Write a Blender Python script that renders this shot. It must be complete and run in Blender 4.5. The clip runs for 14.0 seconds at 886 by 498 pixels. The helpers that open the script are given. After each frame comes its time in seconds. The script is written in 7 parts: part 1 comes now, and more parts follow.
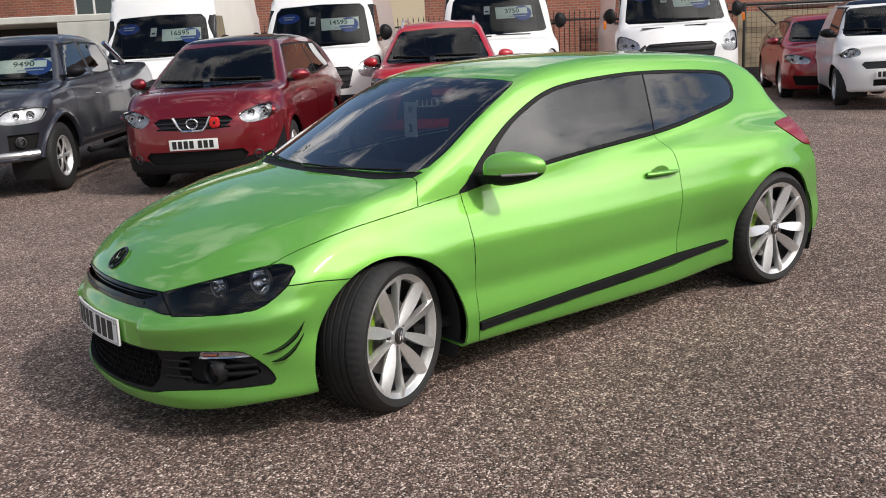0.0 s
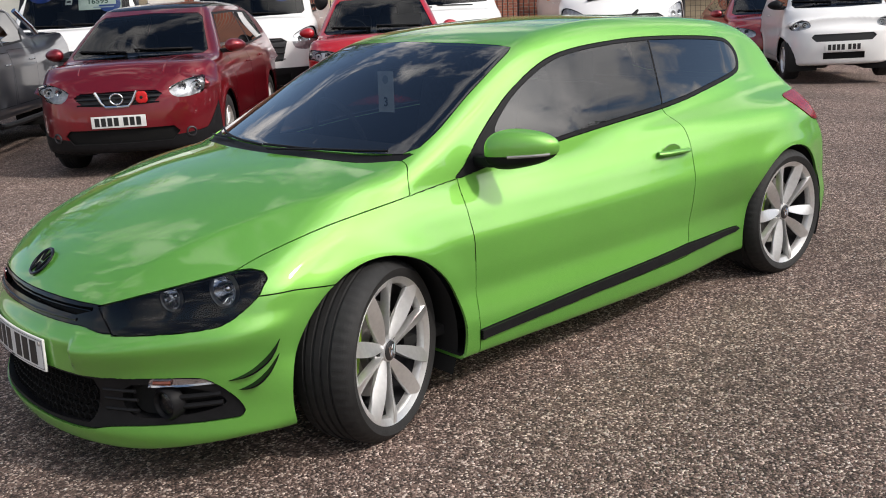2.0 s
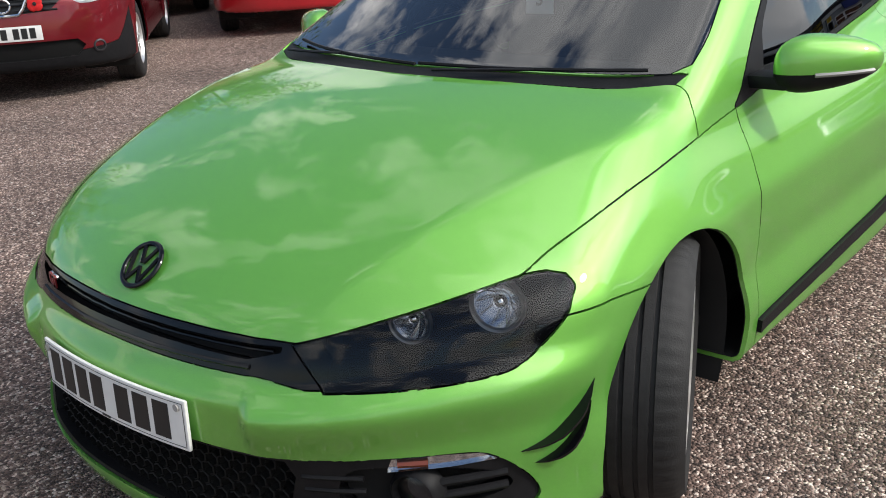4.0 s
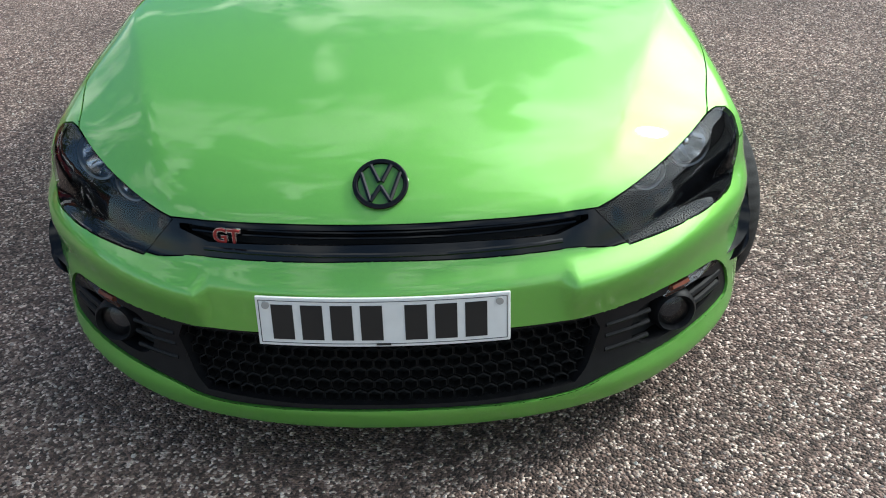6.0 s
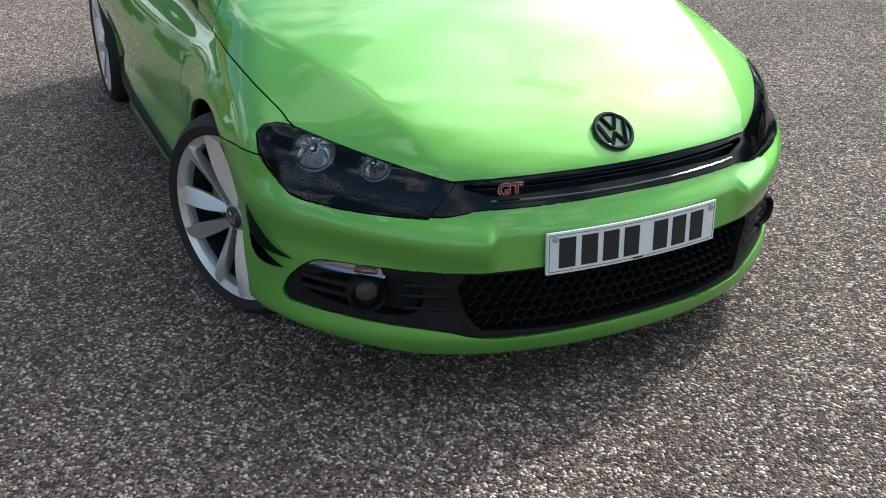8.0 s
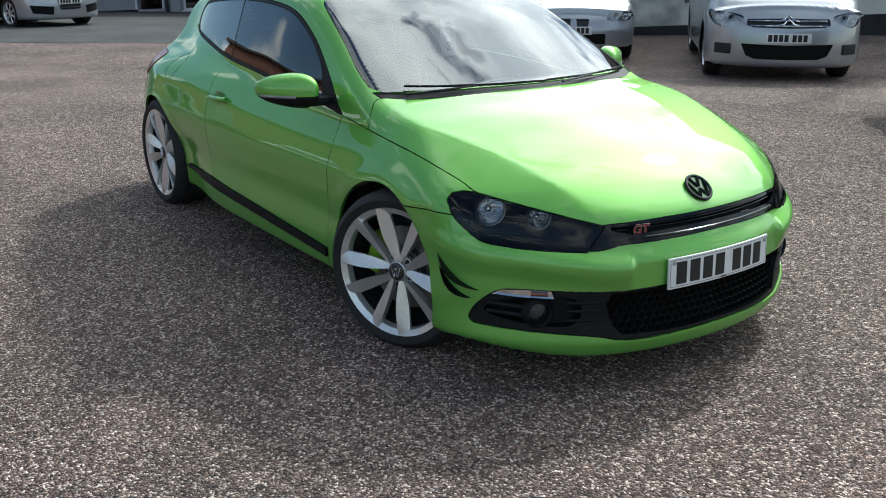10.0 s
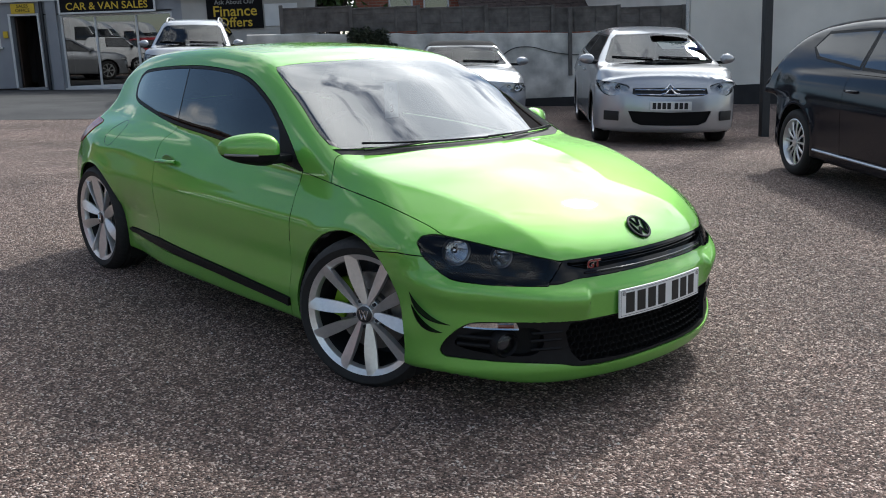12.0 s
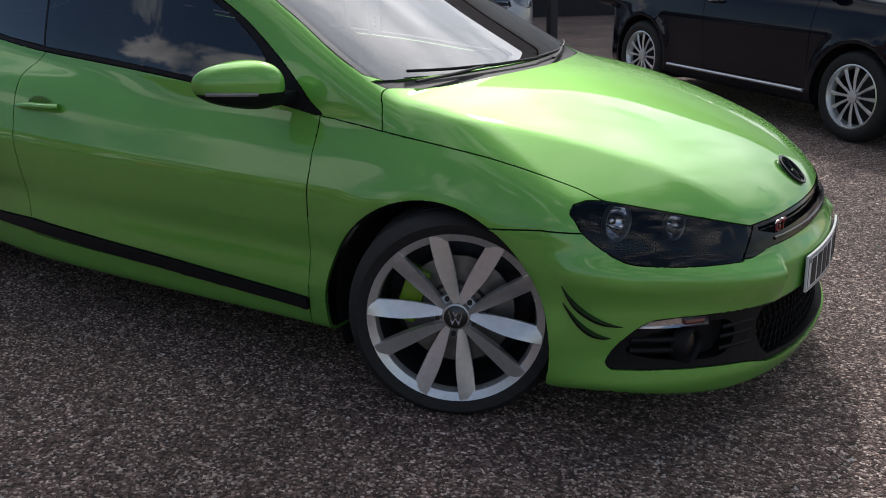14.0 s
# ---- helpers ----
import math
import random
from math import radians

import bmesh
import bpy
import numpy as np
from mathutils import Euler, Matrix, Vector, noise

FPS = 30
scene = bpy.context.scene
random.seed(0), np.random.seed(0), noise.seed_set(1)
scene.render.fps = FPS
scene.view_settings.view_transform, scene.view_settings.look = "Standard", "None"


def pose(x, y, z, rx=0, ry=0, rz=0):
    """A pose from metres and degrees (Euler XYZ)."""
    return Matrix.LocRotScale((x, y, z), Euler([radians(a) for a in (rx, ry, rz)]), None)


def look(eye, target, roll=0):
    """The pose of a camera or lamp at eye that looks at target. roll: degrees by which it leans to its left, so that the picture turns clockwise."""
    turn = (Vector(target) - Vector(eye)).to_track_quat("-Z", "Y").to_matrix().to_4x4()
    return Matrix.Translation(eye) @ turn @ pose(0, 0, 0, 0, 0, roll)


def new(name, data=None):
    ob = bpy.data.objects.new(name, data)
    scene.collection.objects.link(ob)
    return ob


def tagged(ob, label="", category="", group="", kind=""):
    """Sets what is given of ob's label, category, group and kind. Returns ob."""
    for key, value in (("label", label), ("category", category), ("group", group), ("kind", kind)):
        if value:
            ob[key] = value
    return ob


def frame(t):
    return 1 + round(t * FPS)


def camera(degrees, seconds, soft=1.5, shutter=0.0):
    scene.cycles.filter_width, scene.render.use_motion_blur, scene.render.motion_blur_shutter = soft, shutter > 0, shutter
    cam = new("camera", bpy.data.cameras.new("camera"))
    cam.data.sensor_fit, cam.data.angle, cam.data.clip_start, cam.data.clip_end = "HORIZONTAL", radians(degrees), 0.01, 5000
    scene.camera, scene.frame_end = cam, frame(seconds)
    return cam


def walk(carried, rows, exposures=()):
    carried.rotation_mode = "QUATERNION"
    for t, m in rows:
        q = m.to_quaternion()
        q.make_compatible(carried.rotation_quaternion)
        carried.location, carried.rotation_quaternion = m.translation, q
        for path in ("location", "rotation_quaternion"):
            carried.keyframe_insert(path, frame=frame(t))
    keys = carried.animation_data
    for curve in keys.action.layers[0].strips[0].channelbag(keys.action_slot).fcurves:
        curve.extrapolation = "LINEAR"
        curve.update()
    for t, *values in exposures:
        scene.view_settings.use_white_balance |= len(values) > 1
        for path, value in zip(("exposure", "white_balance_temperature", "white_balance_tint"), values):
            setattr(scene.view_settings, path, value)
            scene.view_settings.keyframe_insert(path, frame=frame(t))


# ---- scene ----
cam = camera(49.49, 14.0, 1.0)
PATH = [
    (0, (1.952, 4.008, 1.523), (0.823, 2.419, 1.071), -3.87),
    (0.5, (1.950, 4.003, 1.516), (0.824, 2.413, 1.065), -3.83),
    (1, (1.938, 3.931, 1.505), (0.802, 2.349, 1.049), -3.73),
    (1.5, (1.915, 3.711, 1.488), (0.752, 2.155, 1.015), -3.55),
    (2, (1.769, 3.336, 1.462), (0.530, 1.851, 0.953), -3.53),
    (2.5, (1.659, 2.905, 1.440), (0.436, 1.421, 0.889), -3.51),
    (3, (1.640, 2.486, 1.416), (0.443, 1.004, 0.806), -3.35),
    (5.5, (2.409, 0.588, 1.366), (0.630, 0.279, 0.507), -2.69),
    (6, (2.591, 0.174, 1.419), (0.802, 0.124, 0.527), -1.89),
    (6.5, (2.698, -0.236, 1.447), (0.920, -0.023, 0.556), -0.97),
    (7, (2.808, -0.621, 1.471), (1.074, -0.179, 0.578), -0.48),
    (7.5, (2.788, -1.016, 1.446), (1.106, -0.388, 0.565), -0.31),
    (8, (2.707, -1.406, 1.417), (1.068, -0.622, 0.580), -0.13),
    (8.5, (2.730, -1.800, 1.450), (1.119, -0.930, 0.644), -0.27),
    (9, (2.737, -2.101, 1.491), (1.148, -1.145, 0.743), -0.35),
    (11.5, (3.463, -3.093, 1.535), (1.937, -1.884, 1.077), -0.52),
    (12, (3.055, -3.079, 1.477), (1.604, -1.785, 1.009), -0.17),
    (12.5, (2.640, -3.082, 1.435), (1.242, -1.738, 0.948), 0.07),
    (13, (2.191, -3.086, 1.390), (0.866, -1.682, 0.867), 0.10),
    (13.5, (1.733, -3.050, 1.363), (0.561, -1.538, 0.779), 0.44),
    (14, (1.270, -3.073, 1.348), (0.336, -1.419, 0.724), 0.79),
]
# the yard slopes: the car and the path are laid out square on it, LEAN turns that to upright
LEAN = Vector((-0.039, -0.014, 1.0)).rotation_difference(Vector((0, 0, 1))).to_matrix().to_4x4()
walk(cam, [(t, LEAN @ look(eye, target, roll)) for t, eye, target, roll in PATH],
     [(0, -0.05, 6800, 13), (3.2, 0.05, 6750, 13), (5.3, 0.42, 6200, 4), (9.2, 0.20, 6050, 0), (11.3, 0.06, 6200, 5), (12.5, -0.08, 6300, 10), (14, -0.37, 6400, 13)])
# ---------------------------------------------------------------- light
world = bpy.data.worlds.new("world")
scene.world = world
world.use_nodes = True
SUN = Vector((-0.26, 0.72, 0.645)).normalized()


def build_world():
    nt = world.node_tree
    nt.nodes.clear()
    out = nt.nodes.new("ShaderNodeOutputWorld")
    bg = nt.nodes.new("ShaderNodeBackground")
    sky = nt.nodes.new("ShaderNodeTexSky")
    sky.sky_type = "NISHITA"
    sky.sun_disc = False
    sky.sun_elevation = math.asin(SUN.z)
    sky.sun_rotation = math.atan2(SUN.x, SUN.y)
    sky.dust_density = 0.4
    sky.ozone_density = 2.5
    # broken cloud over the whole sky
    n1 = nt.nodes.new("ShaderNodeTexNoise")
    n1.inputs["Scale"].default_value = 4.2
    n1.inputs["Detail"].default_value = 9
    n1.inputs["Roughness"].default_value = 0.58
    n1.inputs["Distortion"].default_value = 0.35
    ramp = nt.nodes.new("ShaderNodeValToRGB")
    ramp.color_ramp.elements[0].position = 0.48
    ramp.color_ramp.elements[1].position = 0.56
    cloud = nt.nodes.new("ShaderNodeTexNoise")
    cloud.inputs["Scale"].default_value = 5.5
    cloud.inputs["Detail"].default_value = 6
    shade = nt.nodes.new("ShaderNodeValToRGB")
    shade.color_ramp.elements[0].position = 0.38
    shade.color_ramp.elements[0].color = (5.6, 5.9, 6.3, 1)
    shade.color_ramp.elements[1].position = 0.66
    shade.color_ramp.elements[1].color = (11.5, 11.5, 11.5, 1)
    mix = nt.nodes.new("ShaderNodeMixRGB")
    nt.links.new(cloud.outputs["Fac"], shade.inputs["Fac"])
    nt.links.new(ramp.outputs["Color"], mix.inputs["Fac"])
    nt.links.new(sky.outputs["Color"], mix.inputs["Color1"])
    # cloud stands brighter towards the sun
    tc = nt.nodes.new("ShaderNodeTexCoord")
    dot = nt.nodes.new("ShaderNodeVectorMath")
    dot.operation = "DOT_PRODUCT"
    dot.inputs[1].default_value = SUN
    nt.links.new(tc.outputs["Generated"], dot.inputs[0])
    gather = nt.nodes.new("ShaderNodeMapRange")
    gather.inputs["From Min"].default_value = 0.66
    gather.inputs["From Max"].default_value = 0.90
    gather.inputs["To Min"].default_value = -0.015
    gather.inputs["To Max"].default_value = 0.18
    nt.links.new(dot.outputs["Value"], gather.inputs["Value"])
    cover = nt.nodes.new("ShaderNodeMath")
    cover.operation = "ADD"
    nt.links.new(n1.outputs["Fac"], cover.inputs[0])
    nt.links.new(gather.outputs["Result"], cover.inputs[1])
    nt.links.new(cover.outputs["Value"], ramp.inputs["Fac"])
    near = nt.nodes.new("ShaderNodeMapRange")
    near.inputs["From Min"].default_value = 0.70
    near.inputs["From Max"].default_value = 1.0
    near.inputs["To Min"].default_value = 1.0
    near.inputs["To Max"].default_value = 3.2
    nt.links.new(dot.outputs["Value"], near.inputs["Value"])
    lit = nt.nodes.new("ShaderNodeVectorMath")
    lit.operation = "SCALE"
    nt.links.new(shade.outputs["Color"], lit.inputs[0])
    nt.links.new(near.outputs["Result"], lit.inputs["Scale"])
    nt.links.new(lit.outputs["Vector"], mix.inputs["Color2"])
    nt.links.new(mix.outputs["Color"], bg.inputs["Color"])
    bg.inputs["Strength"].default_value = 0.118
    nt.links.new(bg.outputs["Background"], out.inputs["Surface"])


build_world()
sun_data = bpy.data.lights.new("sun", "SUN")
sun_data.energy = 2.45
sun_data.angle = radians(4.5)
sun_data.color = (1.0, 0.96, 0.90)
sun = new("sun", sun_data)
sun.matrix_world = look(SUN * 40, (0, 0, 0))


# ---------------------------------------------------------------- materials
def nodes_of(name):
    m = bpy.data.materials.new(name)
    m.use_nodes = True
    return m, m.node_tree, m.node_tree.nodes["Principled BSDF"]


def plain(name, color, rough=0.5, metal=0.0, coat=0.0, vary=0.0, scale=30.0, bump=0.0, bump_scale=200.0, spec=0.5):
    """A surface with slight variation of tone and fine relief."""
    m, nt, b = nodes_of(name)
    b.inputs["Base Color"].default_value = (*color, 1)
    b.inputs["Roughness"].default_value = rough
    b.inputs["Metallic"].default_value = metal
    b.inputs["Coat Weight"].default_value = coat
    b.inputs["Coat Roughness"].default_value = 0.03
    b.inputs["Specular IOR Level"].default_value = spec
    tc = nt.nodes.new("ShaderNodeTexCoord")
    if vary:
        n = nt.nodes.new("ShaderNodeTexNoise")
        n.inputs["Scale"].default_value = scale
        n.inputs["Detail"].default_value = 6
        nt.links.new(tc.outputs["Object"], n.inputs["Vector"])
        r = nt.nodes.new("ShaderNodeValToRGB")
        r.color_ramp.elements[0].position = 0.3
        r.color_ramp.elements[1].position = 0.7
        r.color_ramp.elements[0].color = (*[c * (1 - vary) for c in color], 1)
        r.color_ramp.elements[1].color = (*[min(1, c * (1 + vary)) for c in color], 1)
        nt.links.new(n.outputs["Fac"], r.inputs["Fac"])
        nt.links.new(r.outputs["Color"], b.inputs["Base Color"])
    if bump:
        n = nt.nodes.new("ShaderNodeTexNoise")
        n.inputs["Scale"].default_value = bump_scale
        n.inputs["Detail"].default_value = 4
        nt.links.new(tc.outputs["Object"], n.inputs["Vector"])
        bp = nt.nodes.new("ShaderNodeBump")
        bp.inputs["Strength"].default_value = bump
        bp.inputs["Distance"].default_value = 0.004
        nt.links.new(n.outputs["Fac"], bp.inputs["Height"])
        nt.links.new(bp.outputs["Normal"], b.inputs["Normal"])
    return m


def car_paint(name, color, metal=0.45, rough=0.32, flake=0.25, coat=1.0, ior=1.5):
    """Metallic paint under clear lacquer, with fine flakes."""
    m, nt, b = nodes_of(name)
    b.inputs["Metallic"].default_value = metal
    b.inputs["Roughness"].default_value = rough
    b.inputs["Coat Weight"].default_value = coat
    b.inputs["Coat Roughness"].default_value = 0.045
    b.inputs["Coat IOR"].default_value = ior
    tc = nt.nodes.new("ShaderNodeTexCoord")
    n = nt.nodes.new("ShaderNodeTexNoise")
    n.inputs["Scale"].default_value = 900
    n.inputs["Detail"].default_value = 2
    big = nt.nodes.new("ShaderNodeTexNoise")
    big.inputs["Scale"].default_value = 2.5
    big.inputs["Detail"].default_value = 5
    add = nt.nodes.new("ShaderNodeMath")
    add.operation = "MULTIPLY_ADD"
    add.inputs[1].default_value = 0.25
    nt.links.new(tc.outputs["Object"], n.inputs["Vector"])
    nt.links.new(tc.outputs["Object"], big.inputs["Vector"])
    nt.links.new(big.outputs["Fac"], add.inputs[0])
    nt.links.new(n.outputs["Fac"], add.inputs[2])
    r = nt.nodes.new("ShaderNodeValToRGB")
    r.color_ramp.elements[0].position = 0.45
    r.color_ramp.elements[1].position = 0.85
    r.color_ramp.elements[0].color = (*[c * (1 - flake) for c in color], 1)
    r.color_ramp.elements[1].color = (*[min(1, c * (1 + flake)) for c in color], 1)
    nt.links.new(add.outputs["Value"], r.inputs["Fac"])
    nt.links.new(r.outputs["Color"], b.inputs["Base Color"])
    return m


def flake_paint(name, deep, flake, share, rough, ior=1.5):
    """A deep pigment under bright metal flakes, which light up towards the mirror direction, and clear lacquer over both."""
    m, nt, b = nodes_of(name)
    f = nt.nodes.new("ShaderNodeBsdfPrincipled")
    tc = nt.nodes.new("ShaderNodeTexCoord")
    n = nt.nodes.new("ShaderNodeTexNoise")
    n.inputs["Scale"].default_value = 900
    n.inputs["Detail"].default_value = 2
    big = nt.nodes.new("ShaderNodeTexNoise")
    big.inputs["Scale"].default_value = 2.5
    big.inputs["Detail"].default_value = 5
    for q in (n, big):
        nt.links.new(tc.outputs["Object"], q.inputs["Vector"])
    mixed = nt.nodes.new("ShaderNodeMath")
    mixed.operation = "MULTIPLY_ADD"
    mixed.inputs[1].default_value = 0.2
    nt.links.new(big.outputs["Fac"], mixed.inputs[0])
    nt.links.new(n.outputs["Fac"], mixed.inputs[2])
    for node, color, metal, r, vary in ((b, deep, 0.0, 0.5, 0.12), (f, flake, 1.0, rough, 0.20)):
        ramp = nt.nodes.new("ShaderNodeValToRGB")
        ramp.color_ramp.elements[0].position = 0.40
        ramp.color_ramp.elements[1].position = 0.80
        ramp.color_ramp.elements[0].color = (*[c * (1 - vary) for c in color], 1)
        ramp.color_ramp.elements[1].color = (*[min(1, c * (1 + vary)) for c in color], 1)
        nt.links.new(mixed.outputs["Value"], ramp.inputs["Fac"])
        nt.links.new(ramp.outputs["Color"], node.inputs["Base Color"])
        node.inputs["Metallic"].default_value = metal
        node.inputs["Roughness"].default_value = r
        node.inputs["Specular IOR Level"].default_value = 0.0
        node.inputs["Coat Weight"].default_value = 1.0
        node.inputs["Coat Roughness"].default_value = 0.03
        node.inputs["Coat IOR"].default_value = ior
    mx = nt.nodes.new("ShaderNodeMixShader")
    mx.inputs["Fac"].default_value = share
    nt.links.new(b.outputs["BSDF"], mx.inputs[1])
    nt.links.new(f.outputs["BSDF"], mx.inputs[2])
    nt.links.new(mx.outputs["Shader"], nt.nodes["Material Output"].inputs["Surface"])
    return m


def glass(name, tint, gloss_rough=0.0, base=0.06, gain=1.6):
    """A thin pane: tinted see-through, with mirror gloss by Fresnel."""
    m = bpy.data.materials.new(name)
    m.use_nodes = True
    nt = m.node_tree
    nt.nodes.clear()
    out = nt.nodes.new("ShaderNodeOutputMaterial")
    tr = nt.nodes.new("ShaderNodeBsdfTransparent")
    tr.inputs["Color"].default_value = (*tint, 1)
    gl = nt.nodes.new("ShaderNodeBsdfGlossy")
    gl.inputs["Roughness"].default_value = gloss_rough
    fr = nt.nodes.new("ShaderNodeFresnel")
    fr.inputs["IOR"].default_value = 1.52
    mul = nt.nodes.new("ShaderNodeMath")
    mul.operation = "MULTIPLY_ADD"
    mul.inputs[1].default_value = gain
    mul.inputs[2].default_value = base
    mul.use_clamp = True
    mx = nt.nodes.new("ShaderNodeMixShader")
    nt.links.new(fr.outputs["Fac"], mul.inputs[0])
    nt.links.new(mul.outputs["Value"], mx.inputs["Fac"])
    nt.links.new(tr.outputs["BSDF"], mx.inputs[1])
    nt.links.new(gl.outputs["BSDF"], mx.inputs[2])
    nt.links.new(mx.outputs["Shader"], out.inputs["Surface"])
    return m


GREEN = flake_paint("green_paint", (0.045, 0.26, 0.032), (0.335, 0.67, 0.15), 0.56, 0.58, 1.60)
BLACK_PLASTIC = plain("black_plastic", (0.010, 0.010, 0.011), 0.5, bump=0.15, bump_scale=600, vary=0.2, spec=0.16)
GLOSS_BLACK = plain("gloss_black", (0.004, 0.004, 0.005), 0.12, spec=0.3)
# near-black; on sheets behind openings this colour stands for their shade
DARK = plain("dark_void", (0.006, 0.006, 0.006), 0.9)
RUBBER = plain("tyre_rubber", (0.013, 0.013, 0.013), 0.72, vary=0.3, scale=40, bump=0.3, bump_scale=300)
ALLOY = plain("silver_alloy", (0.74, 0.74, 0.73), 0.34, metal=0.75, coat=0.5, vary=0.06, scale=60)
ALLOY_GREY = plain("grey_alloy", (0.56, 0.56, 0.56), 0.40, metal=0.75, coat=0.3, vary=0.08, scale=60)
ALLOY_DARK = plain("dark_barrel", (0.05, 0.05, 0.055), 0.5, metal=0.6, vary=0.3)
SMOKED_CHROME = plain("smoked_chrome", (0.74, 0.75, 0.77), 0.12, metal=1.0)
CHROME = plain("chrome", (0.82, 0.83, 0.84), 0.08, metal=1.0)
TINT = glass("tinted_glass", (0.07, 0.075, 0.085), base=0.07, gain=1.6)
DOOR_TINT = glass("door_glass", (0.34, 0.36, 0.38), base=0.05, gain=1.3)
SCREEN = glass("windscreen_glass", (0.76, 0.80, 0.79), base=0.07)
CLEAR = glass("clear_lens", (0.86, 0.87, 0.88), base=0.0, gain=0.9)
RED_LENS = plain("red_lens", (0.24, 0.005, 0.009), 0.25, coat=0.25)
AMBER = plain("amber_lens", (0.65, 0.16, 0.01), 0.15, coat=0.6)
SMOKED_AMBER = plain("smoked_amber", (0.16, 0.035, 0.012), 0.2, coat=0.6)
PLATE_WHITE = plain("plate_white", (0.74, 0.74, 0.72), 0.35, vary=0.05, scale=20)
INK = plain("black_ink", (0.012, 0.012, 0.012), 0.5)
SEAT = plain("dark_cloth", (0.02, 0.02, 0.022), 0.85, vary=0.3, scale=50)


# ---------------------------------------------------------------- mesh helpers
def part(name, bm, material, parent=None, label="", smooth=True, matrix=None):
    """Links a bmesh as one mesh object under a thing or a part."""
    me = bpy.data.meshes.new(name)
    bm.normal_update()
    bm.to_mesh(me)
    bm.free()
    return link(name, me, material, parent, label, smooth, matrix)


def link(name, me, material, parent=None, label="", smooth=True, matrix=None):
    if material:
        me.materials.append(material)
    if smooth:
        me.shade_smooth()
        me.set_sharp_from_angle(angle=radians(38))
    ob = new(name, me)
    if parent:
        ob.parent = parent
    if matrix:
        ob.matrix_basis = matrix
    if label:
        ob["label"] = label
    return ob


def arrays(name, verts, faces, material, parent=None, label="", smooth=True, matrix=None):
    me = bpy.data.meshes.new(name)
    me.from_pydata([tuple(v) for v in verts], [], [tuple(f) for f in faces])
    me.validate()
    return link(name, me, material, parent, label, smooth, matrix)


def box(bm, center, size, bevel=0.0, turn=None, segments=2):
    """Adds a bevelled box to bm."""
    m = Matrix.Translation(center) @ (turn or Matrix.Identity(4)) @ Matrix.Diagonal((*size, 1))
    made = bmesh.ops.create_cube(bm, size=1, matrix=m)["verts"]
    if bevel:
        edges = list({e for v in made for e in v.link_edges})
        bmesh.ops.bevel(bm, geom=edges, offset=min(bevel, min(size) * 0.45), segments=segments, profile=0.6, affect="EDGES")
    return bm


def rod(bm, a, b, r, segments=10, r2=None):
    a, b = Vector(a), Vector(b)
    turn = (b - a).to_track_quat("Z", "Y").to_matrix().to_4x4()
    bmesh.ops.create_cone(bm, cap_ends=True, segments=segments, radius1=r, radius2=r if r2 is None else r2,
                          depth=(b - a).length, matrix=Matrix.Translation((a + b) / 2) @ turn)
    return bm


def lathe(profile, segments=48, axis="Y"):
    """A turned mesh: profile of (radius, offset along the axis)."""
    bm = bmesh.new()
    rings = []
    for r, o in profile:
        ring = []
        for i in range(segments):
            a = 2 * math.pi * i / segments
            ring.append(bm.verts.new((r * math.cos(a), o, r * math.sin(a)) if axis == "Y" else (r * math.cos(a), r * math.sin(a), o)))
        rings.append(ring)
    for p, q in zip(rings, rings[1:]):
        for i in range(segments):
            j = (i + 1) % segments
            bm.faces.new((p[i], p[j], q[j], q[i]))
    bmesh.ops.recalc_face_normals(bm, faces=bm.faces)
    return bm


def tube(points, r, segments=8, closed=False, flat=1.0):
    """A round bar along points."""
    bm = bmesh.new()
    pts = [Vector(p) for p in points]
    rings = []
    n = len(pts)
    for i, p in enumerate(pts):
        d = pts[(i + 1) % n if closed else min(i + 1, n - 1)] - pts[(i - 1) % n if closed else max(i - 1, 0)]
        d.normalize()
        s = d.cross(Vector((0, 0, 1)))
        s = s.normalized() if s.length > 1e-4 else Vector((1, 0, 0))
        u = s.cross(d)
        rings.append([bm.verts.new(p + s * r * math.cos(2 * math.pi * k / segments) + u * r * flat * math.sin(2 * math.pi * k / segments))
                      for k in range(segments)])
    for i in range(n if closed else n - 1):
        a, b = rings[i], rings[(i + 1) % n]
        for k in range(segments):
            bm.faces.new((a[k], a[(k + 1) % segments], b[(k + 1) % segments], b[k]))
    if not closed:
        bm.faces.new(rings[0])
        bm.faces.new(rings[-1][::-1])
    bmesh.ops.recalc_face_normals(bm, faces=bm.faces)
    return bm


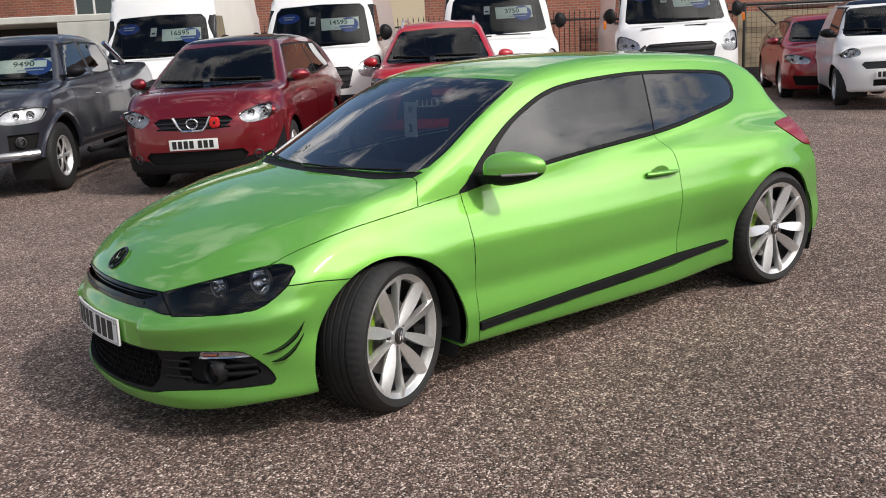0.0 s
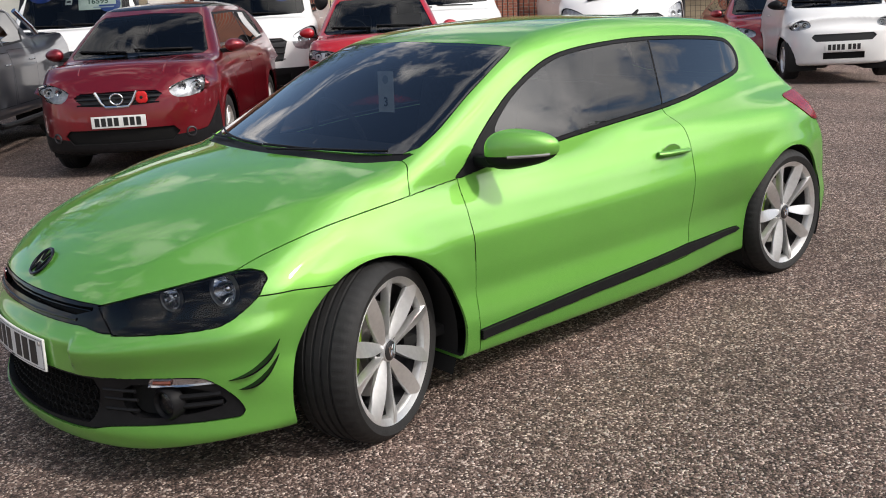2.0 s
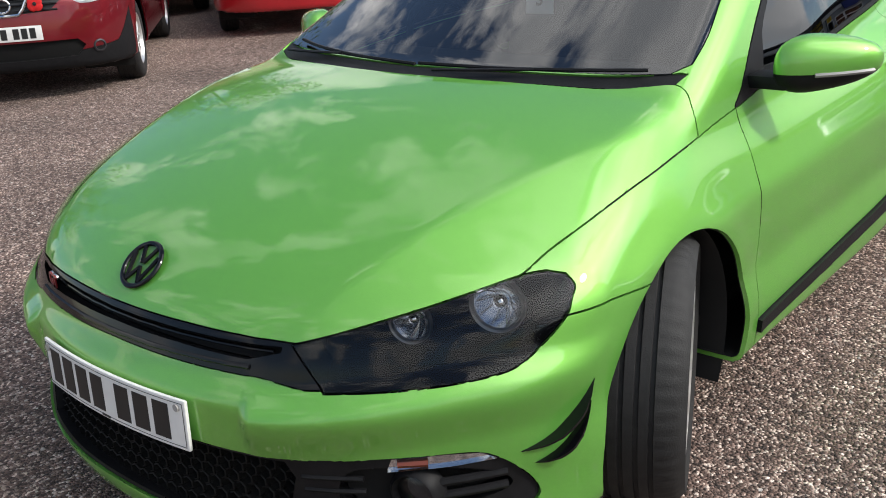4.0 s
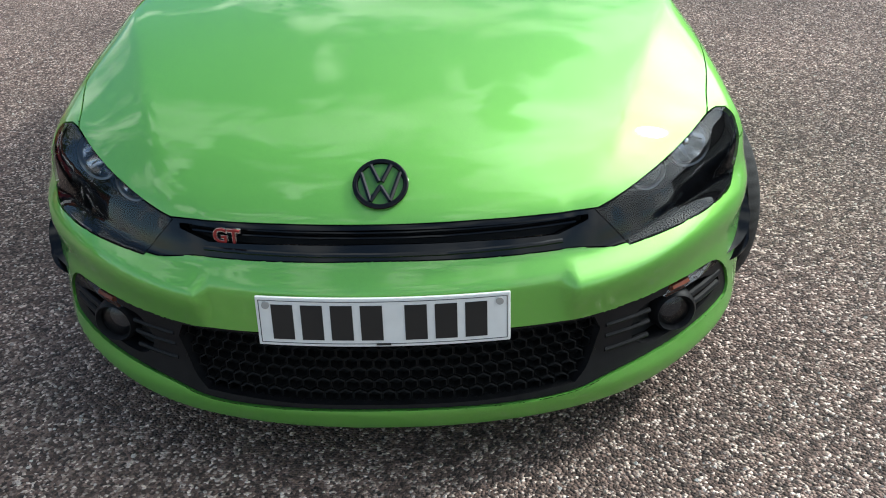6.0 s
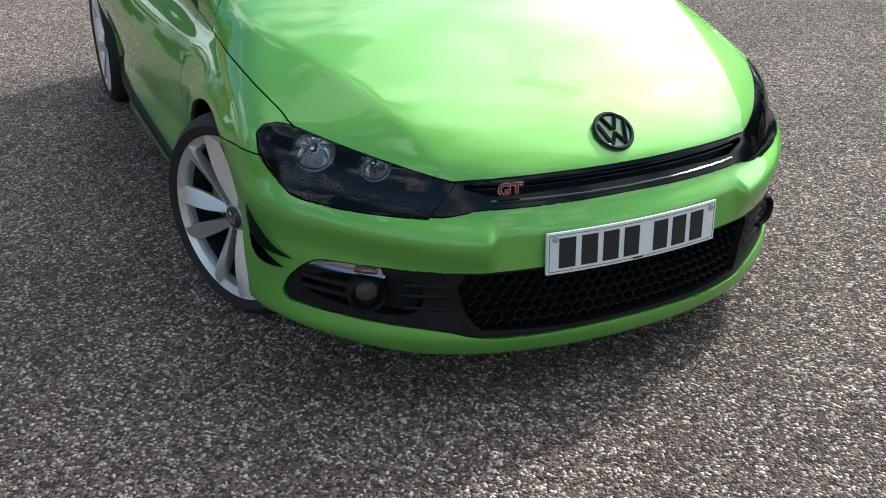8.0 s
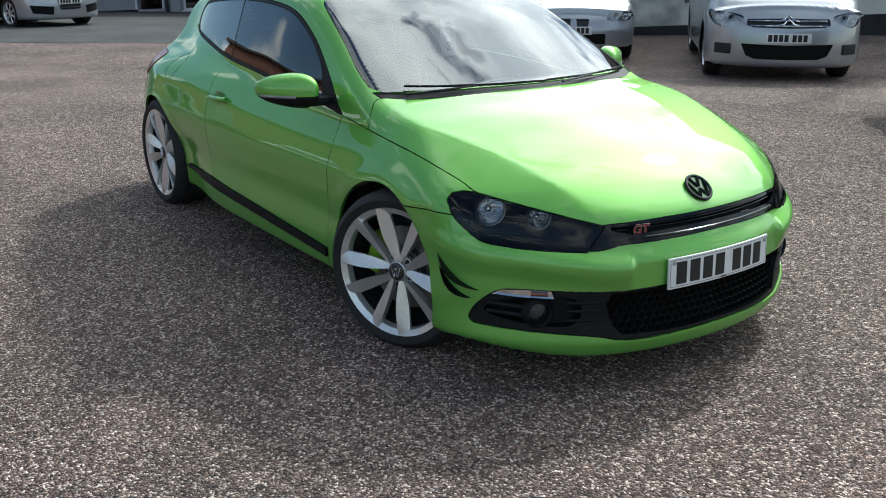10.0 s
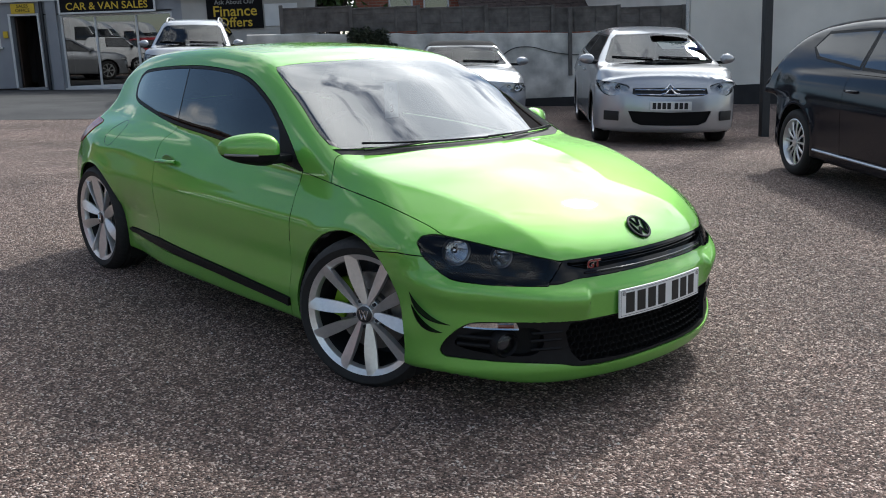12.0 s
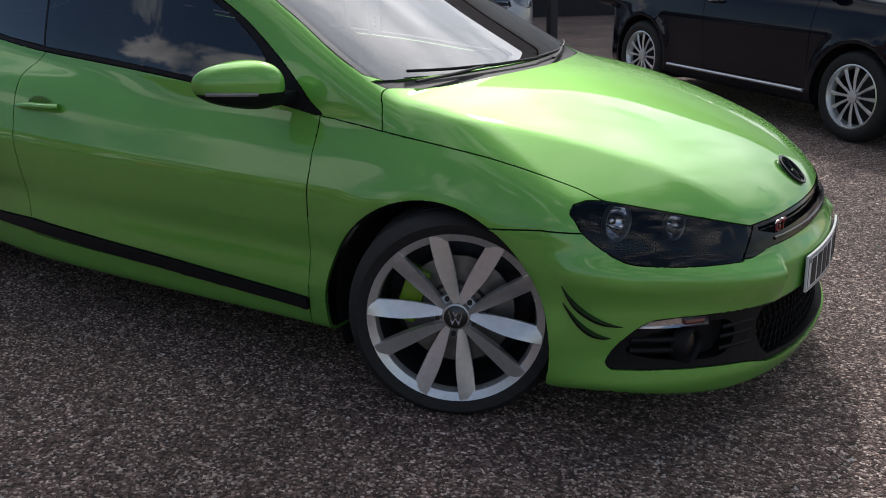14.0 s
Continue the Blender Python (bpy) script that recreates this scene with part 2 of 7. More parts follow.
class Curve:
    """A smooth curve y(x) through knots, without overshoot."""

    def __init__(self, *knots):
        k = sorted(knots)
        x, y = np.array([a for a, _ in k], float), np.array([b for _, b in k], float)
        h, d = np.diff(x), np.diff(y) / np.diff(x)
        m = np.zeros_like(y)
        m[0], m[-1] = d[0], d[-1]
        for i in range(1, len(x) - 1):
            if d[i - 1] * d[i] > 0:
                w1, w2 = 2 * h[i] + h[i - 1], h[i] + 2 * h[i - 1]
                m[i] = (w1 + w2) / (w1 / d[i - 1] + w2 / d[i])
        self.t = np.linspace(x[0], x[-1], 800)
        j = np.clip(np.searchsorted(x, self.t, "right") - 1, 0, len(x) - 2)
        s = (self.t - x[j]) / h[j]
        self.v = ((1 + 2 * s) * (1 - s) ** 2 * y[j] + s * (1 - s) ** 2 * h[j] * m[j]
                  + s * s * (3 - 2 * s) * y[j + 1] + s * s * (s - 1) * h[j] * m[j + 1])
        # ease the bends
        pad = 24
        k = np.hanning(2 * pad + 1)
        ends = np.r_[2 * self.v[0] - self.v[pad:0:-1], self.v, 2 * self.v[-1] - self.v[-2:-pad - 2:-1]]
        self.v = np.convolve(ends, k / k.sum(), "valid")

    def __call__(self, x):
        return np.interp(x, self.t, self.v)


def smax(a, b, k):
    h = np.maximum(k - np.abs(a - b), 0)
    return np.maximum(a, b) + h * h / (4 * k)


def smin(a, b, k):
    return -smax(-a, -b, k)


def step(x, a, b):
    s = np.clip((x - a) / (b - a), 0, 1)
    return s * s * (3 - 2 * s)


# ---------------------------------------------------------------- car bodies
class Shell:
    """The left half of a car's skin, found on rays from a spine inside it, that is then cut along panel lines."""

    def __init__(self, field, spine, height, nx, na, cap, reach=2.6):
        self.field = field
        x0, x1 = spine
        ang = np.linspace(-math.pi / 2, math.pi / 2, na)
        rows = []
        for i in range(cap):
            f = math.pi / 2 * (1 - i / cap)
            rows.append((x1, f))
        for i in range(nx + 1):
            rows.append((x1 + (x0 - x1) * i / nx, 0.0))
        for i in range(1, cap + 1):
            rows.append((x0, -math.pi / 2 * i / cap))
        o = np.array([[(x, 0, height) for _ in ang] for x, f in rows], float)
        d = np.array([[(math.sin(f), math.cos(f) * math.cos(a), math.cos(f) * math.sin(a)) for a in ang] for x, f in rows], float)
        d[np.abs(d) < 1e-9] = 0
        o, d = o.reshape(-1, 3), d.reshape(-1, 3)
        lo, hi = np.zeros(len(o)), np.full(len(o), reach)
        found = np.zeros(len(o), bool)
        for r in np.linspace(reach, 0.02, 110):
            inside = self.value(o + d * r) < 0
            fresh = inside & ~found
            lo[fresh] = r
            hi[fresh] = r + (reach - 0.02) / 109
            found |= fresh
        for _ in range(22):
            mid = (lo + hi) / 2
            inside = self.value(o + d * mid[:, None]) < 0
            lo, hi = np.where(inside, mid, lo), np.where(inside, hi, mid)
        p = o + d * lo[:, None]
        self.bm = bmesh.new()
        vs = [self.bm.verts.new(q) for q in p]
        n = len(ang)
        for i in range(len(rows) - 1):
            for j in range(n - 1):
                q = (vs[i * n + j], vs[(i + 1) * n + j], vs[(i + 1) * n + j + 1], vs[i * n + j + 1])
                self.bm.faces.new(q)
        bmesh.ops.remove_doubles(self.bm, verts=self.bm.verts, dist=1e-5)
        self.layer = self.bm.faces.layers.int.new("panel")
        self.names = [""]

    def value(self, p):
        return self.field(p[:, 0], p[:, 1], p[:, 2])

    def normal(self, p):
        e = 6e-3
        g = np.stack([self.value(p + np.eye(3)[i] * e) - self.value(p - np.eye(3)[i] * e) for i in range(3)], 1)
        return g / np.maximum(np.linalg.norm(g, axis=1), 1e-9)[:, None]

    def cut(self, name, outline, u, v, where, inside=None):
        """Cuts the skin along a closed outline drawn in the (u, v) view, and names what lies within it.
        where(center): which part of the skin the outline is meant for; inside: only these names are taken."""
        u, v = Vector(u).normalized(), Vector(v).normalized()
        w = u.cross(v)
        pts = [(a, b) for a, b in outline]
        lo_u, hi_u = min(p[0] for p in pts) - 0.05, max(p[0] for p in pts) + 0.05
        lo_v, hi_v = min(p[1] for p in pts) - 0.05, max(p[1] for p in pts) + 0.05
        pool = []
        for f in self.bm.faces:
            c = f.calc_center_median()
            if lo_u < c.dot(u) < hi_u and lo_v < c.dot(v) < hi_v and where(c):
                pool.append(f)
        for (a0, b0), (a1, b1) in zip(pts, pts[1:] + pts[:1]):
            if math.hypot(a1 - a0, b1 - b0) < 1e-6:
                continue
            touched, rest = [], []
            for f in pool:
                us = [q.co.dot(u) for q in f.verts]
                vs = [q.co.dot(v) for q in f.verts]
                if max(us) >= min(a0, a1) - 1e-5 and min(us) <= max(a0, a1) + 1e-5 and max(vs) >= min(b0, b1) - 1e-5 and min(vs) <= max(b0, b1) + 1e-5:
                    touched.append(f)
                else:
                    rest.append(f)
            if not touched:
                continue
            direction = u * (a1 - a0) + v * (b1 - b0)
            geom = list({e for f in touched for e in f.verts}) + list({e for f in touched for e in f.edges}) + touched
            res = bmesh.ops.bisect_plane(self.bm, geom=geom, dist=1e-6, plane_co=u * a0 + v * b0, plane_no=direction.cross(w).normalized())
            pool = rest + [g for g in res["geom"] if isinstance(g, bmesh.types.BMFace)]
        poly = np.array(pts)
        self.names.append(name)
        idx = len(self.names) - 1
        for f in pool:
            if not f.is_valid:
                continue
            c = f.calc_center_median()
            if inside is not None and self.names[f[self.layer]] not in inside:
                continue
            a, b = c.dot(u), c.dot(v)
            x0, y0 = poly[:, 0], poly[:, 1]
            x1, y1 = np.roll(x0, -1), np.roll(y0, -1)
            cross = (y0 > b) != (y1 > b)
            with np.errstate(divide="ignore", invalid="ignore"):
                hits = cross & (a < (x1 - x0) * (b - y0) / (y1 - y0) + x0)
            if hits.sum() % 2:
                f[self.layer] = idx

    def settle(self):
        """Lays the new corners of the cuts onto the skin."""
        self.bm.verts.ensure_lookup_table()
        p = np.array([v.co for v in self.bm.verts])
        for _ in range(2):
            n = self.normal(p)
            p = p - n * np.clip(self.value(p), -0.01, 0.01)[:, None]
        for v, q in zip(self.bm.verts, p):
            on_axis = abs(v.co.y) < 1e-6
            v.co = (q[0], 0.0 if on_axis else q[1], q[2])

    def take(self, *names):
        """Points, outward normals and faces of the named panels."""
        idx = {i for i, n in enumerate(self.names) if n in names}
        keep, index, faces = [], {}, []
        for f in self.bm.faces:
            if f[self.layer] in idx:
                q = []
                for v in f.verts:
                    if v not in index:
                        index[v] = len(keep)
                        keep.append(v.co[:])
                    q.append(index[v])
                faces.append(q)
        p = np.array(keep) if keep else np.zeros((0, 3))
        return p, (self.normal(p) if len(p) else p), faces


def border(faces):
    seen = {}
    for f in faces:
        for a, b in zip(f, f[1:] + f[:1]):
            seen[(a, b)] = seen.get((a, b), 0) + 1
    return [(a, b) for a, b in seen if (b, a) not in seen]


def panel(name, data, material, parent, sides="both", label="", lift=0.0, gap=0.0022, depth=0.012, seam_open=False):
    """One panel of skin with folded edges. sides: left, right, or both halves in one mesh."""
    p, n, faces = data
    if not len(faces):
        return None
    p = p + n * lift
    edges = border(faces)
    shift = np.zeros_like(p)
    for a, b in edges:
        if abs(p[a][1]) < 1e-6 and abs(p[b][1]) < 1e-6:
            continue
        t = p[b] - p[a]
        t = t / max(np.linalg.norm(t), 1e-9)
        s = np.cross(n[a], t)
        shift[a] += s
        shift[b] += np.cross(n[b], t)
    ln = np.linalg.norm(shift, axis=1)
    ok = ln > 1e-6
    shift[ok] *= (gap / ln[ok])[:, None]
    axis = np.abs(p[:, 1]) < 1e-6
    p = p + shift
    p[axis, 1] = 0
    verts, normals, polys = list(p), list(n), [list(f) for f in faces]
    rim = {}
    for a, b in edges:
        if axis[a] and axis[b]:
            continue
        out = []
        for q in (a, b):
            if q not in rim:
                side = -shift[q] / max(np.linalg.norm(shift[q]), 1e-9)
                rim[q] = len(verts)
                verts += [p[q], p[q] - n[q] * depth]
                normals += [side, side]
            out.append(rim[q])
        polys.append([out[0] + 1, out[1] + 1, out[1], out[0]])
    verts, normals = np.array(verts), np.array(normals)
    made = []

    def emit(vv, nn, ff, nm):
        me = bpy.data.meshes.new(nm)
        me.from_pydata([tuple(q) for q in vv], [], ff)
        me.shade_smooth()
        me.normals_split_custom_set_from_vertices([tuple(q) for q in nn])
        if material:
            me.materials.append(material)
        ob = new(nm, me)
        ob.parent = parent
        if label:
            ob["label"] = label
        made.append(ob)

    flip = np.array([1, -1, 1])
    if sides == "both":
        m = len(verts)
        emit(np.vstack([verts, verts * flip]), np.vstack([normals, normals * flip]),
             polys + [[q + m for q in f[::-1]] for f in polys], name)
    if sides in ("left", "pair"):
        emit(verts, normals, polys, name)
    if sides in ("right", "pair"):
        emit(verts * flip, normals * flip, [f[::-1] for f in polys], name)
    return made[0] if len(made) == 1 else made


def pieces(data):
    """The separate pieces of a panel, largest first."""
    p, n, faces = data
    root = list(range(len(p)))

    def find(a):
        while root[a] != a:
            root[a] = root[root[a]]
            a = root[a]
        return a

    for f in faces:
        for q in f[1:]:
            root[find(q)] = find(f[0])
    groups = {}
    for f in faces:
        groups.setdefault(find(f[0]), []).append(f)
    out = []
    for g in sorted(groups.values(), key=len, reverse=True):
        ids = sorted({q for f in g for q in f})
        back = {q: i for i, q in enumerate(ids)}
        out.append((p[ids], n[ids], [[back[q] for q in f] for f in g]))
    return out


def panels(name, data, material, parent, **kw):
    """Each separate piece as a part of its own: on the middle line one mesh, else one a side."""
    for d in pieces(data):
        if len(d[2]) < 3:
            continue
        panel(name, d, material, parent, "both" if np.abs(d[0][:, 1]).min() < 1e-6 else "pair", **kw)


def arc(cx, cz, r, a0, a1, n):
    return [(cx + r * math.cos(radians(a0 + (a1 - a0) * i / n)), cz + r * math.sin(radians(a0 + (a1 - a0) * i / n))) for i in range(n + 1)]


def smooth_line(points, n=8, closed=False):
    """A rounded line through points (Catmull-Rom)."""
    out = []
    m = len(points)
    rng = range(m) if closed else range(m - 1)
    for i in rng:
        if closed:
            p = [points[(i + k) % m] for k in (-1, 0, 1, 2)]
        else:
            p = [points[max(i - 1, 0)], points[i], points[i + 1], points[min(i + 2, m - 1)]]
        for k in range(n):
            t = k / n
            out.append(tuple(0.5 * (2 * p[1][c] + (p[2][c] - p[0][c]) * t + (2 * p[0][c] - 5 * p[1][c] + 4 * p[2][c] - p[3][c]) * t * t
                                    + (3 * p[1][c] - p[0][c] - 3 * p[2][c] + p[3][c]) * t ** 3) for c in range(len(p[1]))))
    if not closed:
        out.append(tuple(points[-1]))
    return out


def thing(name, label, category, matrix=None, group=""):
    ob = new(name)
    ob.empty_display_size = 0.2
    if matrix:
        ob.matrix_basis = matrix
    return tagged(ob, label, category, group)


# ---------------------------------------------------------------- the green hatchback
W_SIDE = Curve((-3.4, 0.667), (-3.05, 0.774), (-2.58, 0.864), (-2.1, 0.869), (-1.5, 0.868), (-0.9, 0.862), (-0.45, 0.855), (0, 0.872), (0.35, 0.872), (0.6, 0.860), (1, 0.802))
DROP = Curve((0.1, 0.037), (0.16, 0.009), (0.22, -0.001), (0.3, -0.004), (0.36, 0.004), (0.42, 0.013), (0.51, 0.009), (0.6, 0.010), (0.68, 0.032), (0.74, 0.053), (0.79, 0.078), (0.84, 0.108), (0.9, 0.133), (0.97, 0.168), (1.06, 0.218), (1.2, 0.298))
BONNET = Curve((-3.6, 0.905), (-0.3, 0.939), (0.05, 0.907), (0.2, 0.879), (0.45, 0.809), (0.65, 0.735), (0.8, 0.650), (0.9, 0.567), (1, 0.457))
CROWN = Curve((-3, 0.106), (-0.2, 0.100), (0.2, 0.128), (0.5, 0.143), (0.8, 0.243), (1, 0.297))
NOSE = Curve((0.08, 0.802), (0.12, 0.890), (0.155, 0.901), (0.19, 0.912), (0.23, 0.904), (0.28, 0.897), (0.37, 0.904), (0.47, 0.903), (0.53, 0.885), (0.58, 0.873), (0.63, 0.851), (0.68, 0.813), (0.8, 0.719))
ROOF = Curve((-3.7, 0.730), (-3.35, 0.866), (-3.1, 1.033), (-2.86, 1.197), (-2.72, 1.251), (-2.4, 1.294), (-2, 1.327), (-1.55, 1.346), (-1.2, 1.334), (-0.95, 1.299), (-0.75, 1.227), (-0.45, 1.083), (0.02, 0.860), (0.5, 0.638))
TUMBLE = Curve((0.6, 0.79), (0.75, 0.775), (0.82, 0.765), (0.88, 0.753), (0.95, 0.733), (1.1, 0.675), (1.25, 0.609), (1.4, 0.505))
TAPER = Curve((-3.3, 0.249), (-2.8, 0.202), (-2.4, 0.125), (-2, 0.072), (-1.5, 0.026), (-1, -0.003), (-0.6, 0.002), (-0.1, -0.002), (0.3, -0.026))
HIP = Curve((-3.5, -0.000), (-3, 0.045), (-2.6, 0.050), (-2.2, 0.030), (-1.7, 0.010), (-1.2, -0.012), (0.5, -0.026))
TAIL = Curve((0.1, -3.244), (0.35, -3.334), (0.6, -3.292), (0.85, -3.168), (1.1, -3.068))
PLAN = [0.338, 0.392, 0.155, 0.181, 0.094]


def soft_rise(u, k):
    return k * np.logaddexp(0.0, u / k)


def hatch_field(x, y, z):
    y = np.abs(y)
    # flank, with the arches' lips and the hollow above the sill
    side = W_SIDE(x) - DROP(z - HIP(x) * step(z, 0.55, 0.9))
    side = side - 0.062 * np.exp(-((x + 2.2) / 0.36) ** 2) * (1 - step(z, 0.28, 0.62))
    for cx in (-0.015, -2.595):
        r = np.hypot(x - cx, z - 0.27)
        side = side + 0.007 * np.exp(-((r - 0.388) / 0.055) ** 2) * step(z, 0.2, 0.4)
    zc = 0.505 + 0.045 * (1 - step(x, 0.45, 0.60))
    side = side + 0.016 * step(x, 0.28, 0.50) * step(z, zc - 0.10, zc) * (1 - step(z, zc + 0.004, zc + 0.07))
    a = y - side
    top = BONNET(x) - CROWN(x) * y * y - 0.30 * soft_rise(y - (0.455 + (0.776 - x) * 0.335), 0.006) * step(x, -0.25, 0.10)
    b = (z - top) * 0.95
    nose = NOSE(z) - PLAN[0] * y ** 2 - PLAN[1] * y ** 4 
    # shoulder of the bumper, drawn out further below the lamps
    zc = 0.455 + 0.05 * step(y, 0.4, 0.8)
    lamps = step(y, 0.365, 0.40)
    nose = nose + 0.026 * lamps * step(z, zc - 0.10, zc) * (1 - step(z, zc + 0.002, zc + 0.064))
    nose = nose - 0.014 * lamps * step(z, zc + 0.002, zc + 0.064) * (1 - step(z, 0.57, 0.64))
    nose = nose - 0.014 * (1 - lamps) * step(z, 0.462, 0.53) * (1 - step(z, 0.56, 0.62))
    c = x - nose
    d = TAIL(z) + PLAN[2] * y ** 2 + 0.10 * y ** 4 - x
    e = (0.172 - 0.045 * step(x, 0.45, 0.8) + 0.03 * step(np.abs(x + 1.3), 1.2, 1.9) * step(-x, -1.5, 3.4)) - z
    low = smax(smax(smax(smax(a, b, 0.055 + 0.06 * step(-x, 1.8, 2.5)), c, 0.09), d, 0.16), e, 0.03)
    # cabin
    roof = ROOF(x + PLAN[3] * y * y * step(x, -1.6, -0.9) - 0.10 * y * y * step(-x, 2.3, 2.8)) - PLAN[4] * y * y
    g = TUMBLE(z) - TAPER(x)
    up = smax((z - roof) * 0.88, (y - g) * 0.92, 0.06)
    up = smax(smax(up, smax(x - 0.35, 0.70 - z, 0.02), 0.02), d + 0.03, 0.12)
    return smin(low, up, 0.02 + 0.11 * step(-x, 1.6, 2.5))


car = thing("green_hatchback", "metallic green three-door hatchback with tinted windows parked on gravel", "car", LEAN)
skin = Shell(hatch_field, (-2.85, 0.40), 0.56, 190, 170, 70)
XZ = ((1, 0, 0), (0, 0, 1))
XY = ((1, 0, 0), (0, 1, 0))
YZ = ((0, 1, 0), (0, 0, 1))
D45 = ((-0.62, 0.785, 0), (0, 0, 1))
flank = lambda c: c.y > 0.3


def d45(x, y, z):
    return (-0.62 * x + 0.785 * y) / math.hypot(0.62, 0.785), z


# body parts in order: later outlines take over earlier ones
skin.cut("bonnet", smooth_line([(0.842, -0.01), (0.833, 0.13), (0.803, 0.327), (0.764, 0.455)], 5) + [(0.66, 0.60), (0.42, 0.83), (0.25, 0.90), (-0.10, 0.90), (-0.222, 0.90)]
         + smooth_line([(-0.222, 0.788), (-0.250, 0.750), (-0.272, 0.692), (-0.182, 0.556), (-0.126, 0.381), (-0.083, 0.170), (-0.070, -0.01)], 6), *XY, lambda c: c.z > 0.56 and c.x > -0.4)
skin.cut("front_wing", [(0.56, 0.40)] + smooth_line([(0.56, 0.655), (0.452, 0.680), (0.365, 0.711), (0.26, 0.741), (0.15, 0.764), (0.02, 0.781), (-0.222, 0.801), (-0.464, 0.824)], 5) + smooth_line([(-0.464, 0.824), (-0.464, 0.70), (-0.458, 0.50), (-0.454, 0.40), (-0.452, 0.305)], 5) + [(-0.45, 0.10), (0.1, 0.05)], *XZ, flank)
skin.cut("bumper", [(0.12, 0.05), (0.12, 0.592)] + [(0.19, 0.600), (0.31, 0.614), (0.42, 0.614), (0.50, 0.58), (0.62, 0.56), (1.0, 0.565), (1.1, 0.05)], *XZ, lambda c: c.x > 0.1, inside=("", "front_wing"))
door = smooth_line([(-0.464, 0.826), (-0.464, 0.70), (-0.458, 0.50), (-0.454, 0.40), (-0.452, 0.305)], 5) + [(-0.45, 0.245), (-1.72, 0.275)] + smooth_line([(-1.722, 0.32), (-1.748, 0.44), (-1.772, 0.58), (-1.796, 0.72), (-1.806, 0.80), (-1.800, 0.85), (-1.748, 0.92)], 5) + [(-1.74, 1.20), (-1.0, 1.15), (-0.8, 1.05), (-0.52, 0.86)]
skin.cut("door", door, *XZ, flank, inside=("",))
trim = smooth_line([(-0.464, 0.824), (-0.64, 0.846), (-1.0, 0.880), (-1.3, 0.899), (-1.745, 0.918), (-1.97, 0.934), (-2.22, 0.963), (-2.44, 0.987), (-2.560, 1.010), (-2.605, 1.055), (-2.608, 1.105), (-2.555, 1.155), (-2.44, 1.183), (-2.12, 1.212), (-1.78, 1.230), (-1.55, 1.232), (-1.26, 1.221), (-1.06, 1.190), (-0.86, 1.111), (-0.72, 1.030), (-0.60, 0.945), (-0.51, 0.865)], 5, closed=True)
skin.cut("window_trim", trim, *XZ, flank)
pane = smooth_line([(-0.650, 0.866), (-1.0, 0.898), (-1.3, 0.917), (-1.756, 0.937)], 4) + [(-1.803, 1.213)] + smooth_line([(-1.55, 1.216), (-1.27, 1.205), (-1.08, 1.176), (-0.88, 1.098), (-0.755, 1.022), (-0.70, 0.975)], 4)
skin.cut("door_glass", pane, *XZ, flank)
quarter = [(-1.766, 0.938)] + smooth_line([(-1.98, 0.953), (-2.22, 0.981), (-2.43, 1.004), (-2.535, 1.022), (-2.575, 1.058), (-2.578, 1.100), (-2.535, 1.140), (-2.43, 1.167), (-2.12, 1.195), (-1.815, 1.213)], 5)
skin.cut("quarter_glass", quarter, *XZ, flank)
strip = [(-0.454, 0.234), (-1.03, 0.260), (-1.72, 0.286), (-2.15, 0.288), (-2.19, 0.300), (-2.17, 0.314), (-1.72, 0.331), (-1.03, 0.303), (-0.454, 0.272)]
skin.cut("side_strip", strip, *XZ, flank)
skin.cut("cowl", smooth_line([(-0.268, 0.690), (-0.182, 0.556), (-0.126, 0.381), (-0.083, 0.170), (-0.070, -0.01)], 6) + smooth_line([(-0.125, -0.01), (-0.140, 0.170), (-0.183, 0.381), (-0.240, 0.556), (-0.320, 0.700)], 6), *XY, lambda c: c.z > 0.8, inside=("", "door", "window_trim", "front_wing"))
skin.cut("windscreen", smooth_line([(-0.02, 0.936), (0.25, 0.936), (0.40, 0.934), (0.56, 0.930), (0.665, 0.930)], 4) + smooth_line([(0.694, 0.946), (0.683, 0.996), (0.648, 1.079), (0.62, 1.157), (0.588, 1.226), (0.566, 1.250)], 4) + smooth_line([(0.50, 1.259), (0.33, 1.269), (-0.02, 1.279)], 4), *YZ, lambda c: -1.05 < c.x < 0.0 and c.z > 0.88, inside=("", "door", "window_trim", "cowl"))
lamp = smooth_line([d45(0.381, 0.803, 0.679), d45(0.377, 0.820, 0.660), d45(0.392, 0.822, 0.640), d45(0.418, 0.826, 0.612), d45(0.470, 0.806, 0.570), d45(0.53, 0.785, 0.540), d45(0.61, 0.725, 0.528), d45(0.695, 0.640, 0.520)], 5) + [d45(0.778, 0.527, 0.512)] + [d45(0.769, 0.445, 0.592)] + smooth_line([d45(0.665, 0.569, 0.630), d45(0.548, 0.673, 0.662), d45(0.453, 0.742, 0.683), d45(0.408, 0.778, 0.687)], 5)
skin.cut("headlight", lamp, *D45, lambda c: c.x > 0.2 and c.y > 0.3 and c.z > 0.4)
skin.cut("grille", [(-0.02, 0.600), (0.2, 0.600), (0.33, 0.598), (0.459, 0.594), (0.524, 0.517), (0.477, 0.515), (0.394, 0.529), (0.25, 0.531), (-0.02, 0.535)], *YZ, lambda c: c.x > 0.6 and c.z > 0.4, inside=("", "bumper", "bonnet", "front_wing"))
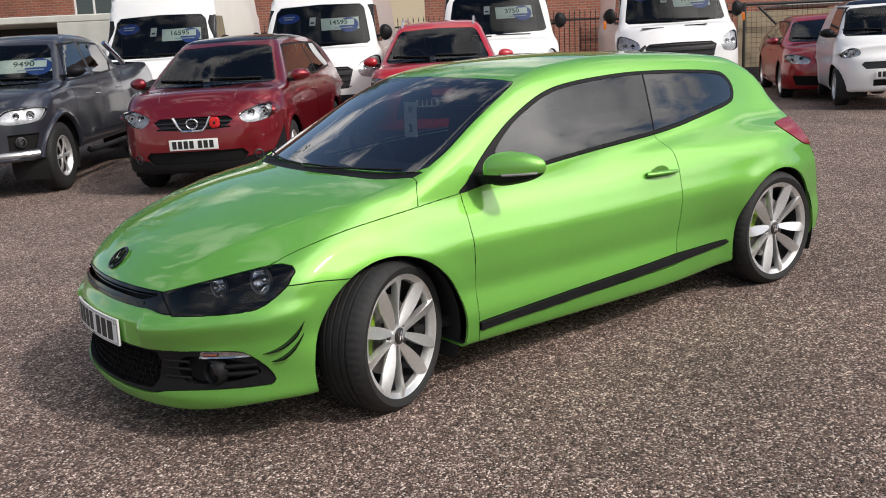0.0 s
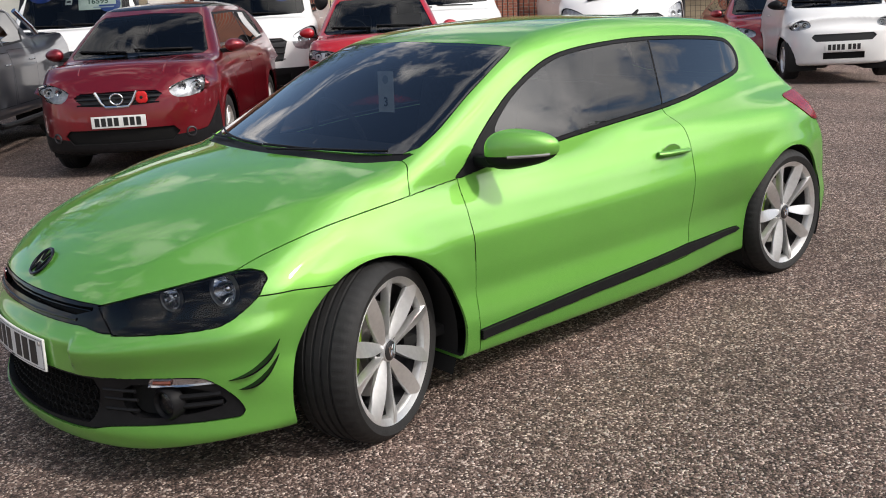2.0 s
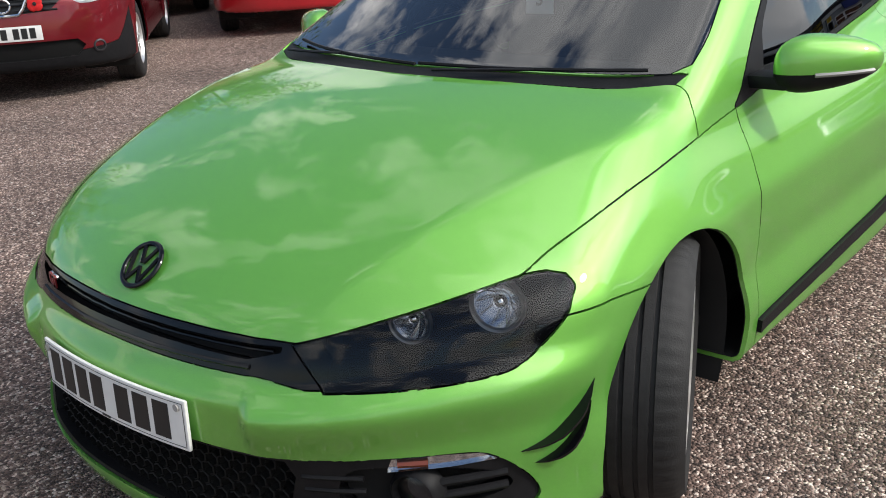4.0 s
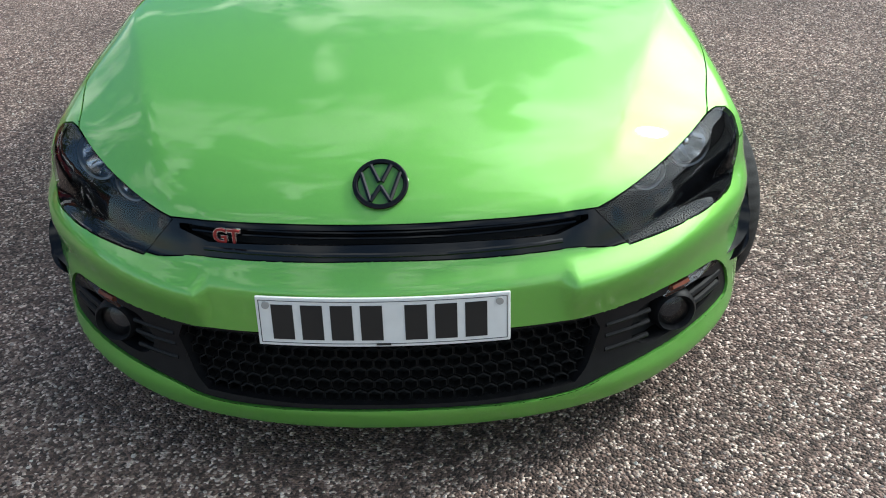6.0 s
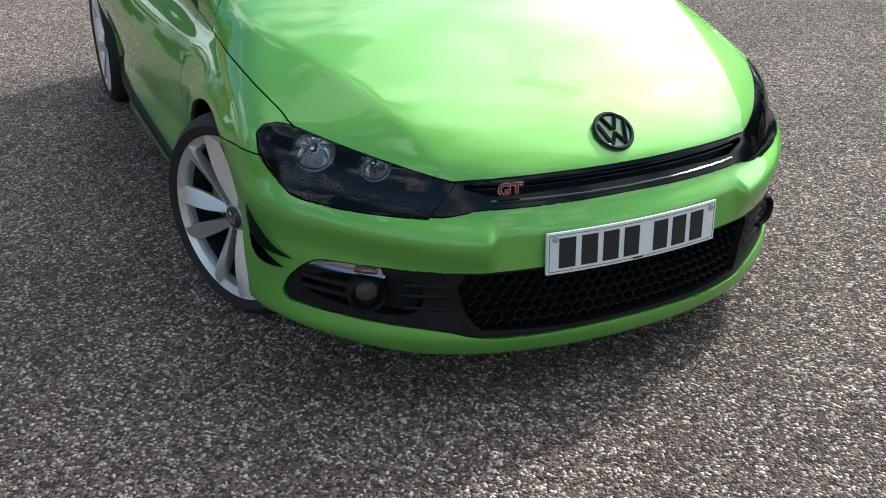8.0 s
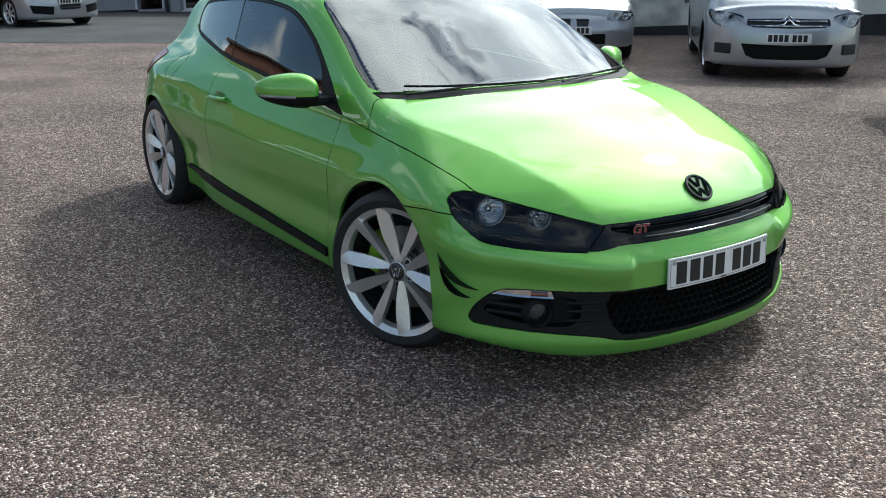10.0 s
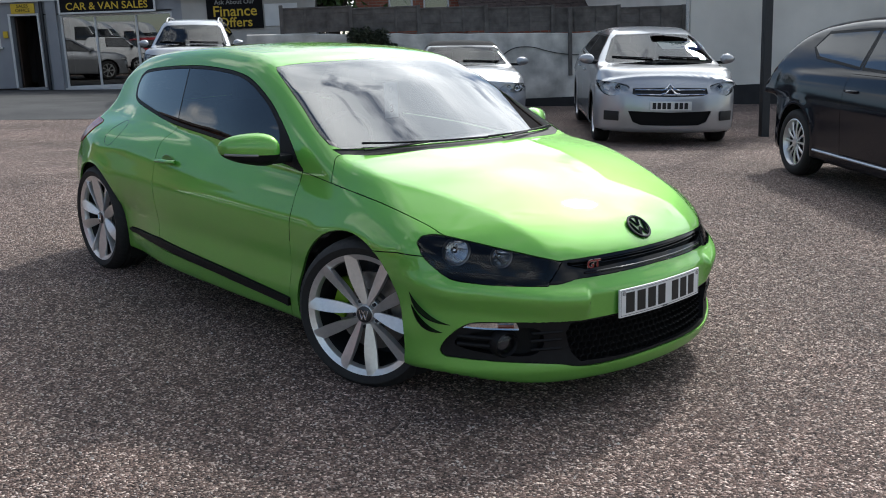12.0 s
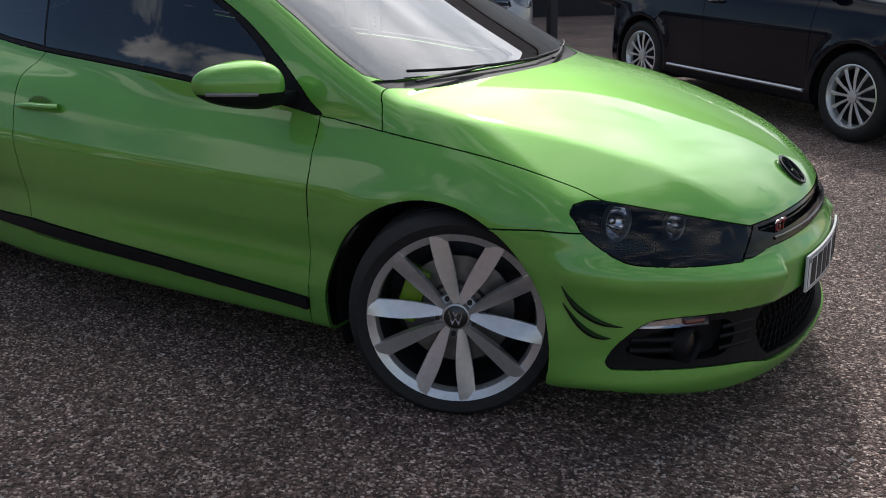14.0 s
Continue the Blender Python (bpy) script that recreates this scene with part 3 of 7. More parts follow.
intake = [(-0.02, 0.380)] + smooth_line([(0.263, 0.378), (0.40, 0.374), (0.495, 0.377), (0.603, 0.381), (0.70, 0.383), (0.755, 0.374), (0.795, 0.324), (0.814, 0.268), (0.806, 0.245)], 4) + smooth_line([(0.742, 0.237), (0.63, 0.228), (0.54, 0.220), (0.475, 0.211), (0.42, 0.198), (0.33, 0.193), (0.13, 0.197), (-0.02, 0.199)], 4)
skin.cut("grille_open", [(-0.02, 0.591), (0.25, 0.589), (0.425, 0.586), (0.425, 0.577), (0.36, 0.559), (0.2, 0.563), (-0.02, 0.566)], *YZ, lambda c: c.x > 0.6 and c.z > 0.4, inside=("grille",))
skin.cut("intake", intake, *YZ, lambda c: c.x > 0.35 and c.z > 0.1, inside=("", "bumper", "front_wing"))
skin.cut("mesh_open", [(-0.02, 0.372), (0.3, 0.369), (0.445, 0.364)] + smooth_line([(0.460, 0.33), (0.435, 0.25), (0.405, 0.214)], 4) + [(0.2, 0.208), (-0.02, 0.210)], *YZ, lambda c: c.x > 0.35 and c.z > 0.1, inside=("intake",))
skin.cut("vent_open", smooth_line([(0.57, 0.355), (0.70, 0.350), (0.765, 0.325), (0.780, 0.290), (0.71, 0.262), (0.58, 0.250), (0.535, 0.295)], 4, closed=True), *YZ, lambda c: c.x > 0.35 and c.z > 0.1, inside=("intake",))
skin.cut("running_light", [(0.617, 0.350), (0.626, 0.377), (0.70, 0.379), (0.748, 0.374), (0.768, 0.358), (0.71, 0.353)], *YZ, lambda c: c.x > 0.35 and c.z > 0.1, inside=("intake", "vent_open"))
for cx, r in ((-0.015, 0.372), (-2.605, 0.372)):
    skin.cut("arch", arc(cx, 0.27, r, -35, 215, 44), *XZ, lambda c: c.y > 0.2 and c.z < 0.75)
tail = smooth_line([(-2.765, 0.853), (-2.90, 0.870), (-3.0, 0.870), (-3.4, 0.86), (-3.4, 0.70), (-3.02, 0.713), (-2.85, 0.772)], 4, closed=True)
skin.cut("tail_light", tail, *XZ, lambda c: c.y > 0.3 and c.x < -2.5)
skin.cut("rear_glass", [(-0.02, 0.94), (0.40, 0.96), (0.47, 0.99), (0.44, 1.14), (0.38, 1.17), (-0.02, 1.185)], *YZ, lambda c: c.x < -2.78 and c.z > 0.9)
skin.settle()

panels("body", skin.take(""), GREEN, car)
panel("bonnet", skin.take("bonnet"), GREEN, car)
panel("front_wing", skin.take("front_wing"), GREEN, car, "pair")
panel("front_bumper", skin.take("bumper"), GREEN, car)
panel("door", skin.take("door"), GREEN, car, "pair")
panel("window_trim", skin.take("window_trim"), BLACK_PLASTIC, car, "pair", lift=0.001, label="black window surround")
panel("door_glass", skin.take("door_glass"), DOOR_TINT, car, "pair", gap=0.0, depth=0.004, label="tinted door glass")
panel("quarter_glass", skin.take("quarter_glass"), TINT, car, "pair", gap=0.001, depth=0.004, label="dark tinted quarter glass")
panel("side_strip", skin.take("side_strip"), BLACK_PLASTIC, car, "pair", lift=0.012, depth=0.02, label="black rubbing strip")
panel("windscreen", skin.take("windscreen"), SCREEN, car, gap=0.001, depth=0.004, label="clear sky-reflecting windscreen")
panel("cowl_panel", skin.take("cowl"), BLACK_PLASTIC, car, gap=0.0, lift=-0.004, label="black cowl panel below the windscreen")
panel("headlight_lens", skin.take("headlight"), CLEAR, car, "pair", gap=0.002, depth=0.006, label="clear headlight lens")
panel("tail_light", skin.take("tail_light"), RED_LENS, car, "pair", lift=0.004, label="red tail light")
panel("rear_window", skin.take("rear_glass"), TINT, car, gap=0.001, label="tinted rear window")


def backing(names, depth, name, material, side="both", label=""):
    p, n, f = skin.take(*names)
    return panel(name, (p - n * depth, n, f), material, car, side, label, gap=0.0, depth=0.0)


# near-black lining: the shade in the shut lines comes from its colour
backing(("", "bonnet", "bumper", "door", "front_wing", "side_strip", "cowl"), 0.014, "inner_shell", DARK)
lens_p, lens_n, lens_f = skin.take("headlight")
LAMP_BLACK = plain("lamp_black", (0.010, 0.010, 0.011), 0.9, spec=0.02)
INWARD = np.array([-0.785, -0.62, 0.0])
panel("lamp_housing", (lens_p + INWARD * 0.140, lens_n, lens_f), LAMP_BLACK, car, "pair", gap=0.0, depth=0.0)
for s in (1, -1):
    verts, faces = [], []
    for a, b in border(lens_f):
        k = len(verts)
        verts += [(q * (1, s, 1)).tolist() for q in (lens_p[a] + INWARD * 0.007, lens_p[b] + INWARD * 0.007, lens_p[b] + INWARD * 0.143, lens_p[a] + INWARD * 0.143)]
        faces.append((k, k + 1, k + 2, k + 3))
    arrays("lamp_rim", verts, faces, LAMP_BLACK, car, "", False)
panel("grille_surround", skin.take("grille"), GLOSS_BLACK, car, gap=0.001, depth=0.03, lift=0.002, label="gloss black grille surround")
# shallow sheet behind the slats, with the shade of a deeper opening as its colour
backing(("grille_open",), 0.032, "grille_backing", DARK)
panel("intake_surround", skin.take("intake"), BLACK_PLASTIC, car, gap=0.001, depth=0.045, lift=-0.006, label="black intake surround")
# same behind mesh and vents: their dark depth is painted on this sheet
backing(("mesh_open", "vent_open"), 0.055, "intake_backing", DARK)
panel("running_light", skin.take("running_light"), CLEAR, car, "pair", gap=0.001, lift=-0.004, label="clear running light lens")
backing(("running_light",), 0.012, "running_light_reflector", CHROME, "pair")


# ---------------------------------------------------------------- wheels
def blade(bm, angle, side):
    """A leaf-shaped spoke, tilted, with one raised edge; it runs from the hub out over the rim."""
    n, rows = 12, []
    for i in range(n + 1):
        t = i / n
        r = 0.034 + 0.2205 * t
        w = 0.018 + 0.033 * math.sin(math.pi * 0.5 * min(1, t / 0.70))
        mid = side * 0.010 * (1 - t) ** 2
        y = 0.080 + 0.014 * math.sin(math.pi * 0.5 * t) + 0.011 * t * t
        tilt = 0.012 * math.sin(math.pi * min(1, t * 0.8 + 0.1)) * side
        rows.append([(r, mid + s * w * 0.5, y + dy) for s, dy in ((-1, -0.004 + tilt), (-0.94, tilt), (0.0, 0.002), (0.94, -tilt), (1, -0.004 - tilt))]
                    + [(r, mid + 0.44 * w, y - 0.024), (r, mid - 0.44 * w, y - 0.024)])
    ca, sa = math.cos(angle), math.sin(angle)
    vs = [[bm.verts.new((r * ca - s * sa, y, r * sa + s * ca)) for r, s, y in row] for row in rows]
    for a, b in zip(vs, vs[1:]):
        for k in range(7):
            bm.faces.new((a[k], a[(k + 1) % 7], b[(k + 1) % 7], b[k]))
    bm.faces.new(vs[0])
    bm.faces.new(vs[-1][::-1])


def tyre_mesh(r, rim, width, segments=64, sipes=False):
    h = width / 2
    prof = [(rim - 0.012, h - 0.02), (rim, h - 0.006), (rim + 0.014, h + 0.001), ((r + rim) / 2, h + 0.006), (r - 0.022, h - 0.004), (r - 0.009, h - 0.018), (r - 0.002, h - 0.04)]
    for g in (0.048, 0.016):
        prof += [(r, g + 0.006), (r - 0.007, g + 0.004), (r - 0.007, g - 0.004), (r, g - 0.006)]
    prof += [(q, -o) for q, o in prof[::-1]]
    bm = lathe(prof, segments)
    if sipes:
        # narrow cross grooves over the shoulders
        for v in bm.verts:
            q = math.hypot(v.co.x, v.co.z)
            if abs(v.co.y) > 0.056 and q > r - 0.012:
                k = round((math.atan2(v.co.z, v.co.x) / (2 * math.pi)) * segments) % segments
                if k % 4 == 0:
                    v.co.x *= (q - 0.003) / q
                    v.co.z *= (q - 0.003) / q
    return bm


def green_wheel(matrix, phase):
    w = new("wheel")
    w.parent = car
    w.matrix_basis = matrix
    part("tyre", tyre_mesh(0.318, 0.252, 0.225, 240, True), RUBBER, w, "low-profile black tyre")
    bm = lathe([(0.250, 0.096), (0.256, 0.100), (0.2575, 0.106), (0.2555, 0.109), (0.252, 0.107), (0.233, 0.098), (0.230, 0.090), (0.228, 0.070)], 72)
    part("rim", bm, ALLOY, w, "silver alloy rim")
    bm = lathe([(0.231, 0.072), (0.232, 0.06), (0.222, -0.02), (0.218, -0.09), (0.16, -0.085), (0.10, -0.06), (0.0, -0.05)], 40)
    part("barrel", bm, ALLOY_DARK, w)
    bm = lathe([(0.165, 0.0), (0.165, 0.02), (0.09, 0.022), (0.085, 0.045), (0.0, 0.045)], 40)
    part("brake_disc", bm, plain("brake_steel", (0.25, 0.24, 0.23), 0.45, metal=0.9, vary=0.2), w)
    bm = bmesh.new()
    box(bm, (0.135, 0.012, 0.04), (0.07, 0.055, 0.17), 0.015, Matrix.Rotation(radians(-18), 4, "Y"))
    part("brake_caliper", bm, plain("lime_caliper", (0.20, 0.36, 0.02), 0.4, coat=0.3), w, "lime green brake caliper")
    for i in range(10):
        bm = bmesh.new()
        blade(bm, radians(72 * (i // 2) + phase + (16.6 if i % 2 else -16.6)), 1 if i % 2 else -1)
        bmesh.ops.recalc_face_normals(bm, faces=bm.faces)
        part("spoke", bm, ALLOY, w)
    part("hub_ring", lathe([(0.070, 0.050), (0.066, 0.066), (0.046, 0.074), (0.040, 0.086), (0.035, 0.088), (0.034, 0.08)], 32), ALLOY_GREY, w)
    part("hub_cap", lathe([(0.034, 0.07), (0.034, 0.091), (0.030, 0.094), (0.0, 0.096)], 32), plain("cap_grey", (0.02, 0.02, 0.021), 0.3, coat=0.5), w)
    for i in range(5):
        a = radians(72 * i + phase)
        bm = bmesh.new()
        rod(bm, (0.056 * math.cos(a), 0.06, 0.056 * math.sin(a)), (0.056 * math.cos(a), 0.078, 0.056 * math.sin(a)), 0.008, 6)
        part("wheel_bolt", bm, ALLOY_DARK, w)
    bm = bmesh.new()
    for a in ((-1, 1.0, -0.45, -1.0), (-0.45, -1.0, 0, 0.1), (0, 0.1, 0.45, -1.0), (0.45, -1.0, 1, 1.0), (-0.4, 1.0, 0, 0.3), (0, 0.3, 0.4, 1.0)):
        rod(bm, (a[0] * 0.02, 0.096, a[1] * 0.02), (a[2] * 0.02, 0.096, a[3] * 0.02), 0.0028, 6)
    part("cap_emblem", bm, CHROME, w)
    return w


STEER = 23
green_wheel(pose(-0.022, 0.752, 0.302, 0, 0, STEER), 4)
green_wheel(pose(0.012, -0.745, 0.302, 0, 0, 180 + STEER), 61)
green_wheel(pose(-2.578, 0.740, 0.306), 60)
green_wheel(pose(-2.578, -0.740, 0.306, 0, 0, 180), 70)
# wheel housings
for cx in (-0.015, -2.605):
    for s in (1, -1):
        bm = bmesh.new()
        ring = []
        for y in (0.42, 0.80):
            ring.append([bm.verts.new((a, s * y, b)) for a, b in arc(cx, 0.27, 0.378, -25, 205, 30)])
        for a, b in zip(ring[0], ring[0][1:]):
            i = ring[0].index(a)
            bm.faces.new((a, b, ring[1][i + 1], ring[1][i]))
        bm.faces.new(ring[0])
        part("wheel_housing", bm, DARK, car)

# ---------------------------------------------------------------- fittings of the green hatchback
def on_skin(point, direction, field=hatch_field):
    """The skin's place and normal where a line meets it from outside."""
    p, d = np.array(point, float), np.array(direction, float)
    d /= np.linalg.norm(d)
    r = np.linspace(-1.2, 1.2, 1200)
    q = p + r[:, None] * d
    val = field(q[:, 0], q[:, 1], q[:, 2])
    hit = np.argmax(val < 0)
    p = q[hit]
    e = 2e-3
    n = np.array([field(*[np.array([c]) for c in p + np.eye(3)[i] * e])[0] - field(*[np.array([c]) for c in p - np.eye(3)[i] * e])[0] for i in range(3)])
    return Vector(p), Vector(n / np.linalg.norm(n))


def nose_at(y, z):
    return on_skin((0.9, y, z), (-1, 0, 0))


def side_at(x, z, s=1):
    p, n = on_skin((x, 0.9, z), (0, -1, 0))
    return Vector((p.x, p.y * s, p.z)), Vector((n.x, n.y * s, n.z))


def top_at(x, y):
    return on_skin((x, y, 1.2), (0, 0, -1))


def facing(place, normal, up=(0, 0, 1)):
    """A matrix whose z looks along normal and whose y is up."""
    n = Vector(normal).normalized()
    x = Vector(up).cross(n).normalized()
    y = n.cross(x)
    m = Matrix((x, y, n)).transposed().to_4x4()
    return Matrix.Translation(place) @ m


def text_mesh(words, size, extrude=0.001, bold=0.0):
    cu = bpy.data.curves.new("lettering", "FONT")
    cu.body, cu.size, cu.extrude, cu.offset = words, size, extrude, bold
    cu.align_x, cu.align_y = "CENTER", "CENTER"
    cu.resolution_u = 3
    ob = bpy.data.objects.new("lettering", cu)
    scene.collection.objects.link(ob)
    me = bpy.data.meshes.new_from_object(ob.evaluated_get(bpy.context.evaluated_depsgraph_get()))
    bpy.data.objects.remove(ob)
    bpy.data.curves.remove(cu)
    return me


def lettering(words, size, material, matrix, parent=None, name="lettering", bold=0.0, extrude=0.001):
    me = text_mesh(words, size, extrude, bold)
    return link(name, me, material, parent, "", False, matrix)


def plate_of(parent, matrix, bend=0.0, name="number_plate"):
    """A number plate whose characters are plain bars; bend: how far it follows a rounded nose."""
    bm = bmesh.new()
    box(bm, (0, 0, 0), (0.52, 0.111, 0.008), 0.003)
    if bend:
        for k in range(1, 12):
            bmesh.ops.bisect_plane(bm, geom=list(bm.verts) + list(bm.edges) + list(bm.faces), plane_co=(-0.26 + 0.52 * k / 12, 0, 0), plane_no=(1, 0, 0))
        for v in bm.verts:
            v.co.z -= bend * v.co.x ** 2
    p = part(name, bm, PLATE_WHITE, parent, "white number plate with dark bars", not bend, matrix)
    for x in (-0.205, -0.144, -0.083, -0.022, 0.068, 0.129, 0.190):
        bm = bmesh.new()
        box(bm, (0, 0, 0), (0.045, 0.079, 0.0015), 0.0)
        part("character_bar", bm, INK, p, "", False, Matrix.Translation((x, 0, 0.0045 - bend * x * x)) @ Matrix.Rotation(math.atan(2 * bend * x), 4, "Y"))
    return p


PB = 0.30
pl = plate_of(car, facing((0.914, 0, 0.420), (1, 0, 0.04)), PB)
for y in (-0.238, 0.238):
    bm = bmesh.new()
    rod(bm, (y, 0.038, 0.002 - PB * y * y), (y, 0.038, 0.008 - PB * y * y), 0.008, 12)
    part("screw_cap", bm, plain("screw_grey", (0.35, 0.34, 0.32), 0.5), pl)
for z in (-0.048, 0.048):
    line = [(x, z, 0.0044 - PB * x * x) for x in np.linspace(-0.253, 0.253, 13)]
    part("plate_border", tube(line, 0.0008, 4), INK, pl)
for x in (-0.253, 0.253):
    part("plate_border", tube([(x, z, 0.0044 - PB * x * x) for z in (-0.048, 0.048)], 0.0008, 4), INK, pl)
bm = bmesh.new()
box(bm, (0, -0.056, 0.0045), (0.03, 0.005, 0.001))
bmesh.ops.translate(bm, verts=bm.verts, vec=(0, 0.007, 0))
part("maker_mark", bm, INK, pl, "", False)
bm = bmesh.new()
box(bm, (0, 0, -0.03), (0.46, 0.09, 0.03), 0.004)
part("plate_mount", bm, BLACK_PLASTIC, pl)

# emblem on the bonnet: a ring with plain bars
ep, en = top_at(0.772, 0)
emb = part("bonnet_emblem", tube([(0.052 * math.cos(a), 0.052 * math.sin(a), 0.003) for a in np.linspace(0, 2 * math.pi, 40)[:-1]], 0.006, 8, True, 0.7),
           GLOSS_BLACK, car, "round black emblem", True, facing(ep + en * 0.004, (en.x + 0.07, 0, en.z), (0, 0, 1)))
part("emblem_disc", lathe([(0.051, -0.020), (0.05, 0.0015), (0.0, 0.0015)], 32, "Z"), plain("emblem_green", (0.05, 0.15, 0.02), 0.3, coat=0.6), emb)
for a in ((-0.021, 0.042, -0.003, 0.004), (0.021, 0.042, 0.003, 0.004), (-0.040, 0.024, -0.020, -0.040), (0.040, 0.024, 0.020, -0.040), (-0.020, -0.040, 0.0, -0.006), (0.020, -0.040, 0.0, -0.006)):
    bm = bmesh.new()
    rod(bm, (a[0], a[1], 0.004), (a[2], a[3], 0.004), 0.0048, 6)
    part("emblem_bar", bm, GLOSS_BLACK, emb)

# slats of the upper grille and the red badge
for z in (0.571, 0.581):
    pts = [nose_at(y, z)[0] - Vector((0.016, 0, 0)) for y in np.linspace(-0.40, 0.40, 33)]
    part("grille_slat", tube(pts, 0.0045, 8, False, 0.8), GLOSS_BLACK, car)
pts = [nose_at(y, 0.546)[0] + Vector((0.003, 0, 0)) for y in np.linspace(-0.37, 0.37, 33)]
part("grille_lip", tube(pts, 0.0055, 8), GLOSS_BLACK, car, "glossy lower grille lip")
bp, bn = nose_at(-0.320, 0.571)
lettering("GT", 0.046, plain("badge_chrome", (0.6, 0.6, 0.6), 0.2, metal=1), facing(bp + bn * 0.000, (bn.x, bn.y, 0)), car, "badge_edge", 0.0026, 0.002)
lettering("GT", 0.046, plain("badge_red", (0.26, 0.015, 0.015), 0.3, coat=0.5), facing(bp + bn * 0.003, (bn.x, bn.y, 0)), car, "badge_letters", 0.0004, 0.002)

# honeycomb of the lower intake
bm = bmesh.new()
HR = 0.0165
for row in range(7):
    for col in range(-17, 18):
        y = (col + 0.5 * (row % 2)) * HR * 1.9
        z = 0.213 + row * HR * 1.56
        if abs(y) > 0.46 - 0.30 * max(0, 0.33 - z):
            continue
        c = nose_at(min(abs(y), 0.6), z)[0]
        c.y = y
        inner, outer, back = [], [], []
        for k in range(6):
            a = math.pi / 6 + k * math.pi / 3
            for lst, r, dx in ((outer, HR * 1.10, -0.030), (inner, HR * 0.90, -0.028), (back, HR * 0.86, -0.050)):
                lst.append(bm.verts.new((c.x + dx, c.y + r * math.cos(a), c.z + r * 0.92 * math.sin(a))))
        for k in range(6):
            j = (k + 1) % 6
            bm.faces.new((outer[k], outer[j], inner[j], inner[k]))
            bm.faces.new((inner[k], inner[j], back[j], back[k]))
part("honeycomb_grille", bm, plain("intake_black", (0.006, 0.006, 0.006), 0.7, spec=0.2), car, "black honeycomb intake grille", False)

for s in (1, -1):
    # fog lamp, vanes and turn signal in the outer intake
    c, n = nose_at(0.646, 0.294)
    c = Vector((c.x - 0.012, c.y * s, c.z))
    fm = facing(c, (1, 0.25 * s, 0.0))
    fog = part("fog_lamp", lathe([(0.055, -0.03), (0.052, 0.004), (0.045, 0.012), (0.040, 0.006), (0.038, -0.004)], 32, "Z"), BLACK_PLASTIC, car, "round fog lamp", True, fm)
    part("fog_reflector", lathe([(0.038, -0.004), (0.028, -0.022), (0.0, -0.028)], 24, "Z"), ALLOY_DARK, fog)
    part("fog_lens", lathe([(0.039, -0.003), (0.028, 0.004), (0.0, 0.007)], 24, "Z"), CLEAR, fog)
    for z in (0.285, 0.315):
        pts = []
        for y in np.linspace(0.675, 0.772, 9):
            q = nose_at(y, z + 0.1 * (y - 0.675))[0]
            pts.append((q.x - 0.012, q.y * s, q.z))
        part("vent_vane", tube(pts, 0.009, 8), BLACK_PLASTIC, car)
    for z in (0.27, 0.305, 0.335):
        pts = []
        for y in np.linspace(0.47, 0.575, 7):
            q = nose_at(y, z)[0]
            pts.append((q.x - 0.008, q.y * s, q.z))
        part("vent_vane", tube(pts, 0.006, 6), BLACK_PLASTIC, car)
    pts = []
    for y in np.linspace(0.628, 0.672, 5):
        q = nose_at(y, 0.366)[0]
        pts.append((q.x - 0.010, q.y * s, q.z))
    part("turn_signal", tube(pts, 0.008, 6), SMOKED_AMBER, car)
    # two crescent fins on the bumper's corner
    for a, b, m in (((0.379, 0.476), (0.531, 0.366), (0.430, 0.382)), ((0.384, 0.428), (0.506, 0.334), (0.440, 0.341))):
        bm = bmesh.new()
        rows = []
        for i in range(15):
            t = i / 14
            x = (1 - t) ** 2 * a[0] + 2 * t * (1 - t) * m[0] + t * t * b[0]
            z = (1 - t) ** 2 * a[1] + 2 * t * (1 - t) * m[1] + t * t * b[1]
            q, n = side_at(x, z, s)
            w = 0.0012 + 0.0058 * math.sin(math.pi * t)
            h = 0.002 + 0.025 * math.sin(math.pi * t)
            up = Vector((0.45, 0, 0.9))
            rows.append([bm.verts.new(q + up * w), bm.verts.new(q + n * h + up * w * 0.4), bm.verts.new(q + n * h - up * w * 0.6), bm.verts.new(q - up * w)])
        for p, r in zip(rows, rows[1:]):
            for k in range(4):
                bm.faces.new((p[k], p[(k + 1) % 4], r[(k + 1) % 4], r[k]))
        bm.faces.new(rows[0])
        bm.faces.new(rows[-1][::-1])
        bmesh.ops.recalc_face_normals(bm, faces=bm.faces)
        part("bumper_fin", bm, GLOSS_BLACK, car, "black crescent bumper fin")
    # headlight inside: two reflectors with rings
    for (x, y, z), r in (((0.520, 0.745, 0.620), 0.050), ((0.645, 0.630, 0.602), 0.039)):
        q, n = on_skin((x, y, z), (-0.785, -0.62, 0))
        q = q + Vector((-0.785, -0.62, 0)) * 0.078
        lm = facing((q.x, q.y * s, q.z), (1, 0.35 * s, 0.05))
        lampo = part("headlight_reflector", lathe([(r, 0.0), (r * 0.92, -0.012), (r * 0.62, -0.035), (r * 0.28, -0.046), (0.0, -0.046)], 36, "Z"), SMOKED_CHROME, car, "smoked headlight reflector", True, lm)
        part("reflector_ring", lathe([(r * 0.97, -0.002), (r * 1.0, 0.008), (r * 1.1, 0.010), (r * 1.14, -0.004)], 36, "Z"), plain("satin_ring", (0.16, 0.16, 0.165), 0.3, metal=0.9), lampo)
        bm = bmesh.new()
        bmesh.ops.create_uvsphere(bm, u_segments=16, v_segments=10, radius=r * 0.30)
        part("bulb_shield", bm, SMOKED_CHROME, lampo, "", True, Matrix.Translation((0, 0, -0.018)))
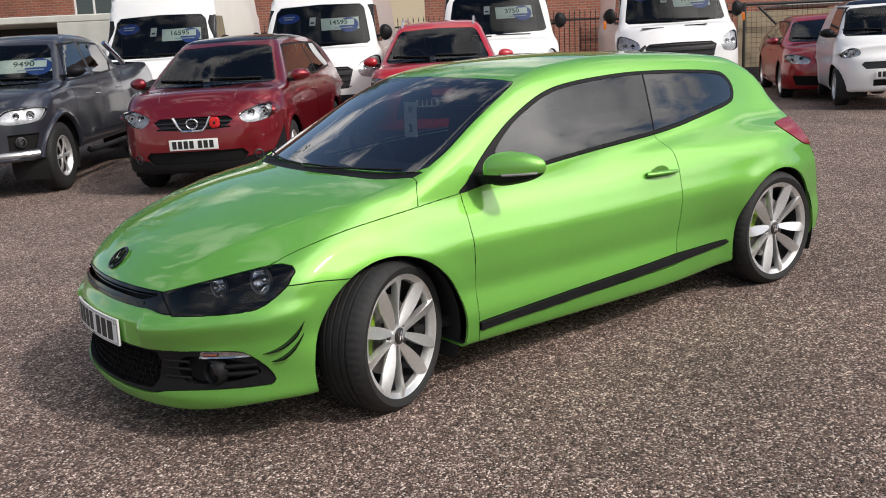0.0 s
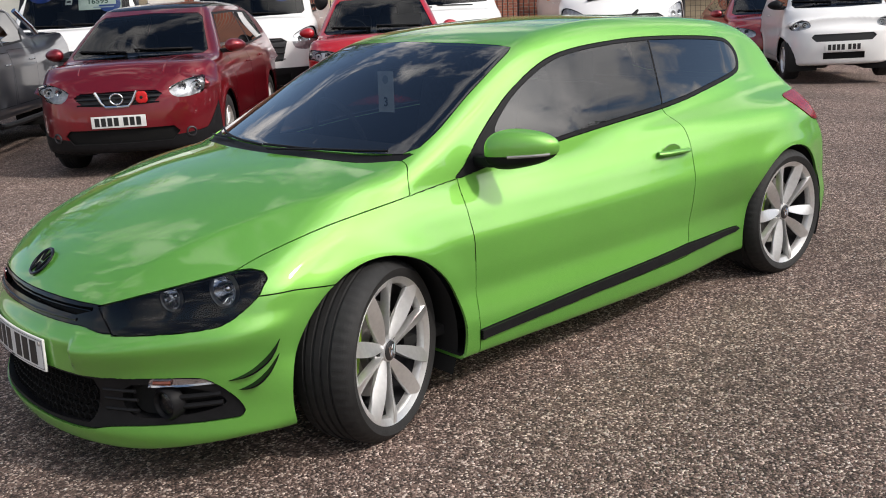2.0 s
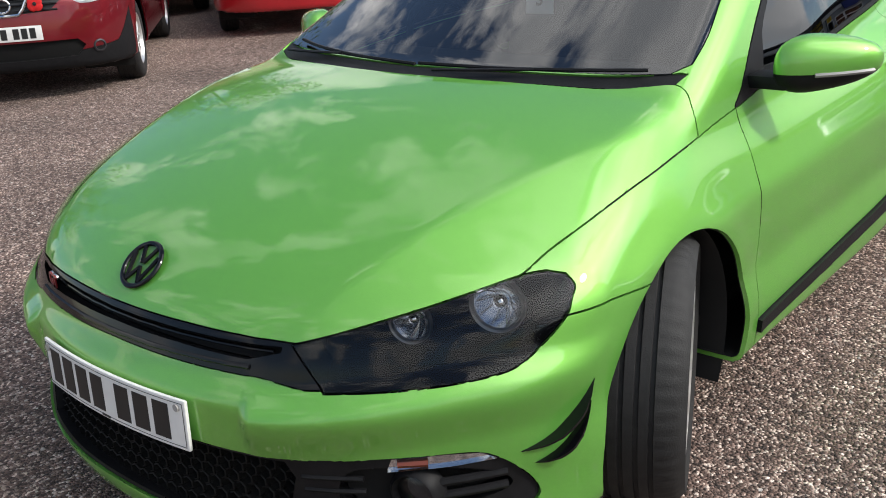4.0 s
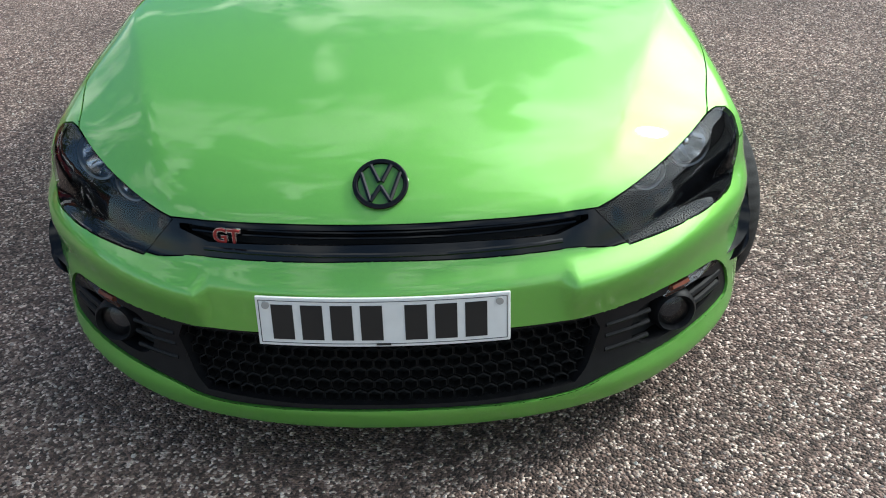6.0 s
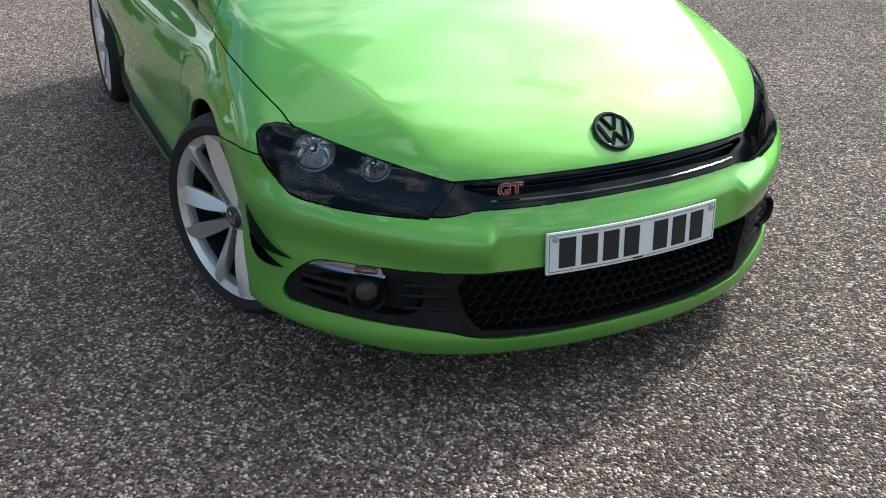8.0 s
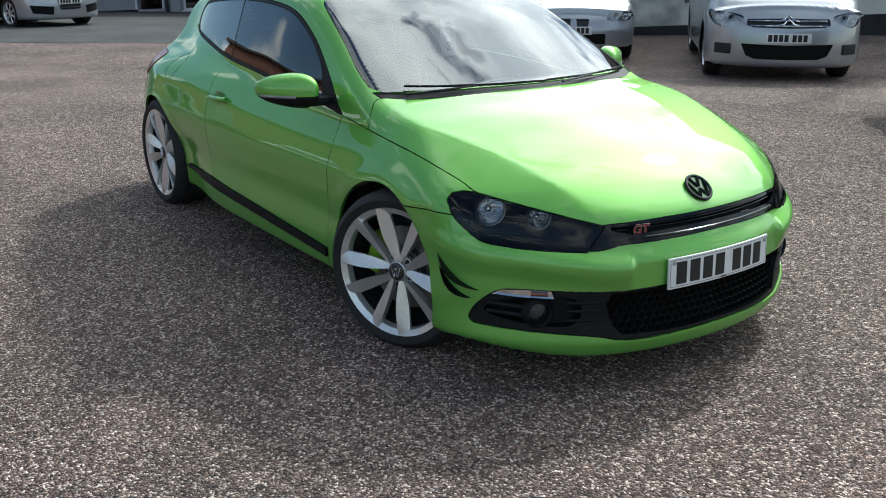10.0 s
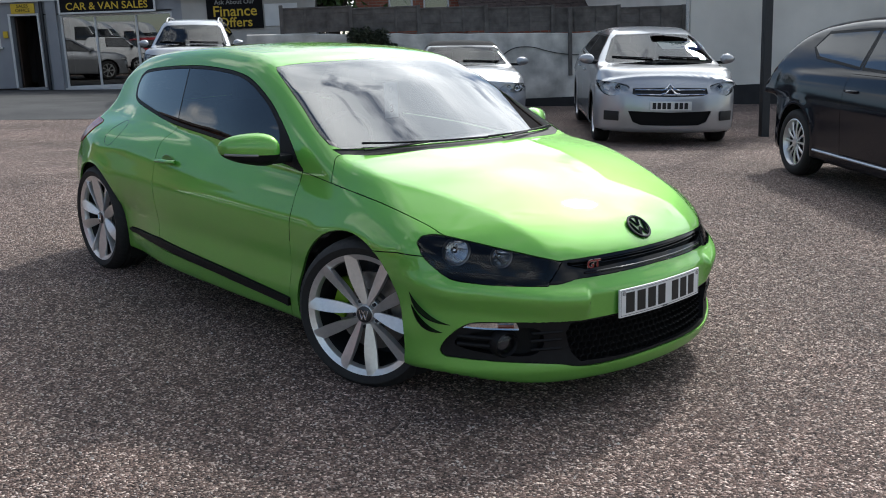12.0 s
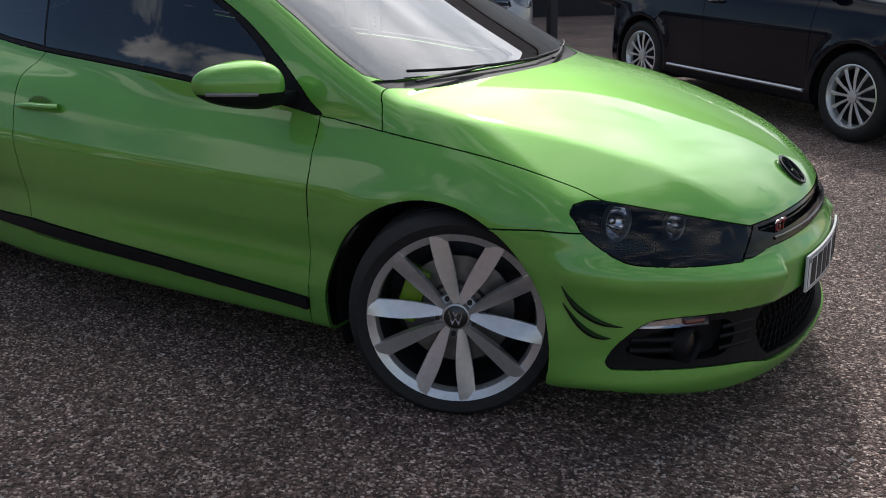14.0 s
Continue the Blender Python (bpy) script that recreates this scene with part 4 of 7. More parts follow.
        for k in range(10):
            a = 2 * math.pi * k / 10
            bm = bmesh.new()
            rod(bm, (r * 0.3 * math.cos(a), r * 0.3 * math.sin(a), -0.043), (r * 0.9 * math.cos(a), r * 0.9 * math.sin(a), -0.011), 0.0016, 5)
            part("reflector_rib", bm, SMOKED_CHROME, lampo)
    # door mirror
    mirror = new("door_mirror")
    mirror.parent = car
    bm = bmesh.new()
    bmesh.ops.create_uvsphere(bm, u_segments=28, v_segments=18, radius=1)
    for v in bm.verts:
        x, y, z = (math.copysign(abs(c) ** 0.78, c) for c in v.co)
        taper = 1 - 0.28 * y
        v.co = Vector((-0.655 + (0.080 if x > 0 else 0.045) * x * taper - 0.055 * y, (0.920 + 0.112 * y) * s, 0.918 + (0.068 * taper) * z + 0.006 * y))
    geom = list(bm.verts) + list(bm.edges) + list(bm.faces)
    low = bm.copy()
    bmesh.ops.bisect_plane(bm, geom=geom, plane_co=(0, 0, 0.898), plane_no=(0, 0, -1), clear_outer=True)
    bmesh.ops.recalc_face_normals(bm, faces=bm.faces)
    part("mirror_cap", bm, GREEN, mirror, "green mirror cap")
    bmesh.ops.bisect_plane(low, geom=list(low.verts) + list(low.edges) + list(low.faces), plane_co=(0, 0, 0.896), plane_no=(0, 0, 1), clear_outer=True)
    bmesh.ops.recalc_face_normals(low, faces=low.faces)
    part("mirror_base", low, BLACK_PLASTIC, mirror, "black lower mirror shell")
    bm = bmesh.new()
    box(bm, (-0.600, 0.800 * s, 0.872), (0.095, 0.11, 0.036), 0.012)
    part("mirror_arm", bm, BLACK_PLASTIC, mirror)
    part("side_repeater", tube([(-0.655 + 0.080 * math.sqrt(max(0, 1 - t * t)) * (1 - 0.22 * t) - 0.055 * t, (0.920 + 0.112 * t) * s, 0.897 + 0.004 * t) for t in np.linspace(-0.05, 0.90, 12)], 0.006, 6),
         plain("repeater_lens", (0.26, 0.25, 0.24), 0.2, coat=0.6), mirror, "clear side repeater")
    # door handle over a raised oval, its darker green painting the hollow's shade
    c, n = side_at(-1.665, 0.746, s)
    hm = Matrix.Translation(c) @ Matrix.Rotation(radians(-3), 4, "Y")
    hollow = bmesh.new()
    bmesh.ops.create_uvsphere(hollow, u_segments=24, v_segments=12, radius=1)
    for v in hollow.verts:
        v.co = Vector((v.co.x * 0.072, v.co.y * 0.004, v.co.z * 0.046 - 0.010))
    handle = part("painted_hollow", hollow, plain("shaded_green", (0.07, 0.20, 0.02), 0.4, coat=0.5), car, "", True, hm)
    pts = [(x, (0.008 + 0.020 * (1 - (x / 0.105) ** 4)) * s, 0.003 * math.cos(x * 15)) for x in np.linspace(-0.105, 0.105, 15)]
    part("door_handle", tube(pts, 0.016, 10, False, 0.7), GREEN, handle, "green pull handle")

# wiper arms along the foot of the windscreen
def wiper(points):
    pts = []
    for x, y in points:
        q, n = top_at(x, y)
        pts.append(q + n * 0.014)
    return smooth_line([p[:] for p in pts], 5)


def sweep(y0, y1, o0, o1, n=6):
    return [(-0.062 - 0.38 * y * y - o, y) for y, o in zip(np.linspace(y0, y1, n), np.linspace(o0, o1, n))]


part("wiper_blade", tube(wiper(sweep(0.62, 0.03, 0.066, 0.055)), 0.005, 6), BLACK_PLASTIC, car, "black wiper blade")
part("wiper_blade", tube(wiper(sweep(0.02, -0.58, 0.050, 0.085)), 0.005, 6), BLACK_PLASTIC, car, "black wiper blade")
part("wiper_arm", tube(wiper(sweep(0.10, 0.36, 0.022, 0.060, 4)), 0.007, 6, False, 0.6), BLACK_PLASTIC, car, "black wiper arm")
part("wiper_arm", tube(wiper(sweep(-0.60, -0.30, 0.03, 0.066, 4)), 0.007, 6, False, 0.6), BLACK_PLASTIC, car, "black wiper arm")
# cabin seen through the glass
bm = bmesh.new()
box(bm, (-0.42, 0, 0.80), (0.55, 1.30, 0.16), 0.05)
part("dashboard", bm, SEAT, car, "dark dashboard")
part("steering_wheel", tube([(-0.74 + 0.06 * math.sin(a), -0.36 + 0.185 * math.cos(a), 0.86 + 0.175 * math.sin(a)) for a in np.linspace(0, 2 * math.pi, 30)[:-1]], 0.014, 8, True), SEAT, car)
for s in (1, -1):
    bm = bmesh.new()
    box(bm, (-1.12, 0.36 * s, 0.50), (0.52, 0.48, 0.16), 0.05)
    part("seat_cushion", bm, SEAT, car)
    bm = bmesh.new()
    box(bm, (-1.42, 0.36 * s, 0.78), (0.13, 0.46, 0.58), 0.05, Matrix.Rotation(radians(-14), 4, "Y"))
    part("seat_back", bm, SEAT, car)
    bm = bmesh.new()
    box(bm, (-1.52, 0.36 * s, 1.12), (0.08, 0.24, 0.15), 0.03)
    part("headrest", bm, SEAT, car)
bm = bmesh.new()
box(bm, (-2.28, 0, 0.72), (0.14, 1.20, 0.56), 0.05, Matrix.Rotation(radians(-16), 4, "Y"))
part("rear_bench", bm, SEAT, car)
bm = bmesh.new()
box(bm, (-1.4, 0, 0.26), (2.4, 1.45, 0.04), 0.01)
part("cabin_floor", bm, DARK, car)
bm = bmesh.new()
box(bm, (-0.80, 0, 1.20), (0.05, 0.21, 0.06), 0.02)
part("inner_mirror", bm, BLACK_PLASTIC, car)
# paper tag behind the windscreen
tag = part("paper_tag", box(bmesh.new(), (0, 0, 0), (0.095, 0.175, 0.002), 0.0), plain("tag_paper", (0.74, 0.79, 0.79), 0.7, vary=0.05), car, "pale paper tag with a number", False, facing((-0.765, -0.02, 1.075), (1, 0.12, 0.05)))
bm = bmesh.new()
bmesh.ops.create_circle(bm, cap_ends=True, segments=20, radius=0.018, matrix=Matrix.Translation((0, 0.052, 0.002)))
part("tag_hole", bm, plain("tag_grey", (0.25, 0.33, 0.36), 0.8), tag, "", False)
lettering("3", 0.055, INK, Matrix.Translation((0, -0.045, 0.003)), tag, "tag_figure", 0.0008)
# roof aerial, filler flap
q, n = top_at(-2.42, 0)
bm = bmesh.new()
rod(bm, q, q + Vector((-0.05, 0, 0.035)), 0.014, 8, 0.006)
part("roof_aerial", bm, BLACK_PLASTIC, car)
ring = []
for k in range(36):
    a = 2 * math.pi * k / 36
    q, n = side_at(-2.43 + 0.078 * math.cos(a), 0.825 + 0.066 * math.sin(a), -1)
    ring.append(q + n * 0.0002)
part("filler_flap_seam", tube(ring, 0.0016, 5, True), INK, car)
# ---------------------------------------------------------------- the other parked vehicles
ROW = pose(-0.093, -0.136, -0.055, 0, 0, -0.845)
FACING_ROW = pose(-0.067, 0, 0)
class Spec:
    """Sizes of a vehicle, from the middle of its front axle on the ground: x ahead, y left, z up."""

    def __init__(self, fo=0.88, wb=2.65, ro=0.85, hw=0.89, belt=0.98, hood=0.80, cowl=1.0, wsx=0.05, tum=0.26, plan=0.16, low=0.20, wheel=0.325, rim=0.215, track=0.77, spokes=10, roof=(),
                 deck=None, round=0.05, cladding=None, panes=(), door=(), screen=(), lamp=(), grille=(), intake=(), bars=3, rails=False, plate=0.48, mirror=(-0.35, 0.99), mirror_mat=None, card=None, sticker=False, top=None, arch=0.06, handle=None):
        self.fo, self.wb, self.ro, self.hw, self.belt, self.hood, self.cowl, self.wsx, self.tum = fo, wb, ro, hw, belt, hood, cowl, wsx, tum
        self.plan, self.low, self.wheel, self.rim, self.track, self.spokes, self.roof, self.deck, self.round = plan, low, wheel, rim, track, spokes, roof, deck, round
        self.cladding, self.panes, self.door, self.screen, self.lamp, self.grille, self.intake, self.bars, self.rails = cladding, panes, door, screen, lamp, grille, intake, bars, rails
        self.plate, self.mirror, self.mirror_mat, self.card, self.sticker, self.top, self.arch, self.handle = plate, mirror, mirror_mat, card, sticker, top, arch, handle


def vehicle_field(s):
    tail = -(s.wb + s.ro)
    drop = Curve((0.10, 0.07), (s.low, 0.02), (s.low + 0.12, 0.0), (s.belt - 0.30, 0.0), (s.belt - 0.12, 0.022), (s.belt, 0.07), (s.belt + 0.14, 0.14))
    deck = s.deck if s.deck else s.belt + 0.02
    top = Curve((tail - 0.2, deck), (s.wsx - 0.9, deck if s.deck else s.cowl + 0.03), (s.wsx, s.cowl), ((s.wsx + s.fo) * 0.55, (s.cowl + s.hood) / 2 + 0.055), (s.fo - 0.16, s.hood), (s.fo, s.hood - 0.12))
    nose = Curve((0.1, s.fo - 0.10), (s.low + 0.06, s.fo - 0.015), (0.45, s.fo), (s.hood - 0.16, s.fo - 0.025), (s.hood - 0.04, s.fo - 0.09), (s.hood + 0.2, s.fo - 0.3))
    roof = Curve(*s.roof)
    rz = max(b for _, b in s.roof)
    side = Curve((s.belt - 0.3, s.hw - 0.01), (s.belt, s.hw - 0.085), (rz - 0.12, s.hw - 0.085 - s.tum), (rz + 0.05, s.hw - 0.16 - s.tum))
    back = min(a for a, _ in s.roof) + 0.02

    def field(x, y, z):
        y = np.abs(y)
        w = s.hw - drop(z) - 0.05 * step(-x, s.wb, s.wb + s.ro)
        for cx in (0.0, -s.wb):
            r = np.hypot(x - cx, z - s.wheel)
            w = w + 0.014 * np.exp(-((r - s.wheel - s.arch) / 0.05) ** 2)
        k = y / s.hw
        a = y - w
        b = (z - top(x) + 0.05 * k * k) * 0.96
        c = x - nose(z) + s.plan * k ** 2 + 0.26 * k ** 6
        d = tail + 0.06 * k * k + 0.10 * k ** 6 - x
        low = smax(smax(smax(smax(a, b, s.round), c, 0.10), d, 0.10), s.low - z, 0.04)
        up = smax((z - roof(x + 0.16 * k * k * step(x, s.wsx - 1.2, s.wsx - 0.5)) + 0.055 * k * k) * 0.9, (y - side(z)) * 0.93, 0.09)
        up = smax(up, smax(smax(x - s.fo * 0.75, s.belt - 0.25 - z, 0.02), back - x, 0.05), 0.03)
        return smin(low, up, 0.04)

    return field


def road_wheel(parent, s, matrix, alloy):
    w = new("wheel")
    w.parent = parent
    w.matrix_basis = matrix
    part("tyre", tyre_mesh(s.wheel, s.rim, 0.205, 36), RUBBER, w, "black tyre")
    part("rim", lathe([(s.rim - 0.004, 0.085), (s.rim + 0.004, 0.096), (s.rim - 0.008, 0.100), (s.rim - 0.018, 0.085), (s.rim - 0.03, 0.04)], 36), alloy, w, "alloy rim")
    part("barrel", lathe([(s.rim - 0.03, 0.04), (s.rim - 0.04, -0.06), (0.0, -0.05)], 24), ALLOY_DARK, w)
    for i in range(s.spokes):
        a = 2 * math.pi * i / s.spokes
        bm = bmesh.new()
        half = 0.5 * math.pi * s.rim / s.spokes * 0.62
        for r, wd in ((0.05, 0.55),):
            pts = [(0.03, half * 0.45), (s.rim * 0.55, half * 0.6), (s.rim - 0.012, half)]
            ca, sa = math.cos(a), math.sin(a)
            up = [[bm.verts.new((q * ca - t * h * sa, y + 0.075 - 0.02 * abs(q / s.rim - 0.5), q * sa + t * h * ca)) for t, y in ((-1, 0.0), (-0.5, 0.010), (0.5, 0.010), (1, 0.0))] for q, h in pts]
            for p, n in zip(up, up[1:]):
                for k in range(3):
                    bm.faces.new((p[k], p[k + 1], n[k + 1], n[k]))
        bmesh.ops.recalc_face_normals(bm, faces=bm.faces)
        part("spoke", bm, alloy, w)
    part("hub_cap", lathe([(0.045, 0.05), (0.04, 0.088), (0.0, 0.092)], 20), alloy, w)
    return w


def price_card(words, matrix, parent, sticker=True):
    """A white price card with a blue corner, stuck inside a windscreen."""
    bm = bmesh.new()
    box(bm, (0, 0, 0), (0.62, 0.24, 0.004), 0.0)
    card = part("price_card", bm, plain("card_white", (0.62, 0.70, 0.66), 0.6, vary=0.04), parent, "white price card with blue corner", False, matrix)
    bm = bmesh.new()
    bmesh.ops.create_circle(bm, cap_ends=True, segments=28, radius=0.16, matrix=Matrix.Translation((0.14, -0.03, 0.003)) @ Matrix.Diagonal((1, 0.95, 1, 1)))
    part("card_corner", bm, plain("card_blue", (0.02, 0.07, 0.30), 0.6), card, "", False)
    bm = bmesh.new()
    box(bm, (-0.02, 0.02, 0.004), (0.50, 0.12, 0.002))
    part("card_panel", bm, plain("card_pale", (0.66, 0.74, 0.70), 0.6), card, "", False)
    lettering(words, 0.125, plain("card_ink", (0.03, 0.09, 0.06), 0.7), Matrix.Translation((-0.03, 0.022, 0.007)), card, "price_figures", 0.002)
    bm = bmesh.new()
    box(bm, (0.05, -0.085, 0.005), (0.30, 0.022, 0.002))
    part("small_print", bm, plain("card_grey", (0.35, 0.42, 0.5), 0.7), card, "", False)
    return card


def vehicle(name, label, category, s, paint, matrix, alloy=ALLOY, glass_mat=TINT, group="", roof_mat=None):
    v = thing(name, label, category, LEAN @ matrix, group)
    field = vehicle_field(s)
    sh = Shell(field, (-(s.wb + s.ro) + 0.45, s.fo - 0.5), 0.62, 64, 56, 22, 3.2)
    on_side = lambda c: c.y > 0.35 * s.hw
    front = lambda c: c.x > -0.25
    if s.cladding:
        sh.cut("cladding", s.cladding, *XZ, lambda c: c.y > 0.2 or c.x > 0)
    for d in s.door:
        sh.cut("door", d, *XZ, on_side, inside=("",))
    if s.top:
        sh.cut("roof_panel", s.top, *XZ, lambda c: c.z > s.belt, inside=("", "door"))
    for i, p in enumerate(s.panes):
        c = (sum(q[0] for q in p) / len(p), sum(q[1] for q in p) / len(p))
        grow = [(c[0] + (a - c[0]) * (1 + 0.03 / max(abs(a - c[0]), 0.06)), c[1] + (b - c[1]) * (1 + 0.022 / max(abs(b - c[1]), 0.05))) for a, b in p]
        sh.cut("window_frame", grow, *XZ, on_side)
    for i, p in enumerate(s.panes):
        sh.cut("side_window", p, *XZ, on_side)
    sh.cut("windscreen", s.screen, *YZ, lambda c: s.wsx - 1.3 < c.x < s.wsx + 0.35 and c.z > s.cowl - 0.06)
    if s.grille:
        sh.cut("grille", s.grille, *YZ, front)
    if s.intake:
        sh.cut("intake", s.intake, *YZ, front)
    if s.lamp:
        sh.cut("headlight", smooth_line(s.lamp, 3, closed=True), *YZ, front)
    for cx in (0.0, -s.wb):
        sh.cut("arch", arc(cx, s.wheel, s.wheel + s.arch - 0.015, -50, 230, 26), *XZ, lambda c: c.y > 0.3 and c.z < s.wheel * 2 + 0.25)
    sh.settle()
    panels("body", sh.take(""), paint, v)
    if s.door:
        panels("door", sh.take("door"), paint, v, gap=0.003)
    if s.cladding:
        panels("cladding", sh.take("cladding"), BLACK_PLASTIC, v, label="black lower cladding")
    if s.top:
        panel("roof_panel", sh.take("roof_panel"), roof_mat or GLOSS_BLACK, v, label="dark roof")
    panel("window_frame", sh.take("window_frame"), BLACK_PLASTIC, v, "pair", gap=0.0)
    panels("side_window", sh.take("side_window"), TINT, v, gap=0.0, depth=0.004)
    panel("windscreen", sh.take("windscreen"), glass_mat, v, gap=0.002, depth=0.004)
    panel("headlight", sh.take("headlight"), CLEAR, v, "pair", gap=0.002, depth=0.006, label="clear headlight")

    def inset(names, depth, nm, mat, sides="both"):
        p, n, f = sh.take(*names)
        return panel(nm, (p - n * depth, n, f), mat, v, sides, gap=0.0, depth=0.0)

    inset(("headlight",), 0.035, "headlight_bowl", plain("lamp_grey", (0.74, 0.75, 0.77), 0.20, metal=0.35, vary=0.30, scale=18), "pair")
    # near-black lining, coloured for the shade between the panels
    inset(("", "door", "cladding", "roof_panel"), 0.02, "inner_shell", DARK)
    panels("grille", (lambda t: (t[0] - t[1] * 0.02, t[1], t[2]))(sh.take("grille")), plain("grille_black", (0.015, 0.015, 0.016), 0.4), v, gap=0.0)
    panels("intake", (lambda t: (t[0] - t[1] * 0.025, t[1], t[2]))(sh.take("intake")), plain("intake_dark", (0.008, 0.008, 0.008), 0.7, spec=0.15), v, gap=0.0)

    def ahead(y, z):
        return on_skin((s.fo - 0.1, y, z), (-1, 0, 0), field)

    if s.lamp:
        # round reflectors in the headlights
        cy, cz = sum(a for a, _ in s.lamp) / len(s.lamp), sum(b for _, b in s.lamp) / len(s.lamp)
        for y in (1, -1):
            for off, r in ((0.055, 0.042), (-0.065, 0.033)):
                q, n = ahead(cy + off, cz)
                bowl = part("lamp_reflector", lathe([(r, 0.004), (r * 1.12, 0.006), (r * 1.18, -0.004), (r, 0.0), (r * 0.6, -0.014), (0.0, -0.018)], 20, "Z"), CHROME, v, "", True,
                            facing((q.x - 0.024, q.y * y, q.z), (n.x, n.y * y * 0.6, 0)))
                bm = bmesh.new()
                bmesh.ops.create_uvsphere(bm, u_segments=10, v_segments=6, radius=r * 0.34)
                part("bulb", bm, DARK, bowl, "", True, Matrix.Translation((0, 0, -0.010)))
    for d in s.door:
        # pull handle near the rear edge of each door
        hx, hz = min(a for a, _ in d) + 0.15, max(b for _, b in d) - 0.14
        for y in (1, -1):
            q, n = on_skin((hx, 1.3 * y, hz), (0, -y, 0), field)
            pts = [(q.x + u, q.y + y * (0.004 + 0.022 * (1 - (u / 0.09) ** 4)), q.z + 0.03 * u) for u in np.linspace(-0.09, 0.09, 7)]
            part("door_handle", tube(pts, 0.013, 8, False, 0.7), s.handle or paint, v)
    if s.grille and s.bars:
        zs = [b for _, b in s.grille]
        ys = max(a for a, _ in s.grille)
        for i in range(s.bars):
            z = min(zs) + (max(zs) - min(zs)) * (i + 0.5) / s.bars
            pts = [ahead(y, z)[0][:] for y in np.linspace(-ys * 0.93, ys * 0.93, 15)]
            part("grille_bar", tube(pts, 0.009, 6), CHROME if s.bars < 3 else GLOSS_BLACK, v)
    for y in (1, -1):
        for cx in (0.0, -s.wb):
            road_wheel(v, s, pose(cx, y * s.track, s.wheel, 0, 0, 0 if y > 0 else 180), alloy)
            bm = bmesh.new()
            ring = [[bm.verts.new((a, y * q, b)) for a, b in arc(cx, s.wheel, s.wheel + s.arch, -25, 205, 16)] for q in (s.hw - 0.45, s.hw - 0.04)]
            for i in range(16):
                bm.faces.new((ring[0][i], ring[0][i + 1], ring[1][i + 1], ring[1][i]))
            bm.faces.new(ring[0])
            part("wheel_housing", bm, DARK, v)
        # door mirrors
        mx, mz = s.mirror
        m = new("door_mirror")
        m.parent = v
        bm = bmesh.new()
        bmesh.ops.create_uvsphere(bm, u_segments=16, v_segments=10, radius=1)
        tall = 1.9 if s.hw > 1.0 else 1.0
        for q in bm.verts:
            q.co = Vector((mx + (q.co.x if q.co.x > 0 else q.co.x * 0.5) * 0.085 - q.co.y * 0.03, y * (s.hw + 0.06 + q.co.y * 0.105), mz + 0.02 + q.co.z * (0.068 - 0.012 * q.co.y) * tall))
        part("mirror_shell", bm, s.mirror_mat, m)
        bm = bmesh.new()
        box(bm, (mx + 0.0, y * (s.hw - 0.05), mz - 0.03), (0.06, 0.18, 0.04), 0.01)
        part("mirror_arm", bm, BLACK_PLASTIC, m)
        if s.rails:
            x1, x0 = s.rails
            pts = []
            for x in np.linspace(x0, x1, 9):
                q, n = on_skin((x, y * (s.hw - 0.19 - s.tum), 2.0), (0, 0, -1), field)
                e = min(x - x0, x1 - x) / 0.15
                pts.append((x, q.y, q.z + 0.045 * min(1, e) + 0.005))
            part("roof_rail", tube(pts, 0.016, 8), ALLOY, v, "silver roof rail")
    if s.plate:
        q, n = ahead(0.0, s.plate)
        plate_of(v, facing(q + Vector((0.012, 0, 0)), (1, 0, 0.02)))
    # cabin
    bm = bmesh.new()
    box(bm, (s.wsx - 0.45, 0, s.cowl - 0.12), (0.6, s.hw * 1.5, 0.16), 0.05)
    part("dashboard", bm, SEAT, v)
    for y in (-0.36, 0.36):
        bm = bmesh.new()
        box(bm, (s.wsx - 1.35, y, s.belt - 0.08), (0.14, 0.46, 0.62), 0.05, Matrix.Rotation(radians(-10), 4, "Y"))
        part("seat_back", bm, SEAT, v)
        bm = bmesh.new()
        box(bm, (s.wsx - 1.40, y, s.belt + 0.30), (0.09, 0.25, 0.16), 0.03)
        part("headrest", bm, SEAT, v)
    part("steering_wheel", tube([(s.wsx - 0.80 + 0.05 * math.sin(a), -0.36 + 0.18 * math.cos(a), s.cowl - 0.02 + 0.17 * math.sin(a)) for a in np.linspace(0, 2 * math.pi, 20)[:-1]], 0.014, 6, True), SEAT, v)
    # wipers
    for y0, y1 in ((0.55, -0.02), (-0.10, -0.62)):
        pts = []
        for t in np.linspace(0, 1, 6):
            q, n = on_skin((s.wsx - 0.14, y0 + (y1 - y0) * t, s.cowl + 0.045 + 0.02 * t), (-1, 0, 0), field)
            pts.append((q + n * 0.012)[:])
        part("wiper", tube(pts, 0.010, 6), BLACK_PLASTIC, v)
    if s.card:
        words, y, z = s.card
        q, n = on_skin((s.wsx + 0.4, y, z), (-1, 0, 0), field)
        price_card(words, facing(q - n * 0.03, n), v)
        if s.hw > 1.0:
            q, n = on_skin((s.wsx + 0.4, y - 0.46, z + 0.06), (-1, 0, 0), field)
            tag = part("paper_tag", box(bmesh.new(), (0, 0, 0), (0.10, 0.17, 0.003)), plain("tag_white", (0.66, 0.68, 0.68), 0.7), v, "small white paper tag", False, facing(q - n * 0.03, n))
            part("tag_line", box(bmesh.new(), (0, -0.03, 0.0025), (0.06, 0.03, 0.001)), INK, tag, "", False)
